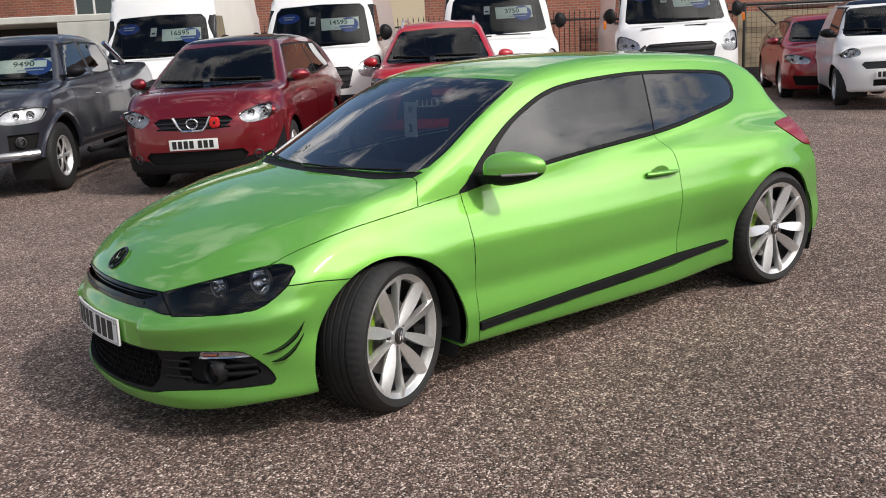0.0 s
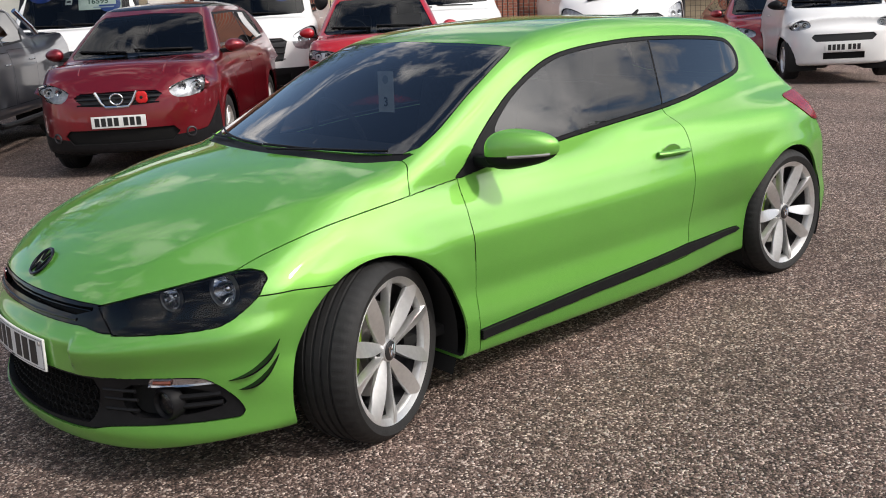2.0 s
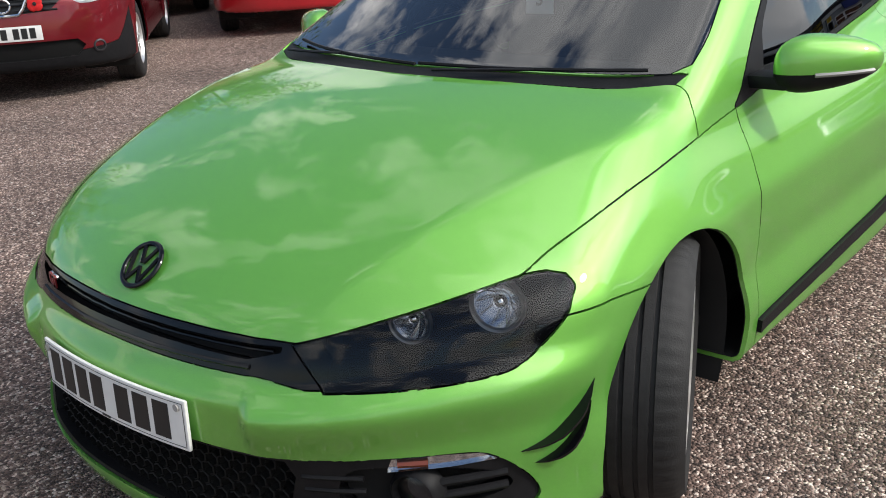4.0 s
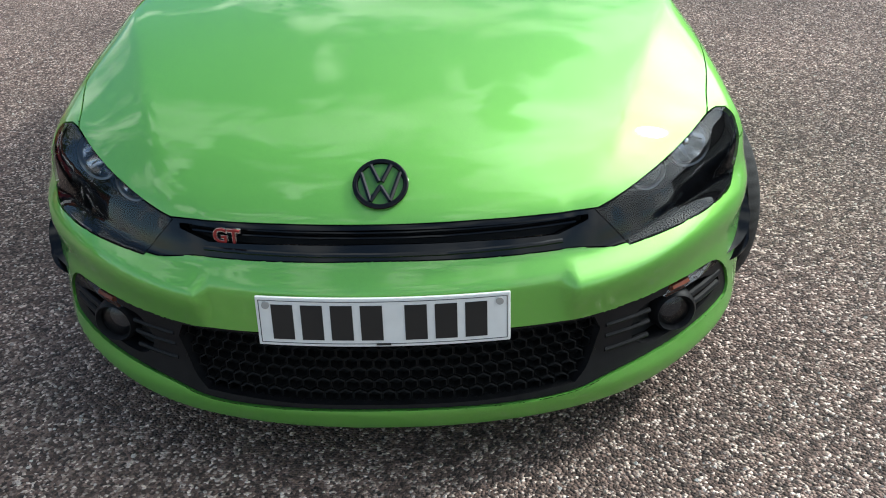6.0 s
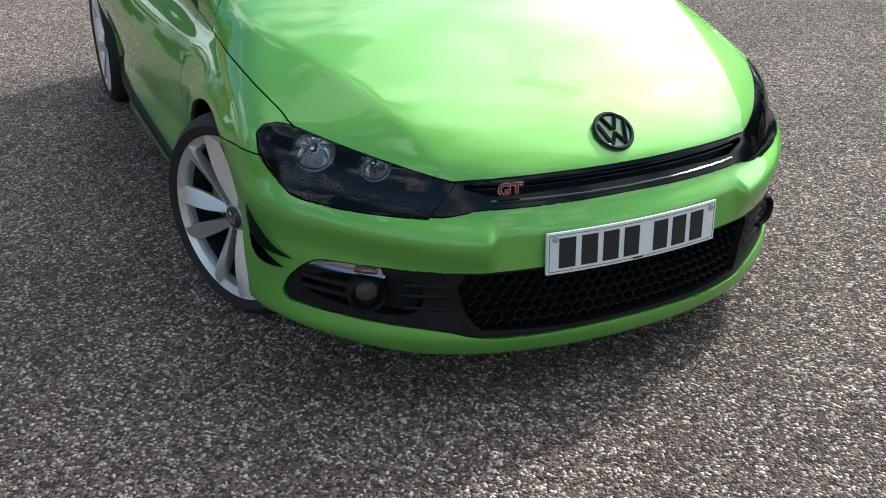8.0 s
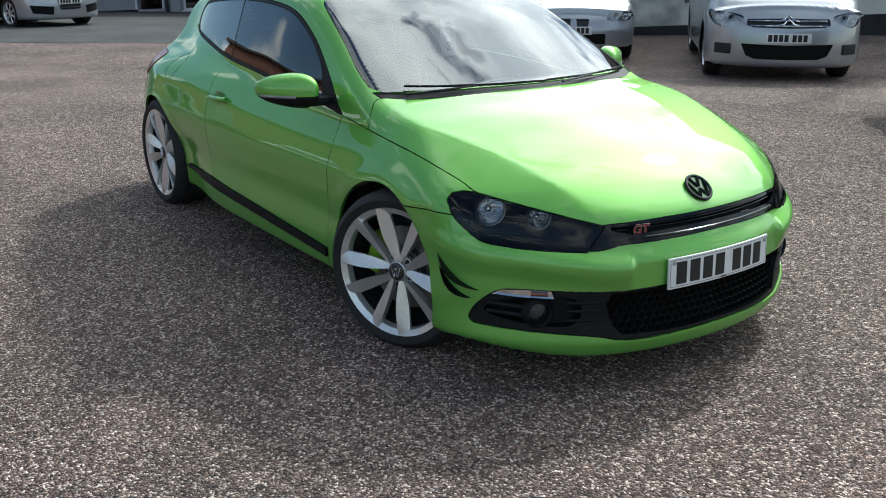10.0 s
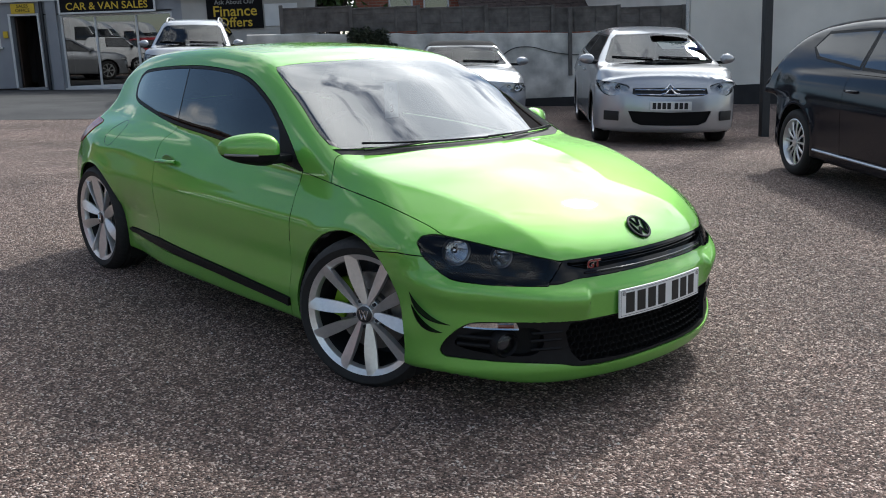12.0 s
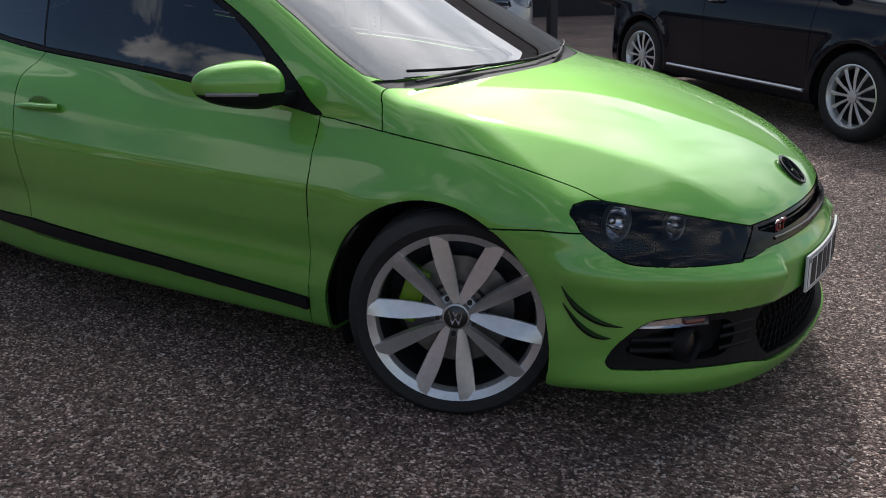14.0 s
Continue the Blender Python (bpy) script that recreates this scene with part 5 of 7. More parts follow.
    if s.sticker:
        y, z = s.sticker
        q, n = on_skin((s.wsx + 0.4, y, z), (-1, 0, 0), field)
        bm = bmesh.new()
        bmesh.ops.create_circle(bm, cap_ends=True, segments=24, radius=0.19, matrix=Matrix.Diagonal((1, 0.55, 1, 1)))
        st = part("window_sticker", bm, plain("sticker_blue", (0.02, 0.06, 0.33), 0.5), v, "blue oval window sticker", False, facing(q - n * 0.02, n))
        for k, wd in ((0.03, 0.20), (-0.015, 0.16)):
            bm = bmesh.new()
            box(bm, (0.0, k, 0.004), (wd, 0.022, 0.002))
            part("sticker_line", bm, plain("sticker_white", (0.5, 0.55, 0.7), 0.6), st, "", False)
    return v, field, sh


def hatch_panes(x0, x1, x2, belt, rise, top, split=None):
    """Side windows between the screen's foot x0, the roof's front x1 and the tail x2."""
    m = split or (x1 + x2) / 2
    a = [(x0 - 0.10, belt + 0.035), (m + 0.03, belt + 0.035 + rise * 0.5), (m + 0.03, top), (x1 - 0.06, top - 0.01)]
    b = [(m - 0.03, belt + 0.035 + rise * 0.5), (x2 + 0.16, belt + 0.05 + rise), (x2 + 0.22, top - 0.10), (x2 + 0.36, top - 0.02), (m - 0.03, top)]
    return [a, b]


def door_outline(x0, x1, low, belt):
    return smooth_line([(x0, belt), (x0 - 0.02, (belt + low) / 2), (x0, low)], 3) + smooth_line([(x1 + 0.05, low), (x1, (belt + low) / 2), (x1 - 0.02, belt)], 3)


H53 = 51.0
RED = car_paint("dark_red_paint", (0.22, 0.006, 0.014), 0.6, 0.3)
BRIGHT_RED = car_paint("red_paint", (0.48, 0.012, 0.02), 0.1, 0.3)
GREY = car_paint("graphite_paint", (0.05, 0.055, 0.072), 0.6, 0.3)
SILVER = car_paint("silver_paint", (0.43, 0.44, 0.46), 0.6, 0.33, 0.12)
WHITE = plain("white_paint", (0.78, 0.78, 0.77), 0.3, coat=0.8, vary=0.03, scale=3)
BLACK_PAINT = plain("black_paint", (0.004, 0.005, 0.010), 0.10, vary=0.2, scale=3, spec=0.35)
VAN_GLASS = glass("van_glass", (0.60, 0.64, 0.63), base=0.01, gain=0.8)

# dark red compact SUV
s = Spec(fo=0.86, wb=2.70, ro=0.95, hw=0.89, belt=1.06, hood=0.92, cowl=1.10, wsx=0.10, tum=0.20, wheel=0.34, rim=0.215, low=0.24, spokes=10,
         roof=((-3.75, 0.9), (-3.5, 1.15), (-3.2, 1.50), (-2.6, 1.60), (-1.6, 1.63), (-0.95, 1.60), (-0.65, 1.50), (0.10, 1.10), (0.4, 0.95)),
         screen=[(-0.01, 1.09), (0.66, 1.10), (0.70, 1.13), (0.56, 1.46), (0.50, 1.50), (-0.01, 1.52)],
         panes=hatch_panes(-0.25, -0.85, -3.15, 1.06, 0.05, 1.48), door=[door_outline(-0.45, -1.45, 0.42, 1.07), door_outline(-1.47, -2.35, 0.42, 1.09)],
         lamp=[(0.48, 0.82), (0.56, 0.735), (0.76, 0.76), (0.80, 0.86), (0.765, 0.92), (0.60, 0.88)], grille=[(-0.01, 0.82), (0.36, 0.815), (0.42, 0.78), (0.33, 0.70), (-0.01, 0.685)],
         intake=[(-0.01, 0.47), (0.50, 0.47), (0.55, 0.42), (0.48, 0.34), (-0.01, 0.335)], bars=3, plate=0.545, mirror=(-0.30, 1.13), mirror_mat=RED, top=[(-3.2, 1.555), (-0.72, 1.555), (-0.72, 1.8), (-3.2, 1.8)],
         cladding=[(1.0, 0.1), (1.0, 0.36), (0.80, 0.38), (0.62, 0.42), (0.50, 0.58), (0.43, 0.66), (0.41, 0.1)])
suv, f, sh = vehicle("red_suv", "dark red compact SUV with a poppy on its grille", "car", s, RED, ROW @ pose(-2.18, -6.19, 0, 0, 0, H53), glass_mat=VAN_GLASS)
q, n = on_skin((0.8, 0.0, 0.755), (-1, 0, 0), f)
part("emblem_ring", tube([(q.x + 0.015, 0.06 * math.cos(a), 0.755 + 0.05 * math.sin(a)) for a in np.linspace(0, 2 * math.pi, 24)[:-1]], 0.008, 6, True), CHROME, suv, "chrome ring emblem")
for y in (1, -1):
    part("grille_chrome", tube([(q.x + 0.012, y * 0.20, 0.825), (q.x + 0.016, y * 0.15, 0.73), (q.x + 0.016, y * 0.11, 0.685), (q.x + 0.016, 0, 0.68)], 0.014, 8), CHROME, suv)
for y in (0.645, -0.645):
    q, n = on_skin((0.8, y, 0.40), (-1, 0, 0), f)
    part("fog_lamp", lathe([(0.052, -0.02), (0.050, 0.006), (0.040, 0.010), (0.034, -0.004), (0.0, -0.012)], 24, "Z"), ALLOY_DARK, suv, "round fog lamp", True, facing(q + n * 0.002, n))
    # crease along the bonnet
    pts = [on_skin((x, y * (0.72 - 0.14 * x), 2.0), (0, 0, -1), f) for x in np.linspace(0.08, 0.62, 9)]
    part("bonnet_crease", tube([(p - m * 0.011)[:] for p, m in pts], 0.016, 8), RED, suv)
q, n = on_skin((0.8, 0.0, 0.755), (-1, 0, 0), f)
bm = bmesh.new()
for k in range(4):
    a = math.pi / 4 + k * math.pi / 2
    bmesh.ops.create_uvsphere(bm, u_segments=12, v_segments=8, radius=0.042, matrix=Matrix.Translation((0.022 * math.cos(a), 0.022 * math.sin(a), 0)) @ Matrix.Diagonal((1, 1, 0.2, 1)))
poppy = tagged(part("poppy", bm, plain("poppy_red", (0.62, 0.01, 0.012), 0.6), None, "", True, LEAN @ ROW @ pose(-2.18, -6.19, 0, 0, 0, H53) @ facing((q.x + 0.02, 0.24, 0.76), (1, 0, 0))), "red artificial poppy fixed on the SUV grille", "poppy")
part("poppy_centre", lathe([(0.016, 0.006), (0.012, 0.014), (0.0, 0.016)], 14, "Z"), INK, poppy)

# graphite pick-up
s = Spec(fo=0.80, wb=3.0, ro=1.20, hw=0.90, belt=1.24, hood=1.03, cowl=1.24, wsx=-0.20, tum=0.17, wheel=0.395, rim=0.235, low=0.42, spokes=6, deck=1.37, arch=0.09,
         roof=((-2.75, 0.95), (-2.60, 1.20), (-2.45, 1.50), (-2.28, 1.71), (-1.8, 1.79), (-1.3, 1.81), (-0.95, 1.76), (-0.75, 1.65), (-0.2, 1.24), (0.2, 1.02)),
         screen=[(-0.01, 1.22), (0.66, 1.23), (0.71, 1.26), (0.58, 1.61), (0.52, 1.67), (-0.01, 1.69)],
         panes=[[(-0.50, 1.25), (-1.36, 1.27), (-1.40, 1.67), (-0.93, 1.65)], [(-1.46, 1.27), (-2.10, 1.30), (-2.24, 1.40), (-2.14, 1.63), (-1.50, 1.67)]],
         door=[door_outline(-0.52, -1.42, 0.56, 1.17), door_outline(-1.44, -2.3, 0.56, 1.2)],
         lamp=[(0.52, 0.98), (0.50, 0.84), (0.80, 0.84), (0.87, 0.92), (0.84, 1.0)], grille=[(-0.01, 1.0), (0.40, 0.99), (0.46, 0.86), (0.30, 0.70), (-0.01, 0.68)],
         intake=[(0.55, 0.72), (0.55, 0.55), (0.78, 0.55), (0.82, 0.72)], bars=2, plate=0.60, mirror=(-0.50, 1.32), mirror_mat=BLACK_PLASTIC, card=("9490", 0.36, 1.46), handle=CHROME)
pick, f, sh = vehicle("pickup_truck", "graphite grey double-cab pick-up with black mirrors and a price card", "pickup truck", s, GREY, ROW @ pose(-0.12, -8.05, 0, 0, 0, 55), glass_mat=VAN_GLASS)
for y in (0.70, -0.70):
    part("sport_bar", tube(smooth_line([(-2.80, y * 1.13, 1.36), (-2.68, y * 1.08, 1.46), (-2.50, y * 0.93, 1.66)], 5), 0.035, 10), CHROME, pick, "chrome sport bar")
    part("side_step", tube(smooth_line([(-0.55, y * 1.36, 0.40), (-0.75, y * 1.40, 0.38), (-2.2, y * 1.40, 0.38), (-2.4, y * 1.36, 0.40)], 4), 0.035, 8), BLACK_PLASTIC, pick)

    for cx in (0.0, -3.0):
        # flared lips of the wheel arches
        pts = []
        for a, b in arc(cx, 0.395, 0.50, 5, 175, 16):
            q, n = on_skin((a, 1.3 * math.copysign(1, y), b), (0, -math.copysign(1, y), 0), f)
            pts.append((q - n * 0.008)[:])
        part("arch_flare", tube(pts, 0.034, 8), GREY, pick)
    q, n = on_skin((0.7, y * 0.95, 0.635), (-1, 0, 0), f)
    fog = part("fog_lamp", lathe([(0.06, -0.02), (0.058, 0.006), (0.046, 0.010), (0.040, -0.004), (0.02, -0.012), (0.0, -0.014)], 24, "Z"), ALLOY_DARK, pick, "round fog lamp", True, facing(q + n * 0.002, n))
    part("fog_lens", lathe([(0.045, 0.002), (0.03, 0.009), (0.0, 0.012)], 20, "Z"), CLEAR, fog)
pts = [on_skin((0.7, y, 0.50), (-1, 0, 0), f)[0][:] for y in np.linspace(-0.80, 0.80, 21)]
part("bumper_lip", tube(pts, 0.035, 8, False, 1.0), SILVER, pick, "pale grey bumper lip")

# bright red SUV behind
s = Spec(fo=0.90, wb=2.65, ro=0.90, hw=0.90, belt=1.08, hood=0.95, cowl=1.12, wsx=0.02, tum=0.19, wheel=0.34, rim=0.215, low=0.26, spokes=5,
         roof=((-3.6, 0.9), (-3.4, 1.15), (-3.1, 1.48), (-2.6, 1.60), (-1.6, 1.66), (-0.95, 1.63), (-0.70, 1.53), (0.02, 1.12), (0.3, 0.98)),
         screen=[(-0.01, 1.10), (0.68, 1.11), (0.72, 1.14), (0.57, 1.48), (0.51, 1.53), (-0.01, 1.55)],
         panes=hatch_panes(-0.30, -0.9, -3.1, 1.08, 0.05, 1.50), lamp=[(0.52, 0.92), (0.50, 0.80), (0.84, 0.84), (0.88, 0.95)], grille=[(-0.01, 0.90), (0.42, 0.89), (0.40, 0.80), (-0.01, 0.79)],
         intake=[(-0.01, 0.70), (0.45, 0.70), (0.55, 0.42), (-0.01, 0.40)], bars=2, plate=0.62, mirror=(-0.32, 1.12), mirror_mat=BRIGHT_RED, rails=(-0.85, -2.7))
vehicle("red_suv", "bright red SUV with silver roof rails", "car", s, BRIGHT_RED, ROW @ pose(-5.75, -6.90, 0, 0, 0, 52), glass_mat=VAN_GLASS)

# three white panel vans of one type, and a lower one
def van_spec(card, cy, roof=2.45):
    return Spec(fo=0.95, wb=3.3, ro=1.0, hw=1.02, belt=1.40, hood=1.14, cowl=1.36, wsx=0.42, tum=0.12, plan=0.20, wheel=0.345, rim=0.215, low=0.26, track=0.86, spokes=6, round=0.09,
                roof=((-4.3, 1.1), (-4.28, 1.6), (-4.2, roof - 0.1), (-3.6, roof), (-1.2, roof), (-0.6, roof - 0.06), (-0.28, roof - 0.26), (-0.15, 2.05), (0.42, 1.36), (0.7, 1.1)),
                screen=[(-0.01, 1.38), (0.78, 1.39), (0.83, 1.43), (0.73, 1.96), (0.66, 2.03), (-0.01, 2.05)],
                panes=[[(0.10, 1.42), (-0.75, 1.42), (-0.75, 1.98), (-0.25, 1.98)]], door=[door_outline(0.02, -0.85, 0.45, 1.42)],
                lamp=[(0.70, 1.10), (0.66, 0.98), (0.74, 0.88), (0.98, 0.90), (1.0, 1.12), (0.92, 1.20)], grille=[(-0.01, 1.06), (0.50, 1.05), (0.58, 1.0), (0.50, 0.72), (-0.01, 0.70)],
                intake=[(-0.01, 0.52), (0.60, 0.52), (0.62, 0.36), (-0.01, 0.34)], bars=4, plate=0.60, mirror=(0.05, 1.52), mirror_mat=BLACK_PLASTIC, card=(card, cy, 1.74), sticker=(-0.52, 1.86),
                cladding=[(1.1, 0.1), (1.1, 0.62), (0.4, 0.60), (0.42, 0.1)])


van, f, sh = vehicle("white_van", "tall white panel van with a price card in its windscreen", "van", van_spec("16595", 0.36, 2.62), WHITE, ROW @ pose(-3.55, -11.55, 0, 0, 0, 55), glass_mat=VAN_GLASS, group="white vans")
van, f, sh = vehicle("white_van", "white panel van with a price card in its windscreen", "van", van_spec("14595", 0.34), WHITE, ROW @ pose(-5.80, -10.25, 0, 0, 0, 53), glass_mat=VAN_GLASS, group="white vans")
van, f, sh = vehicle("white_van", "white van with black mirrors and amber side markers", "van", van_spec("17995", 0.30), WHITE, ROW @ pose(-11.10, -7.40, 0, 0, 0, 50), glass_mat=VAN_GLASS, group="white vans")
for y in (0.28, -0.42):
    bm = bmesh.new()
    q, n = on_skin((0.62, y, 2.0), (0, 0, -1), f)
    box(bm, (q.x, q.y, q.z + 0.002), (0.05, 0.36, 0.014), 0.004)
    part("bonnet_vent", bm, BLACK_PLASTIC, van)
for y in (1, -1):
    bm = bmesh.new()
    box(bm, (0.10, y * 1.165, 1.40), (0.05, 0.05, 0.14), 0.015)
    part("mirror_marker", bm, AMBER, van, "amber mirror marker")
s = van_spec("3750", 0.30, 2.40)
s.wsx, s.cowl, s.belt = 0.48, 1.30, 1.36
s.lamp = [(0.80, 1.05), (0.76, 0.96), (0.82, 0.88), (0.94, 0.90), (0.97, 1.02), (0.90, 1.10)]
s.sticker = False
vehicle("white_van", "older white van with round headlights", "van", s, WHITE, ROW @ pose(-8.55, -9.05, 0, 0, 0, 52), glass_mat=VAN_GLASS, group="white vans")

# red hatchback and small white two-seater at the end of the row
s = Spec(fo=0.88, wb=2.70, ro=0.75, hw=0.89, belt=0.95, hood=0.80, cowl=0.98, wsx=-0.02, tum=0.24, wheel=0.32, rim=0.22, spokes=5,
         roof=((-3.5, 0.85), (-3.25, 1.05), (-2.9, 1.30), (-2.4, 1.40), (-1.6, 1.43), (-1.1, 1.40), (-0.85, 1.32), (-0.02, 0.98), (0.3, 0.85)),
         screen=[(-0.01, 0.97), (0.66, 0.98), (0.70, 1.01), (0.55, 1.28), (0.48, 1.32), (-0.01, 1.34)], panes=hatch_panes(-0.35, -1.0, -2.9, 0.95, 0.05, 1.31),
         door=[door_outline(-0.5, -1.5, 0.35, 0.96)], lamp=[(0.50, 0.74), (0.52, 0.64), (0.78, 0.66), (0.86, 0.76), (0.76, 0.80)], grille=[(-0.01, 0.74), (0.38, 0.73), (0.40, 0.66), (0.25, 0.56), (-0.01, 0.55)],
         intake=[(-0.01, 0.42), (0.75, 0.44), (0.70, 0.28), (-0.01, 0.26)], bars=2, plate=0.42, mirror=(-0.45, 0.99), mirror_mat=RED)
vehicle("red_hatchback", "dark red hatchback parked by the mesh fence", "car", s, car_paint("cherry_paint", (0.30, 0.008, 0.012), 0.2, 0.3), ROW @ pose(-13.61, -5.98, -0.10, 0, 0, 43.3), glass_mat=VAN_GLASS)
s = Spec(fo=0.50, wb=1.87, ro=0.35, hw=0.78, belt=1.02, hood=0.86, cowl=1.05, wsx=0.10, tum=0.15, plan=0.10, wheel=0.29, rim=0.19, track=0.65, spokes=6, low=0.22,
         roof=((-2.25, 0.9), (-2.15, 1.25), (-1.95, 1.48), (-1.5, 1.54), (-0.9, 1.55), (-0.55, 1.48), (-0.35, 1.38), (0.10, 1.04), (0.3, 0.9)),
         screen=[(-0.01, 1.02), (0.60, 1.03), (0.63, 1.07), (0.54, 1.38), (0.48, 1.42), (-0.01, 1.44)], panes=[[(-0.20, 1.06), (-1.25, 1.08), (-1.28, 1.42), (-0.60, 1.42)]],
         door=[door_outline(-0.32, -1.35, 0.32, 1.04)], lamp=[(0.48, 0.84), (0.46, 0.76), (0.66, 0.72), (0.72, 0.78), (0.60, 0.86)], grille=[(-0.01, 0.66), (0.40, 0.66), (0.44, 0.62), (0.38, 0.56), (-0.01, 0.56)],
         intake=[(-0.01, 0.40), (0.28, 0.40), (0.28, 0.31), (-0.01, 0.31)], bars=0, plate=0.475, mirror=(-0.25, 1.06), mirror_mat=BLACK_PLASTIC, top=[(-2.3, 1.47), (-0.2, 1.47), (-0.2, 1.7), (-2.3, 1.7)])
vehicle("small_white_car", "small white two-seater car with a dark roof", "car", s, WHITE, ROW @ pose(-11.85, -3.90, 0, 0, 0, 41), glass_mat=VAN_GLASS)

# silver hatchback, roadster, SUV and saloon before the building, and a black hatchback
HB = -44.7
s = Spec(fo=0.93, wb=2.61, ro=0.78, hw=0.895, belt=1.02, hood=0.83, cowl=1.04, wsx=0.12, tum=0.22, wheel=0.32, rim=0.215, track=0.765, spokes=7,
         roof=((-3.45, 0.85), (-3.25, 1.1), (-2.9, 1.36), (-2.3, 1.47), (-1.5, 1.50), (-0.95, 1.46), (-0.70, 1.37), (0.12, 1.03), (0.4, 0.9)),
         screen=[(-0.01, 1.02), (0.68, 1.03), (0.72, 1.06), (0.57, 1.34), (0.50, 1.39), (-0.01, 1.41)], panes=hatch_panes(-0.25, -0.9, -3.0, 1.02, 0.04, 1.37),
         door=[door_outline(-0.42, -1.42, 0.34, 1.03), door_outline(-1.44, -2.3, 0.36, 1.05)], lamp=[(0.54, 0.80), (0.52, 0.735), (0.70, 0.66), (0.84, 0.70), (0.88, 0.83), (0.78, 0.83)],
         grille=[(-0.01, 0.765), (0.46, 0.755), (0.47, 0.69), (0.40, 0.665), (-0.01, 0.655)], intake=[(-0.01, 0.46), (0.52, 0.475), (0.46, 0.34), (0.36, 0.30), (-0.01, 0.295)], bars=2, plate=0.545, mirror=(-0.30, 1.06), mirror_mat=SILVER, card=("3495", 0.36, 1.28))
cit, f, sh = vehicle("silver_hatchback", "silver five-door hatchback with a price card in its windscreen", "car", s, SILVER, FACING_ROW @ pose(-4.70, 7.80, -0.155, 0, 0, HB), glass_mat=VAN_GLASS)
for k in (0.0, 0.045):
    pts = [on_skin((0.85, y, z), (-1, 0, 0), f)[0] + Vector((0.012, 0, 0)) for y, z in ((-0.12, 0.685 + k), (-0.06, 0.70 + k), (0.0, 0.755 + k), (0.06, 0.70 + k), (0.12, 0.685 + k))]
    part("emblem_chevron", tube([p[:] for p in pts], 0.013, 6), CHROME, cit)
for y in (1, -1):
    q, n = on_skin((0.8, y * 0.72, 0.41), (-1, 0, 0), f)
    bm = bmesh.new()
    box(bm, (0, 0, 0), (0.22, 0.12, 0.02), 0.008)
    part("fog_recess", bm, plain("recess_black", (0.012, 0.012, 0.012), 0.6), cit, "", True, facing(q, (n.x, n.y, 0)))
s = Spec(fo=0.78, wb=2.50, ro=0.80, hw=0.89, belt=0.86, hood=0.66, cowl=0.92, wsx=-0.50, tum=0.20, wheel=0.32, rim=0.22, spokes=5,
         roof=((-3.2, 0.7), (-2.75, 0.92), (-2.4, 1.10), (-2.0, 1.24), (-1.6, 1.28), (-1.2, 1.27), (-1.05, 1.22), (-0.5, 0.93), (-0.1, 0.75)),
         screen=[(-0.01, 0.915), (0.66, 0.925), (0.69, 0.95), (0.58, 1.15), (0.52, 1.19), (-0.01, 1.205)], panes=[[(-0.85, 0.91), (-1.75, 0.93), (-1.85, 1.12), (-1.25, 1.16)]],
         top=[(-3.0, 1.0), (-1.75, 0.95), (-1.15, 1.2), (-0.9, 1.22), (-0.9, 1.5), (-3.0, 1.5)], lamp=[(0.50, 0.66), (0.50, 0.57), (0.80, 0.58), (0.86, 0.68), (0.70, 0.70)], grille=[(0.04, 0.60), (0.22, 0.60), (0.20, 0.50), (0.05, 0.50)],
         intake=[(-0.01, 0.40), (0.45, 0.40), (0.45, 0.26), (-0.01, 0.26)], bars=0, plate=0.45, mirror=(-0.75, 0.95), mirror_mat=SILVER)
vehicle("silver_roadster", "silver roadster with a black soft top", "car", s, SILVER, FACING_ROW @ pose(-7.85, 7.20, -0.178, 0, 0, -40), glass_mat=VAN_GLASS, roof_mat=plain("soft_top", (0.012, 0.012, 0.013), 0.9, vary=0.3, bump=0.3))
s = Spec(fo=0.86, wb=2.66, ro=0.9, hw=0.90, belt=1.10, hood=0.98, cowl=1.14, wsx=-0.02, tum=0.18, wheel=0.34, rim=0.215, spokes=5, low=0.26,
         roof=((-3.6, 0.9), (-3.4, 1.2), (-3.15, 1.52), (-2.6, 1.62), (-1.6, 1.66), (-1.0, 1.63), (-0.75, 1.53), (-0.02, 1.13), (0.3, 1.0)),
         screen=[(-0.01, 1.12), (0.68, 1.13), (0.72, 1.16), (0.58, 1.48), (0.52, 1.53), (-0.01, 1.55)], panes=hatch_panes(-0.32, -0.95, -3.1, 1.10, 0.05, 1.52),
         lamp=[(0.52, 0.95), (0.50, 0.82), (0.80, 0.84), (0.86, 0.98)], grille=[(-0.01, 0.92), (0.42, 0.91), (0.40, 0.78), (-0.01, 0.77)], intake=[(-0.01, 0.5), (0.6, 0.5), (0.6, 0.36), (-0.01, 0.36)], plate=0.6, mirror=(-0.36, 1.16), mirror_mat=SILVER, rails=(-0.95, -2.8))
vehicle("silver_suv", "silver SUV with roof rails parked near the showroom", "car", s, SILVER, FACING_ROW @ pose(-15.3, 6.44, -0.20, 0, 0, -32), glass_mat=VAN_GLASS)
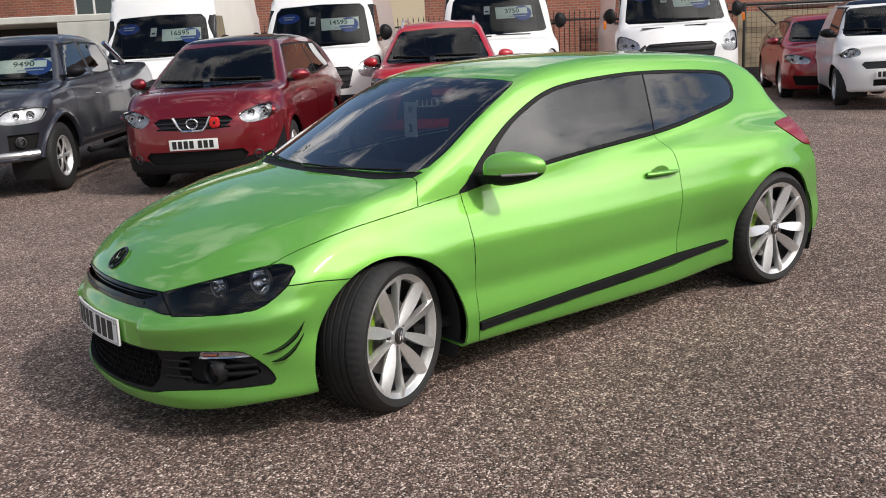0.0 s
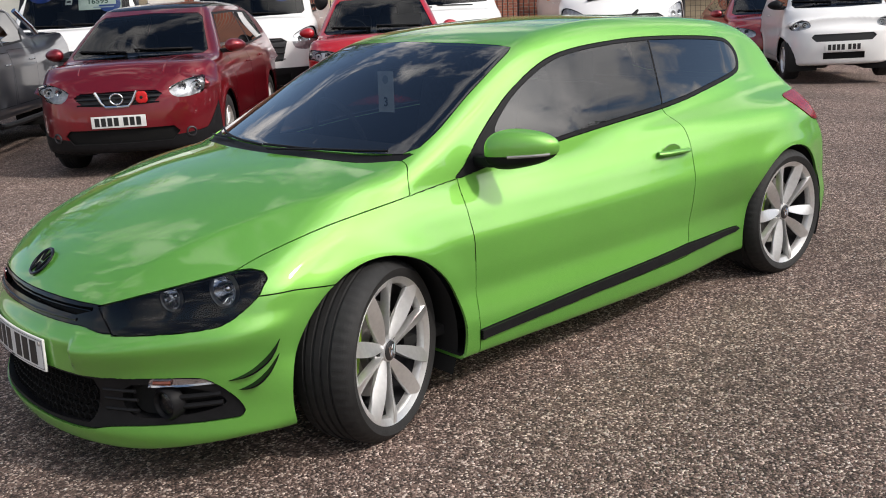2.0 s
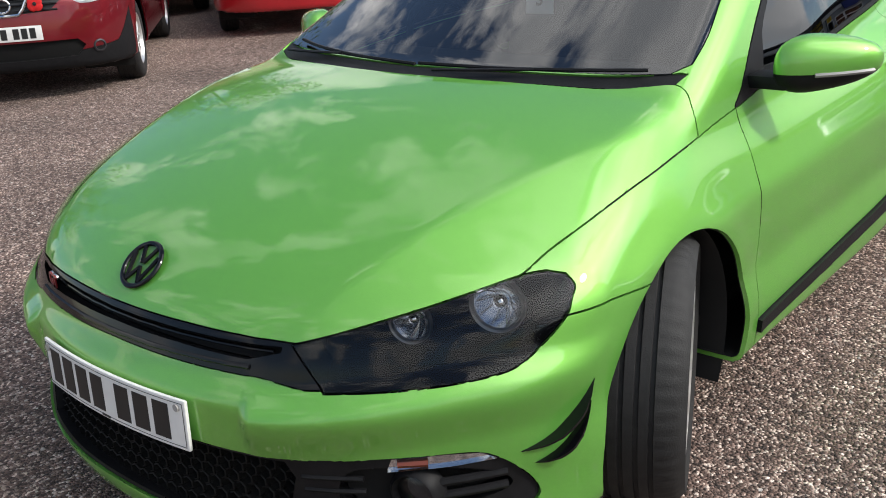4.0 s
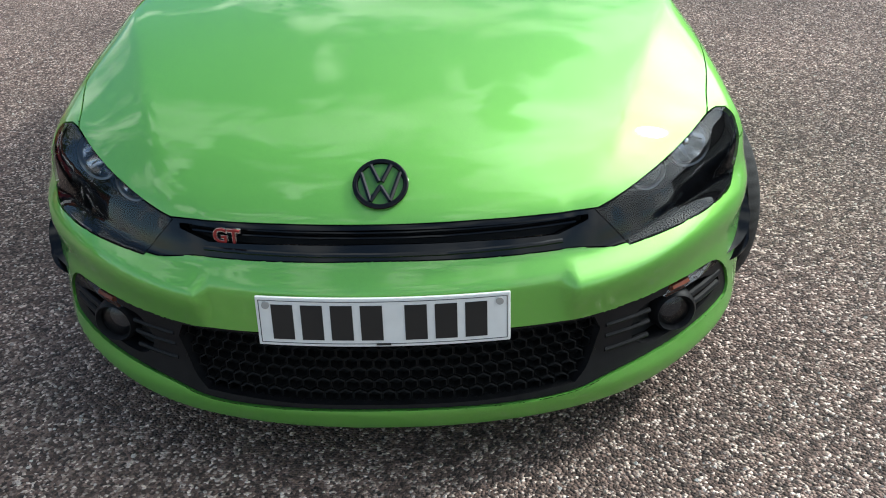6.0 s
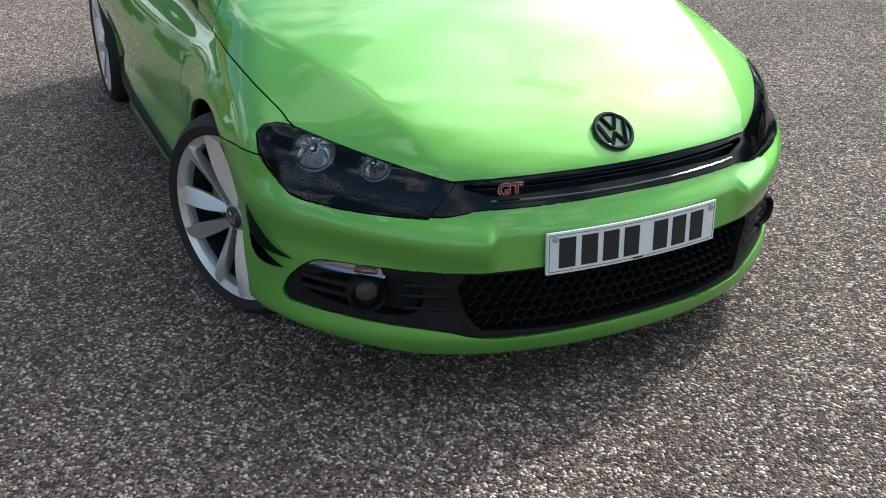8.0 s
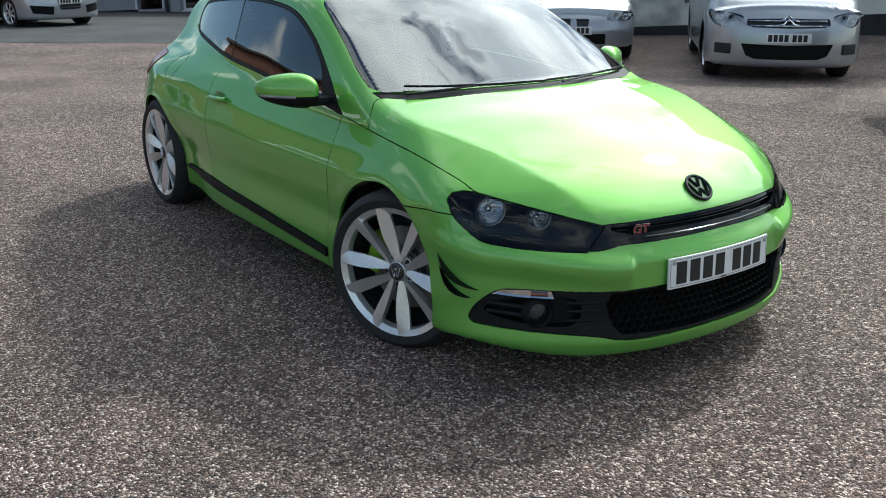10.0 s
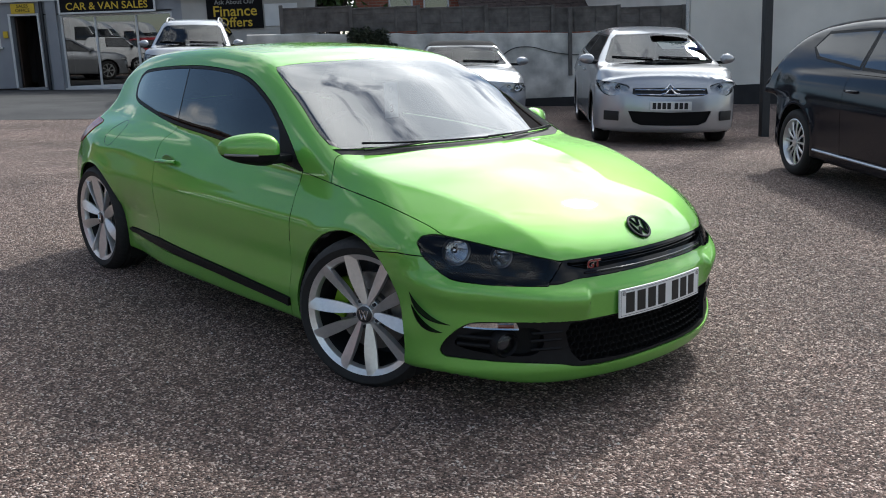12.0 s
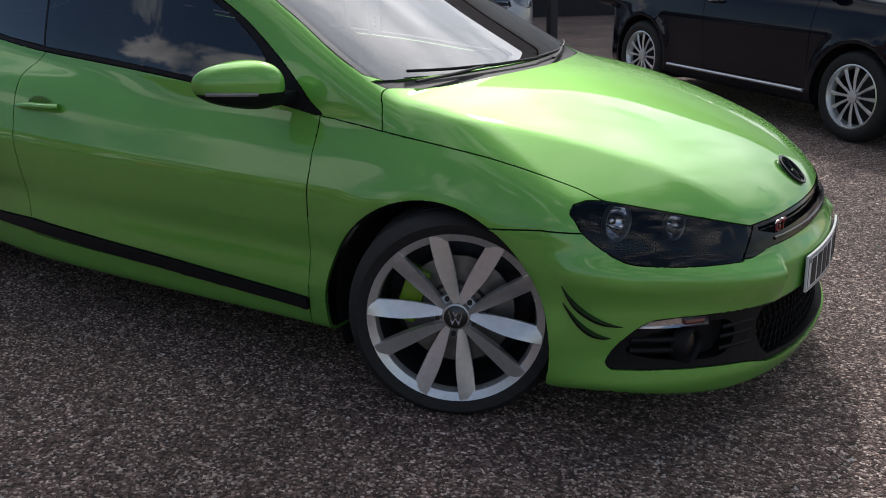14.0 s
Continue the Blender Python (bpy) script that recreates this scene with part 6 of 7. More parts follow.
s = Spec(fo=0.90, wb=2.65, ro=1.0, hw=0.89, belt=0.92, hood=0.78, cowl=0.96, wsx=-0.15, tum=0.24, wheel=0.32, rim=0.22, spokes=7,
         roof=((-3.6, 0.85), (-3.0, 0.98), (-2.5, 1.25), (-2.0, 1.40), (-1.6, 1.43), (-1.15, 1.40), (-0.9, 1.30), (-0.15, 0.95), (0.2, 0.85)),
         screen=[(-0.01, 0.95), (0.66, 0.96), (0.70, 0.99), (0.55, 1.26), (0.48, 1.30), (-0.01, 1.32)], panes=hatch_panes(-0.45, -1.05, -2.7, 0.92, 0.04, 1.30),
         lamp=[(0.42, 0.72), (0.44, 0.62), (0.78, 0.64), (0.86, 0.74), (0.70, 0.77)], grille=[(-0.01, 0.74), (0.26, 0.73), (0.28, 0.62), (0.22, 0.40), (-0.01, 0.39)], intake=[(0.36, 0.46), (0.78, 0.50), (0.74, 0.34), (0.38, 0.30)], bars=4, plate=0.56, mirror=(-0.55, 0.98), mirror_mat=SILVER)
aud, f, sh = vehicle("silver_saloon", "silver saloon car parked beside the office", "car", s, SILVER, FACING_ROW @ pose(-19.0, 2.35, -0.26, 0, 0, 18), glass_mat=VAN_GLASS)
for k in (-0.09, -0.03, 0.03, 0.09):
    part("emblem_ring", tube([(0.86, k + 0.038 * math.cos(a), 0.695 + 0.038 * math.sin(a)) for a in np.linspace(0, 2 * math.pi, 18)[:-1]], 0.006, 6, True), CHROME, aud)
s = Spec(fo=0.80, wb=2.45, ro=0.68, hw=0.845, belt=0.98, hood=0.84, cowl=1.02, wsx=0.12, tum=0.20, wheel=0.315, rim=0.222, track=0.74, spokes=12,
         roof=((-3.28, 0.85), (-3.15, 1.05), (-2.9, 1.32), (-2.5, 1.43), (-1.7, 1.49), (-1.1, 1.46), (-0.8, 1.36), (0.12, 1.01), (0.4, 0.9)),
         screen=[(-0.01, 1.0), (0.64, 1.01), (0.68, 1.04), (0.54, 1.33), (0.48, 1.38), (-0.01, 1.40)], panes=[[(-0.22, 1.02), (-1.50, 1.06), (-1.54, 1.36), (-0.90, 1.35)], [(-1.58, 1.06), (-2.35, 1.12), (-2.52, 1.20), (-2.40, 1.32), (-1.60, 1.36)]],
         door=[door_outline(-0.42, -1.62, 0.32, 1.0)], lamp=[(0.50, 0.82), (0.52, 0.70), (0.74, 0.66), (0.82, 0.80), (0.72, 0.88)], grille=[(-0.01, 0.62), (0.35, 0.62), (0.35, 0.54), (-0.01, 0.54)],
         intake=[(-0.01, 0.46), (0.5, 0.46), (0.5, 0.32), (-0.01, 0.30)], bars=2, plate=0.50, mirror=(-0.38, 1.05), mirror_mat=BLACK_PLASTIC)
fiat, f, sh = vehicle("black_hatchback", "black three-door hatchback with silver multi-spoke wheels", "car", s, BLACK_PAINT, FACING_ROW @ pose(1.00, 4.74, 0, 0, 0, -35.9), glass_mat=SCREEN)
for y in (1, -1):
    pts = [on_skin((x, y * 0.9, 0.30), (0, -y, 0), f)[0] + Vector((0, 0.012 * y, 0)) for x in np.linspace(-0.42, -2.02, 9)]
    part("sill_strip", tube([p[:] for p in pts], 0.012, 6), ALLOY, fiat, "bright sill strip")
    q, n = on_skin((-1.50, y * 0.9, 0.86), (0, -y, 0), f)
    part("door_handle", tube([(q.x + t, q.y + y * 0.022 * (1 - (t / 0.1) ** 4), q.z) for t in np.linspace(-0.1, 0.1, 9)], 0.012, 8), BLACK_PAINT, fiat)
# ---------------------------------------------------------------- ground
def gravel_material():
    m, nt, b = nodes_of("gravel")
    tc = nt.nodes.new("ShaderNodeTexCoord")
    vor = nt.nodes.new("ShaderNodeTexVoronoi")
    vor.inputs["Scale"].default_value = 128
    vor.inputs["Randomness"].default_value = 1.0
    nt.links.new(tc.outputs["Object"], vor.inputs["Vector"])
    sep = nt.nodes.new("ShaderNodeSeparateColor")
    nt.links.new(vor.outputs["Color"], sep.inputs["Color"])
    ramp = nt.nodes.new("ShaderNodeValToRGB")
    cr = ramp.color_ramp
    cr.elements[0].position, cr.elements[0].color = 0.0, (0.030, 0.022, 0.019, 1)
    cr.elements[1].position, cr.elements[1].color = 1.0, (0.72, 0.66, 0.61, 1)
    for pos, col in ((0.28, (0.080, 0.056, 0.047)), (0.55, (0.155, 0.108, 0.092)), (0.78, (0.25, 0.19, 0.165)), (0.90, (0.50, 0.43, 0.385))):
        e = cr.elements.new(pos)
        e.color = (*col, 1)
    nt.links.new(sep.outputs["Red"], ramp.inputs["Fac"])
    big = nt.nodes.new("ShaderNodeTexNoise")
    big.inputs["Scale"].default_value = 0.9
    big.inputs["Detail"].default_value = 7
    nt.links.new(tc.outputs["Object"], big.inputs["Vector"])
    r2 = nt.nodes.new("ShaderNodeValToRGB")
    r2.color_ramp.elements[0].position, r2.color_ramp.elements[0].color = 0.35, (0.84, 0.785, 0.745, 1)
    r2.color_ramp.elements[1].position, r2.color_ramp.elements[1].color = 0.68, (1.34, 1.24, 1.18, 1)
    nt.links.new(big.outputs["Fac"], r2.inputs["Fac"])
    mul = nt.nodes.new("ShaderNodeMixRGB")
    mul.blend_type = "MULTIPLY"
    mul.inputs["Fac"].default_value = 1
    nt.links.new(ramp.outputs["Color"], mul.inputs["Color1"])
    nt.links.new(r2.outputs["Color"], mul.inputs["Color2"])
    # patches of coarser and finer stones
    mid = nt.nodes.new("ShaderNodeTexNoise")
    mid.inputs["Scale"].default_value = 22
    mid.inputs["Detail"].default_value = 8
    mid.inputs["Roughness"].default_value = 0.7
    nt.links.new(tc.outputs["Object"], mid.inputs["Vector"])
    r3 = nt.nodes.new("ShaderNodeValToRGB")
    r3.color_ramp.elements[0].position, r3.color_ramp.elements[0].color = 0.36, (0.54, 0.51, 0.495, 1)
    r3.color_ramp.elements[1].position, r3.color_ramp.elements[1].color = 0.66, (1.48, 1.46, 1.45, 1)
    nt.links.new(mid.outputs["Fac"], r3.inputs["Fac"])
    mul2 = nt.nodes.new("ShaderNodeMixRGB")
    mul2.blend_type = "MULTIPLY"
    mul2.inputs["Fac"].default_value = 1
    nt.links.new(mul.outputs["Color"], mul2.inputs["Color1"])
    nt.links.new(r3.outputs["Color"], mul2.inputs["Color2"])
    nt.links.new(mul2.outputs["Color"], b.inputs["Base Color"])
    b.inputs["Roughness"].default_value = 0.85
    dist = nt.nodes.new("ShaderNodeMath")
    dist.operation = "MULTIPLY"
    dist.inputs[1].default_value = -1
    nt.links.new(vor.outputs["Distance"], dist.inputs[0])
    bump = nt.nodes.new("ShaderNodeBump")
    bump.inputs["Strength"].default_value = 0.9
    bump.inputs["Distance"].default_value = 0.012
    nt.links.new(dist.outputs["Value"], bump.inputs["Height"])
    nt.links.new(bump.outputs["Normal"], b.inputs["Normal"])
    return m


GRAVEL = gravel_material()


def ground_z(x, y):
    """Height of the yard: a slope that eases off before the buildings."""
    d = 0.8 * x - 0.6 * y
    return -0.0389 * x - 0.0140 * y - 0.045 * min(4.0, max(0.0, -5.0 - d)) - 0.030 * max(0.0, -15.0 - d) - 0.0125 * min(4.4, max(0.0, -2.2 - y))


bm = bmesh.new()
knots = [math.copysign(abs(t) ** 2.6 * 300 + abs(t) * 12, t) for t in np.linspace(-1, 1, 121)]
grid = [[bm.verts.new((x - 2, y, ground_z(x - 2, y))) for y in knots] for x in knots]
for i in range(120):
    for j in range(120):
        bm.faces.new((grid[i][j], grid[i + 1][j], grid[i + 1][j + 1], grid[i][j + 1]))
ground = tagged(part("ground", bm, GRAVEL), "reddish-brown gravel yard, gently sloping", "ground", kind="structure")

# tarmac lane before the office
ASPHALT = plain("tarmac", (0.055, 0.053, 0.052), 0.85, vary=0.35, scale=1.2, bump=0.5, bump_scale=160)
bm = bmesh.new()
rows = []
for u in np.linspace(-34, 1.5, 50):
    row = []
    for k, w in enumerate(np.linspace(-12.5, -23.4, 20)):
        w += 0.10 * noise.noise((u * 0.6, k, 0)) if k == 0 else 0
        x, y = 0.8 * w + 0.6 * u, -0.6 * w + 0.8 * u
        row.append(bm.verts.new((x, y, ground_z(x, y) + 0.006)))
    rows.append(row)
for a, b in zip(rows, rows[1:]):
    for k in range(19):
        bm.faces.new((a[k], a[k + 1], b[k + 1], b[k]))
bmesh.ops.recalc_face_normals(bm, faces=bm.faces)
tagged(part("road", bm, ASPHALT), "worn grey tarmac lane before the office", "road", kind="structure")


def brick_material(name, c1, c2, mortar, scale=1.0):
    m, nt, b = nodes_of(name)
    tc = nt.nodes.new("ShaderNodeTexCoord")
    mp = nt.nodes.new("ShaderNodeMapping")
    mp.inputs["Rotation"].default_value = (math.pi / 2, 0, 0)
    br = nt.nodes.new("ShaderNodeTexBrick")
    br.inputs["Color1"].default_value, br.inputs["Color2"].default_value, br.inputs["Mortar"].default_value = (*c1, 1), (*c2, 1), (*mortar, 1)
    br.inputs["Scale"].default_value = 1 / scale
    br.inputs["Brick Width"].default_value, br.inputs["Row Height"].default_value, br.inputs["Mortar Size"].default_value = 0.225, 0.075, 0.008
    nt.links.new(tc.outputs["Object"], mp.inputs["Vector"])
    nt.links.new(mp.outputs["Vector"], br.inputs["Vector"])
    n = nt.nodes.new("ShaderNodeTexNoise")
    n.inputs["Scale"].default_value = 1.3
    n.inputs["Detail"].default_value = 6
    nt.links.new(tc.outputs["Object"], n.inputs["Vector"])
    mx = nt.nodes.new("ShaderNodeMixRGB")
    mx.blend_type = "OVERLAY"
    mx.inputs["Fac"].default_value = 0.5
    nt.links.new(br.outputs["Color"], mx.inputs["Color1"])
    nt.links.new(n.outputs["Fac"], mx.inputs["Color2"])
    nt.links.new(mx.outputs["Color"], b.inputs["Base Color"])
    b.inputs["Roughness"].default_value = 0.9
    return m


BRICK = brick_material("red_brick", (0.30, 0.095, 0.055), (0.22, 0.075, 0.05), (0.25, 0.20, 0.16))
GREY_WALL = plain("grey_painted_wall", (0.30, 0.31, 0.33), 0.8, vary=0.10, scale=1.5, bump=0.2, bump_scale=60)
BEIGE = plain("pale_wall", (0.46, 0.44, 0.41), 0.85, vary=0.12, scale=1.1, bump=0.2, bump_scale=50)
RENDER = plain("cream_render", (0.66, 0.635, 0.58), 0.9, vary=0.14, scale=0.8, bump=0.4, bump_scale=40)
OLD_WALL = plain("flaking_whitewash", (0.55, 0.53, 0.49), 0.95, vary=0.42, scale=2.4, bump=0.8, bump_scale=25)
BAND = plain("black_band", (0.018, 0.018, 0.020), 0.8, vary=0.3, scale=4)
WHITE_TRIM = plain("white_trim", (0.66, 0.66, 0.65), 0.5, vary=0.08, scale=3)
DARK_TRIM = plain("dark_gutter", (0.018, 0.020, 0.024), 0.5, vary=0.2)
TIMBER = plain("weathered_fence", (0.115, 0.105, 0.098), 0.9, vary=0.35, scale=6, bump=0.5, bump_scale=30)
TILE = plain("roof_tile", (0.075, 0.055, 0.050), 0.85, vary=0.35, scale=8)
IRON = plain("black_iron", (0.012, 0.012, 0.013), 0.6, vary=0.2)
SHOP_GLASS = glass("shop_glass", (0.30, 0.32, 0.34), base=0.10)
YELLOW = plain("sign_yellow", (0.62, 0.42, 0.02), 0.5)
SIGN_BLACK = plain("sign_black", (0.008, 0.008, 0.009), 0.7, spec=0.15)
NAVY = plain("banner_blue", (0.015, 0.03, 0.18), 0.5, vary=0.1)


def block(name, parent, material, x0, x1, y0, y1, z0, z1, bevel=0.004, label="", matrix=None):
    bm = bmesh.new()
    box(bm, ((x0 + x1) / 2, (y0 + y1) / 2, (z0 + z1) / 2), (abs(x1 - x0), abs(y1 - y0), abs(z1 - z0)), bevel, None, 1)
    return part(name, bm, material, parent, label, False, matrix)


def pierced_wall(name, parent, material, x0, x1, z0, z1, thick, holes, label=""):
    """A wall in the plane y = 0, thick into +y, with rectangular openings (x0, x1, z0, z1)."""
    xs = sorted({x0, x1, *[h[0] for h in holes], *[h[1] for h in holes]})
    zs = sorted({z0, z1, *[h[2] for h in holes], *[h[3] for h in holes]})
    bm = bmesh.new()
    for a, b in zip(xs, xs[1:]):
        for c, d in zip(zs, zs[1:]):
            mx, mz = (a + b) / 2, (c + d) / 2
            if any(h[0] < mx < h[1] and h[2] < mz < h[3] for h in holes):
                continue
            box(bm, (mx, thick / 2, mz), (b - a, thick, d - c))
    bmesh.ops.remove_doubles(bm, verts=bm.verts, dist=1e-4)
    inner = [f for f in bm.faces if all(len(e.link_faces) > 2 for e in f.edges)]
    bmesh.ops.delete(bm, geom=inner, context="FACES_ONLY")
    return part(name, bm, material, parent, label, False)


def window(parent, x0, x1, z0, z1, depth=0.06, bars=(), rails=(), sill=True):
    w = new("window")
    w.parent = parent
    t = 0.055
    for a, b, c, d in ((x0, x1, z0, z0 + t), (x0, x1, z1 - t, z1), (x0, x0 + t, z0 + t, z1 - t), (x1 - t, x1, z0 + t, z1 - t)):
        block("window_frame", w, WHITE_TRIM, a, b, depth - 0.05, depth + 0.02, c, d)
    for x in bars:
        block("mullion", w, WHITE_TRIM, x - t / 2, x + t / 2, depth - 0.045, depth + 0.018, z0 + t, z1 - t)
    for z in rails:
        block("transom", w, WHITE_TRIM, x0 + t, x1 - t, depth - 0.042, depth + 0.016, z - t / 2, z + t / 2)
    block("pane", w, SHOP_GLASS, x0 + t, x1 - t, depth - 0.004, depth + 0.004, z0 + t, z1 - t, 0)
    if sill:
        block("window_sill", w, WHITE_TRIM, x0 - 0.06, x1 + 0.06, -0.09, depth, z0 - 0.05, z0 - 0.002)
    return w


# ---------------------------------------------------------------- the sales office
OFF = -23.3
office = thing("sales_office", "long low grey sales office with a glazed showroom front", "building", FACING_ROW @ pose(0.8 * OFF, -0.6 * OFF, 0, 0, 0, 53.13))
win, dr, shop = (-11.65, -10.25, 1.62, 2.46), (-9.92, -9.22, 0.50, 2.42), (-8.62, -5.62, 0.44, 2.40)
win2 = (-14.2, -12.75, 1.62, 2.46)
pierced_wall("wall", office, GREY_WALL, -26, -5.35, -0.4, 3.02, 0.28, [win, win2, dr, shop], "grey painted wall")
block("wall", office, BEIGE, -5.35, -1.70, 0.0, 0.28, -0.4, 3.02, 0.003, "pale painted wall")
block("wall", office, BEIGE, -1.98, -1.70, 0.28, 7.0, -0.4, 3.4, 0.003)
block("rear_wall", office, GREY_WALL, -26, -1.7, 6.9, 7.1, -0.4, 3.0, 0.003)
block("floor", office, plain("dark_carpet", (0.03, 0.03, 0.032), 0.9), -26, -1.98, 0.28, 6.9, 0.36, 0.44, 0)
block("ceiling_board", office, GREY_WALL, -26, -1.98, 0.28, 6.9, 2.85, 2.9, 0)
block("pilaster", office, GREY_WALL, -8.95, -8.68, -0.10, -0.002, -0.3, 2.85)
block("fascia_board", office, WHITE_TRIM, -26, -5.7, -0.14, -0.003, 2.78, 3.02, 0.004, "grey-white fascia board")
block("gutter", office, DARK_TRIM, -26, -5.4, -0.24, -0.142, 2.98, 3.12, 0.02, "dark gutter")
block("canopy", office, WHITE_TRIM, -5.55, -1.62, -0.30, -0.003, 2.74, 3.02, 0.01, "white fascia over the finance board")
block("roof", office, plain("felt_roof", (0.06, 0.06, 0.065), 0.9, vary=0.2), -26.2, -1.4, -0.35, 7.3, 3.13, 3.25, 0.02)
part("drain_pipe", tube([(-9.07, -0.07, 3.0), (-9.07, -0.07, 0.35)], 0.05, 10), DARK_TRIM, office, "black drain pipe")
window(office, *win, bars=(-10.95,), rails=(2.16,))
window(office, *win2, bars=(-13.5,), rails=(2.16,))
window(office, *shop, bars=(-7.70, -6.60), sill=False)
block("threshold", office, WHITE_TRIM, shop[0] - 0.05, shop[1] + 0.05, -0.06, -0.003, shop[2] - 0.10, shop[2] - 0.002)
dw = new("doorway")
dw.parent = office
block("door_frame", dw, WHITE_TRIM, dr[0] - 0.06, dr[0] - 0.002, -0.03, 0.1, dr[2], dr[3] + 0.06)
block("door_frame", dw, WHITE_TRIM, dr[1] + 0.002, dr[1] + 0.06, -0.03, 0.1, dr[2], dr[3] + 0.06)
block("door_frame", dw, WHITE_TRIM, dr[0], dr[1], -0.03, 0.1, dr[3] + 0.002, dr[3] + 0.06)
block("door_leaf", dw, plain("brown_door", (0.06, 0.035, 0.025), 0.5, vary=0.2), dr[0] + 0.02, dr[0] + 0.06, 0.30, 0.95, dr[2] + 0.01, dr[3] - 0.02, 0.004, "open brown door leaf")
# added sheet behind the doorway; the room's dimness is in its colour
block("room_backdrop", office, plain("dim_room", (0.05, 0.045, 0.045), 0.9), -10.1, -9.0, 2.2, 2.3, 0.44, 2.8, 0)


def sign(name, label, x0, x1, z0, z1, board, lines, edge=None, out=-0.05):
    m = FACING_ROW @ pose(0.8 * OFF, -0.6 * OFF, 0, 0, 0, 53.13)
    bm = bmesh.new()
    box(bm, ((x0 + x1) / 2, out, (z0 + z1) / 2), (x1 - x0, 0.05, z1 - z0), 0.004)
    sg = tagged(part(name, bm, board, None, "", False, m), label, "sign")
    for words, size, z, ink in lines:
        ob = lettering(words, size, ink, pose((x0 + x1) / 2, out - 0.028, z, 90), sg, "sign_lettering", size * 0.012)
        wide = max(v.co.x for v in ob.data.vertices) - min(v.co.x for v in ob.data.vertices)
        if wide > (x1 - x0) * 0.94:
            ob.scale.x = (x1 - x0) * 0.94 / wide
    if edge:
        for a, b, c, d in ((x0 - 0.05, x1 + 0.05, z1, z1 + 0.05), (x0 - 0.05, x1 + 0.05, z0 - 0.05, z0), (x0 - 0.05, x0, z0, z1), (x1, x1 + 0.05, z0, z1)):
            block("sign_edge", sg, edge, a, b, out - 0.03, out + 0.02, c, d)
    return sg


PALE = plain("sign_pale", (0.30, 0.30, 0.30), 0.6)
sign("shop_sign", "black shop sign with yellow capital lettering", -8.52, -6.05, 2.46, 3.02, SIGN_BLACK, [("Crewe Car & Van Centre", 0.27, 2.88, YELLOW), ("CAR & VAN SALES", 0.27, 2.60, YELLOW)], WHITE_TRIM, -0.20)
sign("finance_sign", "black finance sign with bold yellow lettering", -4.66, -3.14, 1.86, 2.70, SIGN_BLACK, [("Ask About Our", 0.17, 2.58, PALE), ("Finance", 0.40, 2.33, YELLOW), ("Offers", 0.36, 2.03, YELLOW)])
sign("office_sign", "small yellow sales office sign over the door", -9.86, -9.24, 2.48, 2.74, YELLOW, [("SALES", 0.12, 2.67, SIGN_BLACK), ("OFFICE", 0.12, 2.56, SIGN_BLACK)])
sign("finance_banner", "dark blue banner with pale lettering under the gutter", -13.6, -10.95, 2.54, 3.0, NAVY, [("Ask us about your", 0.17, 2.84, PALE), ("finance options", 0.17, 2.66, PALE)], None, -0.19)
sign("door_notice", "small yellow notice beside the office door", -10.14, -10.02, 1.85, 2.03, YELLOW, [])
block("notice_board", office, WHITE_TRIM, -3.1, -2.2, -0.03, -0.003, 1.9, 2.5)

# ---------------------------------------------------------------- low wall, panel fence and cream gable
OFW = -14.0
WALLM = FACING_ROW @ pose(0.8 * OFW, -0.6 * OFW, 0, 0, 0, 53.13)
bm = bmesh.new()
prev = None
xs = np.linspace(-2.6, 5.76, 90)
for i, x in enumerate(xs):
    top = 1.58 - 0.034 * (x + 2) + 0.018 * noise.noise((x * 3, 0, 0))
    ring = [bm.verts.new((x, y, z)) for y, z in ((0.0, -0.5), (0.004 * noise.noise((x * 5, 3, 0)), 0.6), (0.0, top - 0.02), (0.03, top), (0.22, top), (0.22, -0.5))]
    if prev:
        for k in range(5):
            bm.faces.new((prev[k], prev[k + 1], ring[k + 1], ring[k]))
    prev = ring
bmesh.ops.recalc_face_normals(bm, faces=bm.faces)
low_wall = tagged(part("wall_yard", bm, OLD_WALL, None, "", True, WALLM), "flaking whitewashed boundary wall with a black foot", "wall", kind="structure")
block("wall_foot", low_wall, BAND, -2.6, 5.76, -0.012, -0.001, -0.5, 0.20, 0.003, "black painted foot")
fence = thing("panel_fence", "weathered grey timber panel fence on the wall", "fence", WALLM)
z0 = lambda x: 1.58 - 0.034 * (x + 2)
n_pan = 6
for i in range(n_pan):
    a, b = -1.95 + i * 1.27, -1.95 + (i + 1) * 1.27
    pn = new("fence_panel")
    pn.parent = fence
    for r in range(5):
        z = z0((a + b) / 2) + 0.03 + r * 0.085
        block("slat", pn, TIMBER, a + 0.03, b - 0.03, 0.09 + 0.008 * (r % 2), 0.108 + 0.008 * (r % 2), z, z + 0.092, 0.002)
    block("capping", pn, TIMBER, a, b, 0.07, 0.13, z0((a + b) / 2) + 0.46, z0((a + b) / 2) + 0.49, 0.003)
    for x in (a + 0.43, a + 0.84):
        block("batten", pn, TIMBER, x - 0.018, x + 0.018, 0.074, 0.094, z0(x) + 0.02, z0(x) + 0.46, 0.002)
for i in range(n_pan + 1):
    x = -1.95 + i * 1.27
    block("fence_post", fence, TIMBER, x - 0.035, x + 0.035, 0.055, 0.135, z0(x) - 0.02, z0(x) + 0.52, 0.004)
block("fence_post", fence, TIMBER, 3.40, 3.47, -0.06, 0.0, 0.6, 1.86, 0.004)
gable = thing("cream_building", "tall cream rendered side wall with a black foot", "building", WALLM)
block("wall", gable, RENDER, 5.77, 24, 0.0, 9.0, -0.6, 6.2, 0.01)
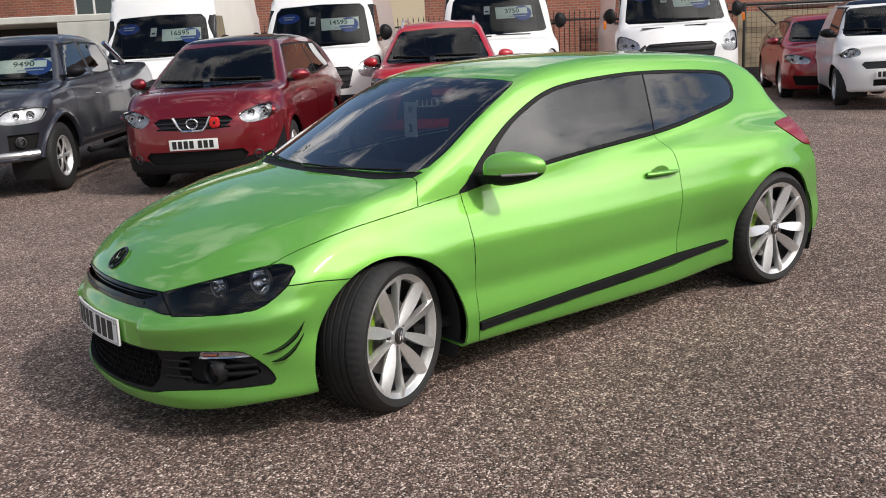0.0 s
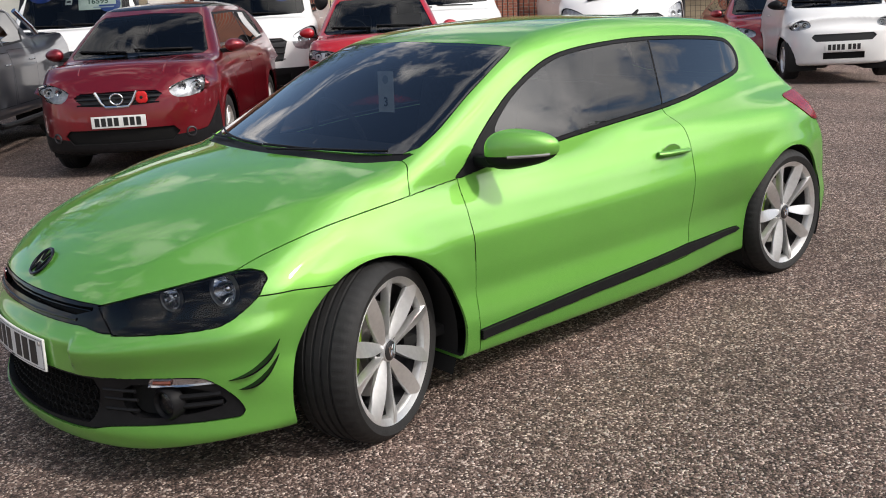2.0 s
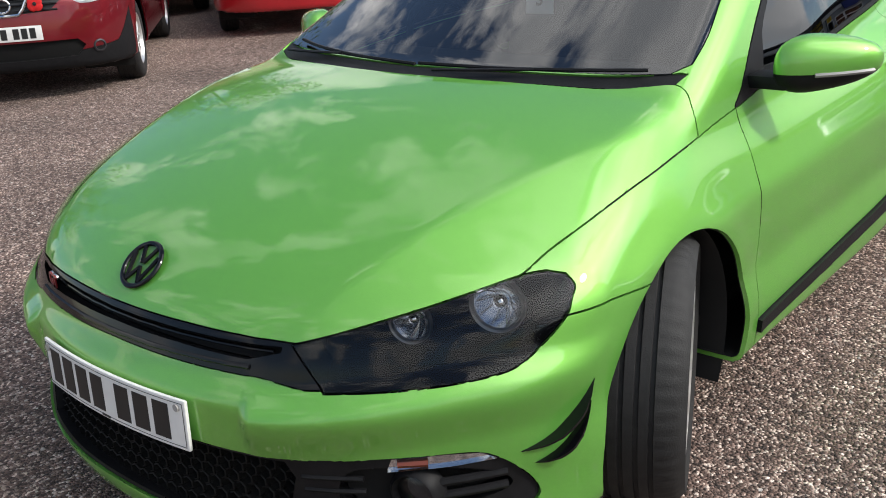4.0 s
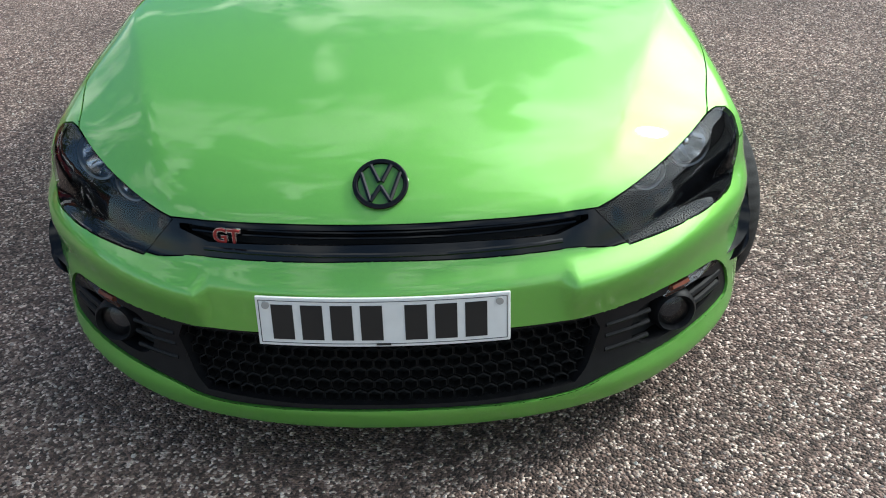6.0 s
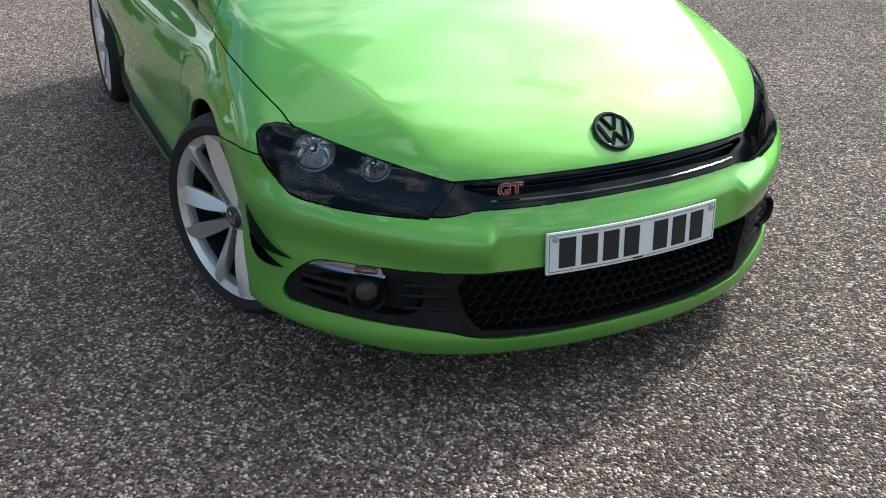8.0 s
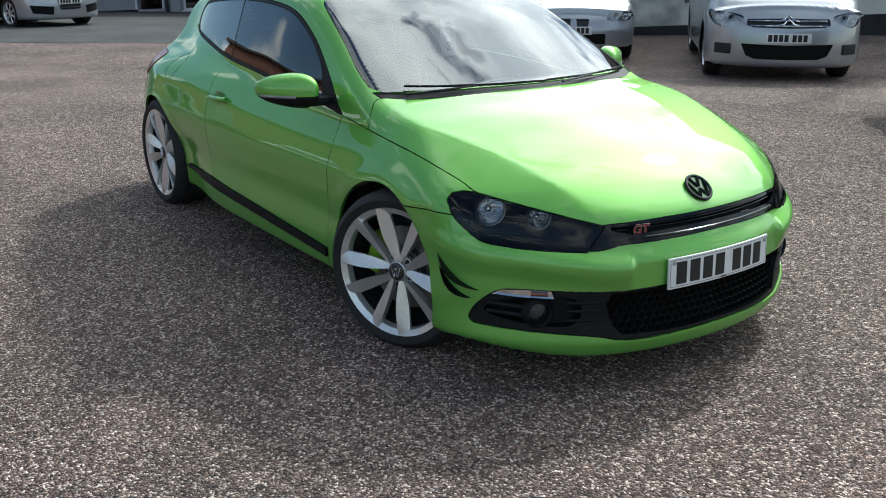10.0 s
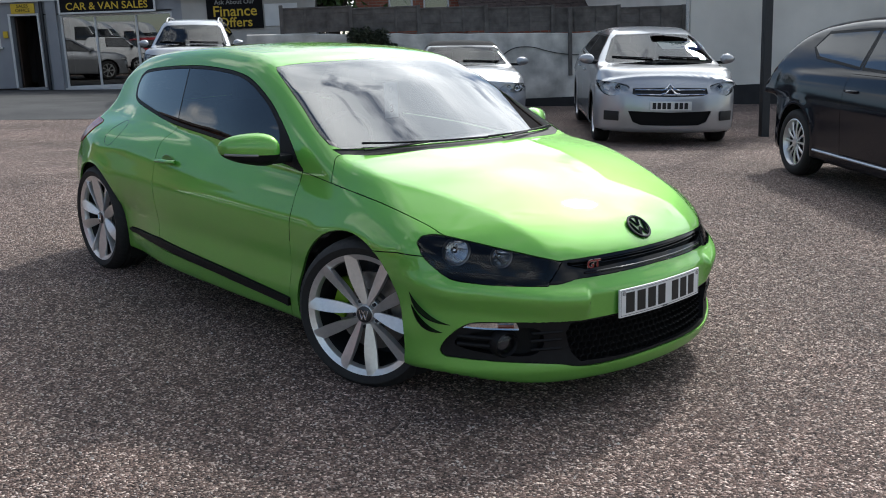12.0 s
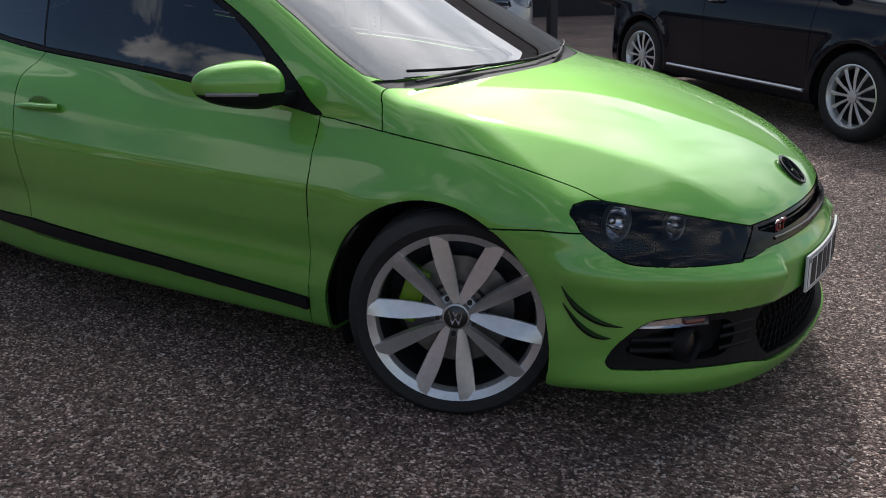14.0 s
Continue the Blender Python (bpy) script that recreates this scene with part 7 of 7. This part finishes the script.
block("wall_foot", gable, BAND, 5.765, 24, -0.012, -0.001, -0.6, 0.28, 0.003, "black painted foot")
# hipped tiled roof
bm = bmesh.new()
eaves = [[bm.verts.new((x, y, z)) for x, y in ((5.45, -0.3), (24.3, -0.3), (24.3, 9.3), (5.45, 9.3))] for z in (6.21, 6.33)]
ridge = [bm.verts.new((9.9, 4.5, 10.8)), bm.verts.new((19.9, 4.5, 10.8))]
bm.faces.new(eaves[0][::-1])
for k in range(4):
    bm.faces.new((eaves[0][k], eaves[0][(k + 1) % 4], eaves[1][(k + 1) % 4], eaves[1][k]))
bm.faces.new((eaves[1][0], eaves[1][1], ridge[1], ridge[0]))
bm.faces.new((eaves[1][1], eaves[1][2], ridge[1]))
bm.faces.new((eaves[1][2], eaves[1][3], ridge[0], ridge[1]))
bm.faces.new((eaves[1][3], eaves[1][0], ridge[0]))
part("roof", bm, TILE, gable, "dark tiled hipped roof", False)
part("rain_pipe", tube([(5.70, -0.05, 6.1), (5.70, -0.05, 1.35)], 0.035, 8), plain("pipe_white", (0.5, 0.5, 0.49), 0.5, vary=0.2), gable)
# cable along the wall
tagged(part("cable", tube(smooth_line([(2.1, -0.03, 1.0), (2.35, -0.03, 1.15), (2.7, -0.03, 1.16), (3.1, -0.03, 1.05), (3.6, -0.03, 0.98), (4.2, -0.03, 1.0)], 6), 0.009, 6), INK, None, "", True, WALLM), "thin black cable hanging on the wall", "cable")
# steel post in the yard
gz = ground_z(-4.02, 9.38)
bm = bmesh.new()
box(bm, (0, 0, 2.2), (0.115, 0.115, 4.4), 0.008)
tagged(part("steel_post", bm, DARK_TRIM, None, "", False, FACING_ROW @ pose(-4.02, 9.38, gz - 0.02, 0, 0, 53)), "dark square steel post standing in the gravel", "post")

# houses behind the fence
house = thing("brick_house", "brick house with a dark tiled roof and white windows", "house", FACING_ROW @ pose(0.8 * -24, -0.6 * -24, 0, 0, 0, 53.13))
hw1, hw2, hw3 = (0.35, 1.05, 2.05, 3.2), (1.35, 2.1, 2.05, 3.2), (7.2, 8.3, 2.2, 3.3)
pierced_wall("wall", house, BRICK, -0.6, 16, -0.5, 5.2, 0.3, [hw1, hw2, hw3], "red brick wall")
for hwn in (hw1, hw2, hw3):
    window(house, *hwn, depth=0.08)
block("rear_wall", house, BRICK, -0.6, 16, 6.0, 6.3, -0.5, 5.2, 0.003)
block("side_wall", house, BRICK, -0.6, -0.3, 0.3, 6.0, -0.5, 5.2, 0.003)
block("roof", house, TILE, -1.0, 16.4, -0.4, 6.7, 5.21, 5.4, 0.01)
leanto = new("lean_to_roof")
leanto.parent = house
for r in range(9):
    y, z = -1.9 + r * 0.21, 1.92 + r * 0.105
    bm = bmesh.new()
    for k in range(22):
        x = 2.35 + k * 0.205
        box(bm, (x, y, z + 0.012 * (k % 2)), (0.20, 0.27, 0.022), 0.0, Matrix.Rotation(radians(24), 4, "X"))
    part("tile_course", bm, TILE, leanto, "", False)
block("lean_to_wall", house, BRICK, 2.4, 6.7, -1.85, -1.6, -0.5, 1.84, 0.003)


# ---------------------------------------------------------------- behind the row of vans
BACK = -17.3
BM = ROW @ pose(0.6 * BACK, 0.8 * BACK, 0, 0, 0, 143.13)


def railing(x0, x1, base, top, name, label):
    r = thing(name, label, "railing", BM)
    bar = bmesh.new()
    rod(bar, (0, 0, base), (0, 0, top - 0.10), 0.010, 6)
    rod(bar, (0, 0, top - 0.10), (0, 0, top), 0.016, 6, 0.001)
    first = part("bar", bar, IRON, r, "", False, Matrix.Translation((x0, 0, 0)))
    for i in range(1, int((x1 - x0) / 0.115)):
        ob = new("bar", first.data)
        ob.parent = r
        ob.matrix_basis = Matrix.Translation((x0 + i * 0.115, 0, 0))
    for z in (base + 0.15, top - 0.22):
        block("rail", r, IRON, x0 - 0.05, x1, -0.02, 0.02, z - 0.02, z + 0.02, 0.003)
    return r


railing(-7.0, 6.85, 0.45, 2.42, "iron_railing", "black iron railings with pointed tops behind the vans")
pier = tagged(part("brick_pier", box(bmesh.new(), (3.62, 0.5, 1.2), (0.42, 0.42, 1.7), 0.01), BRICK, None, "", False, BM), "low red brick pier behind the railings", "pier")
hoard = thing("mesh_fence", "wire mesh fence with a black top rail and pale boards behind", "fence", BM)
part("top_rail", tube([(6.9, 0, 2.36), (13.5, 0, 2.36)], 0.035, 8), IRON, hoard)
for x in (6.95, 9.6, 12.2):
    part("fence_post", tube([(x, 0, 0.5), (x, 0, 2.4)], 0.035, 8), IRON, hoard)
part("brace", tube([(7.25, -0.03, 2.30), (8.1, -0.03, 1.45)], 0.028, 8), IRON, hoard)
for i in range(56):
    if i == 0:
        wire_v = part("wire", tube([(0, 0, 0.6), (0, 0, 2.34)], 0.0035, 4), IRON, hoard, "", False, Matrix.Translation((7.0, 0, 0)))
    else:
        ob = new("wire", wire_v.data)
        ob.parent = hoard
        ob.matrix_basis = Matrix.Translation((7.0 + i * 0.11, 0, 0))
for i in range(16):
    if i == 0:
        wire_h = part("wire", tube([(7.0, 0.006, 0), (13.2, 0.006, 0)], 0.0035, 4), IRON, hoard, "", False, Matrix.Translation((0, 0, 0.65)))
    else:
        ob = new("wire", wire_h.data)
        ob.parent = hoard
        ob.matrix_basis = Matrix.Translation((0, 0, 0.65 + i * 0.11))
block("board", hoard, plain("tan_board", (0.33, 0.27, 0.18), 0.9, vary=0.15, scale=3), 6.9, 9.0, 0.35, 0.40, 0.95, 2.22)
block("board", hoard, plain("green_board", (0.34, 0.40, 0.33), 0.9, vary=0.12, scale=3), 9.05, 11.6, 0.35, 0.40, 0.95, 2.26)
block("board", hoard, plain("dark_base", (0.02, 0.02, 0.02), 0.9), 6.9, 11.6, 0.30, 0.34, 0.3, 1.0)
cont = thing("storage_container", "cream metal storage container with an open dark side", "container", BM)
CREAM = plain("cream_metal", (0.50, 0.50, 0.45), 0.6, vary=0.12, scale=2)
block("roof_panel", cont, CREAM, -11.5, -7.1, 0.4, 2.6, 2.66, 2.82, 0.02)
block("side_panel", cont, CREAM, -8.50, -7.1, 0.4, 0.5, 0.5, 2.655, 0.01)
# back panel near-black instead of cream: shade inside the open side, as colour
block("rear_panel", cont, plain("container_shade", (0.03, 0.03, 0.03), 0.9), -11.5, -8.5, 2.4, 2.5, 0.5, 2.655, 0.01)
block("end_panel", cont, CREAM, -11.6, -11.5, 0.4, 2.5, 0.5, 2.655, 0.01)
block("end_panel", cont, CREAM, -7.1, -7.0, 0.4, 2.5, 0.5, 2.655, 0.01)
far = thing("brick_terrace", "row of red brick houses beyond the yard fence", "building", ROW @ pose(0.6 * -25, 0.8 * -25, 0, 0, 0, 143.13))
fw = [(-15.2, -14.0, 3.2, 4.6), (-11.0, -9.8, 3.2, 4.6), (-4.5, -3.3, 3.4, 4.8), (8.4, 9.6, 3.4, 4.8), (13, 14.2, 3.4, 4.8)]
pierced_wall("wall", far, BRICK, -20, -1.9, -0.5, 6.0, 0.3, fw[:3], "red brick wall")
block("wall", far, plain("cream_house", (0.55, 0.47, 0.33), 0.9, vary=0.08), -1.89, -0.40, 0, 0.3, -0.5, 6.0, 0.003, "cream rendered wall")
pierced_wall("wall", far, BRICK, -0.39, 22, -0.5, 6.0, 0.3, fw[3:], "red brick wall")
for k in fw:
    window(far, *k, depth=0.1, bars=((k[0] + k[1]) / 2,))
block("rear_wall", far, BRICK, -20, 22, 7.0, 7.3, -0.5, 6.0, 0.003)
block("roof", far, TILE, -20.4, 22.4, -0.4, 7.6, 6.01, 6.3, 0.01)
block("tin_roof", far, plain("tin", (0.5, 0.5, 0.5), 0.5, vary=0.1), 9.6, 11.6, -2.2, -0.02, 2.52, 2.58, 0.01)


# ---------------------------------------------------------------- trees and ivy
LEAF = plain("leaf_green", (0.055, 0.10, 0.025), 0.6, vary=0.5, scale=9)
BARK = plain("bark", (0.08, 0.065, 0.05), 0.95, vary=0.3, scale=12, bump=0.6, bump_scale=30)


def leaf_cloud(centers, per, spread, size, rng):
    """Many small folded leaves round the given centres."""
    verts, faces = [], []
    for c, r in centers:
        for _ in range(per):
            d = rng.normal(size=3)
            d *= r * spread * rng.random() ** 0.4 / np.linalg.norm(d)
            p = np.array(c) + d
            a, b = rng.normal(size=3), rng.normal(size=3)
            a /= np.linalg.norm(a)
            b -= a * (a @ b)
            b /= np.linalg.norm(b)
            s = size * (0.6 + 0.8 * rng.random())
            k = len(verts)
            up = np.cross(a, b) * s * 0.25
            verts += [p - a * s, p + b * s * 0.55 + up, p + a * s, p - b * s * 0.55 + up]
            faces += [(k, k + 1, k + 2), (k, k + 2, k + 3)]
    return verts, faces


def tree(x, y, height, width, seed):
    rng = np.random.default_rng(seed)
    t = thing("tree", "broad leafy green tree beyond the fence", "tree", pose(x, y, ground_z(x, y) - 0.1))
    bm = bmesh.new()
    rod(bm, (0, 0, 0), (0.1, 0.05, height * 0.45), 0.28, 12, 0.17)
    part("trunk", bm, BARK, t)
    centers = []
    for i in range(16):
        a = 2.4 * i + rng.random()
        hgt = height * (0.42 + 0.5 * rng.random())
        r = width * (0.25 + 0.75 * rng.random()) * math.sin(math.pi * min(0.95, (hgt / height - 0.25)))
        tip = Vector((r * math.cos(a), r * math.sin(a), hgt))
        bm = bmesh.new()
        rod(bm, (0.05, 0.02, height * (0.25 + 0.15 * rng.random())), tip, 0.10, 7, 0.025)
        part("limb", bm, BARK, t)
        centers.append((tuple(tip), 0.9 + 0.8 * rng.random()))
        centers.append((tuple(tip * 0.8 + Vector((0, 0, 0.5))), 0.9))
    v, f = leaf_cloud(centers, 170, 1.1, 0.10, rng)
    tagged(arrays("crown", v, f, LEAF, t, "", False), kind="stuff")


tree(-14.0, -23.5, 11.5, 3.6, 3)
tree(-3.0, -27.5, 12.5, 4.2, 4)
tree(-21.0, 14.0, 6.2, 2.2, 6)
rng = np.random.default_rng(8)
v, f = leaf_cloud([((x, -0.10 + 0.05 * rng.random(), z), 0.20) for x, z in ((-0.62, 1.48), (-0.42, 1.50), (-0.45, 1.38), (-0.2, 1.42), (-0.05, 1.25), (-0.12, 1.46), (0.08, 1.18), (-0.32, 1.22), (-0.15, 1.05))], 420, 0.8, 0.028, rng)
tagged(arrays("ivy", v, f, plain("ivy_dark", (0.030, 0.038, 0.020), 0.8, vary=0.4, scale=20), None, "", False, WALLM), "dark dry ivy hanging over the wall", "ivy", kind="stuff")


# ---------------------------------------------------------------- loose stones on the gravel
def stones():
    rng = np.random.default_rng(5)
    m, nt, b = nodes_of("loose_stone")
    geo = nt.nodes.new("ShaderNodeNewGeometry")
    ramp = nt.nodes.new("ShaderNodeValToRGB")
    cr = ramp.color_ramp
    cr.elements[0].color = (0.075, 0.056, 0.050, 1)
    cr.elements[1].color = (0.62, 0.58, 0.53, 1)
    for pos, col in ((0.35, (0.15, 0.105, 0.09)), (0.65, (0.25, 0.18, 0.15)), (0.88, (0.34, 0.28, 0.25))):
        e = cr.elements.new(pos)
        e.color = (*col, 1)
    nt.links.new(geo.outputs["Random Per Island"], ramp.inputs["Fac"])
    nt.links.new(ramp.outputs["Color"], b.inputs["Base Color"])
    b.inputs["Roughness"].default_value = 0.8
    base_v = np.array([(1, 0, -0.1), (0.3, 0.95, -0.1), (-0.8, 0.6, -0.1), (-0.8, -0.6, -0.1), (0.3, -0.95, -0.1), (0.45, 0.3, 0.62), (-0.35, -0.1, 0.75)], float)
    base_f = np.array([(0, 1, 5), (1, 2, 6), (1, 6, 5), (2, 3, 6), (3, 4, 6), (4, 5, 6), (4, 0, 5)])
    n = 160000
    ang = rng.random(n) * 2 * math.pi
    rad = 1.0 + 4.6 * rng.random(n) ** 0.75
    px, py = -0.2 + rad * np.cos(ang) * 1.15, rad * np.sin(ang)
    size = 0.0022 + 0.0050 * rng.random(n) ** 2.4
    turn = rng.random(n) * 2 * math.pi
    pz = np.array([ground_z(x, y) for x, y in zip(px, py)])
    v = base_v[None] * (0.72 + 0.56 * rng.random((n, 7, 1))) * size[:, None, None]
    c, q = np.cos(turn)[:, None], np.sin(turn)[:, None]
    verts = np.stack([px[:, None] + v[..., 0] * c - v[..., 1] * q, py[:, None] + v[..., 0] * q + v[..., 1] * c, pz[:, None] + v[..., 2]], -1).reshape(-1, 3)
    faces = (base_f[None] + 7 * np.arange(n)[:, None, None]).reshape(-1, 3)
    verts, faces = verts.tolist(), faces.tolist()
    tagged(arrays("loose_stones", verts, faces, m, None, "", False), "small loose brown and pale stones on the gravel", "gravel", kind="stuff")


stones()
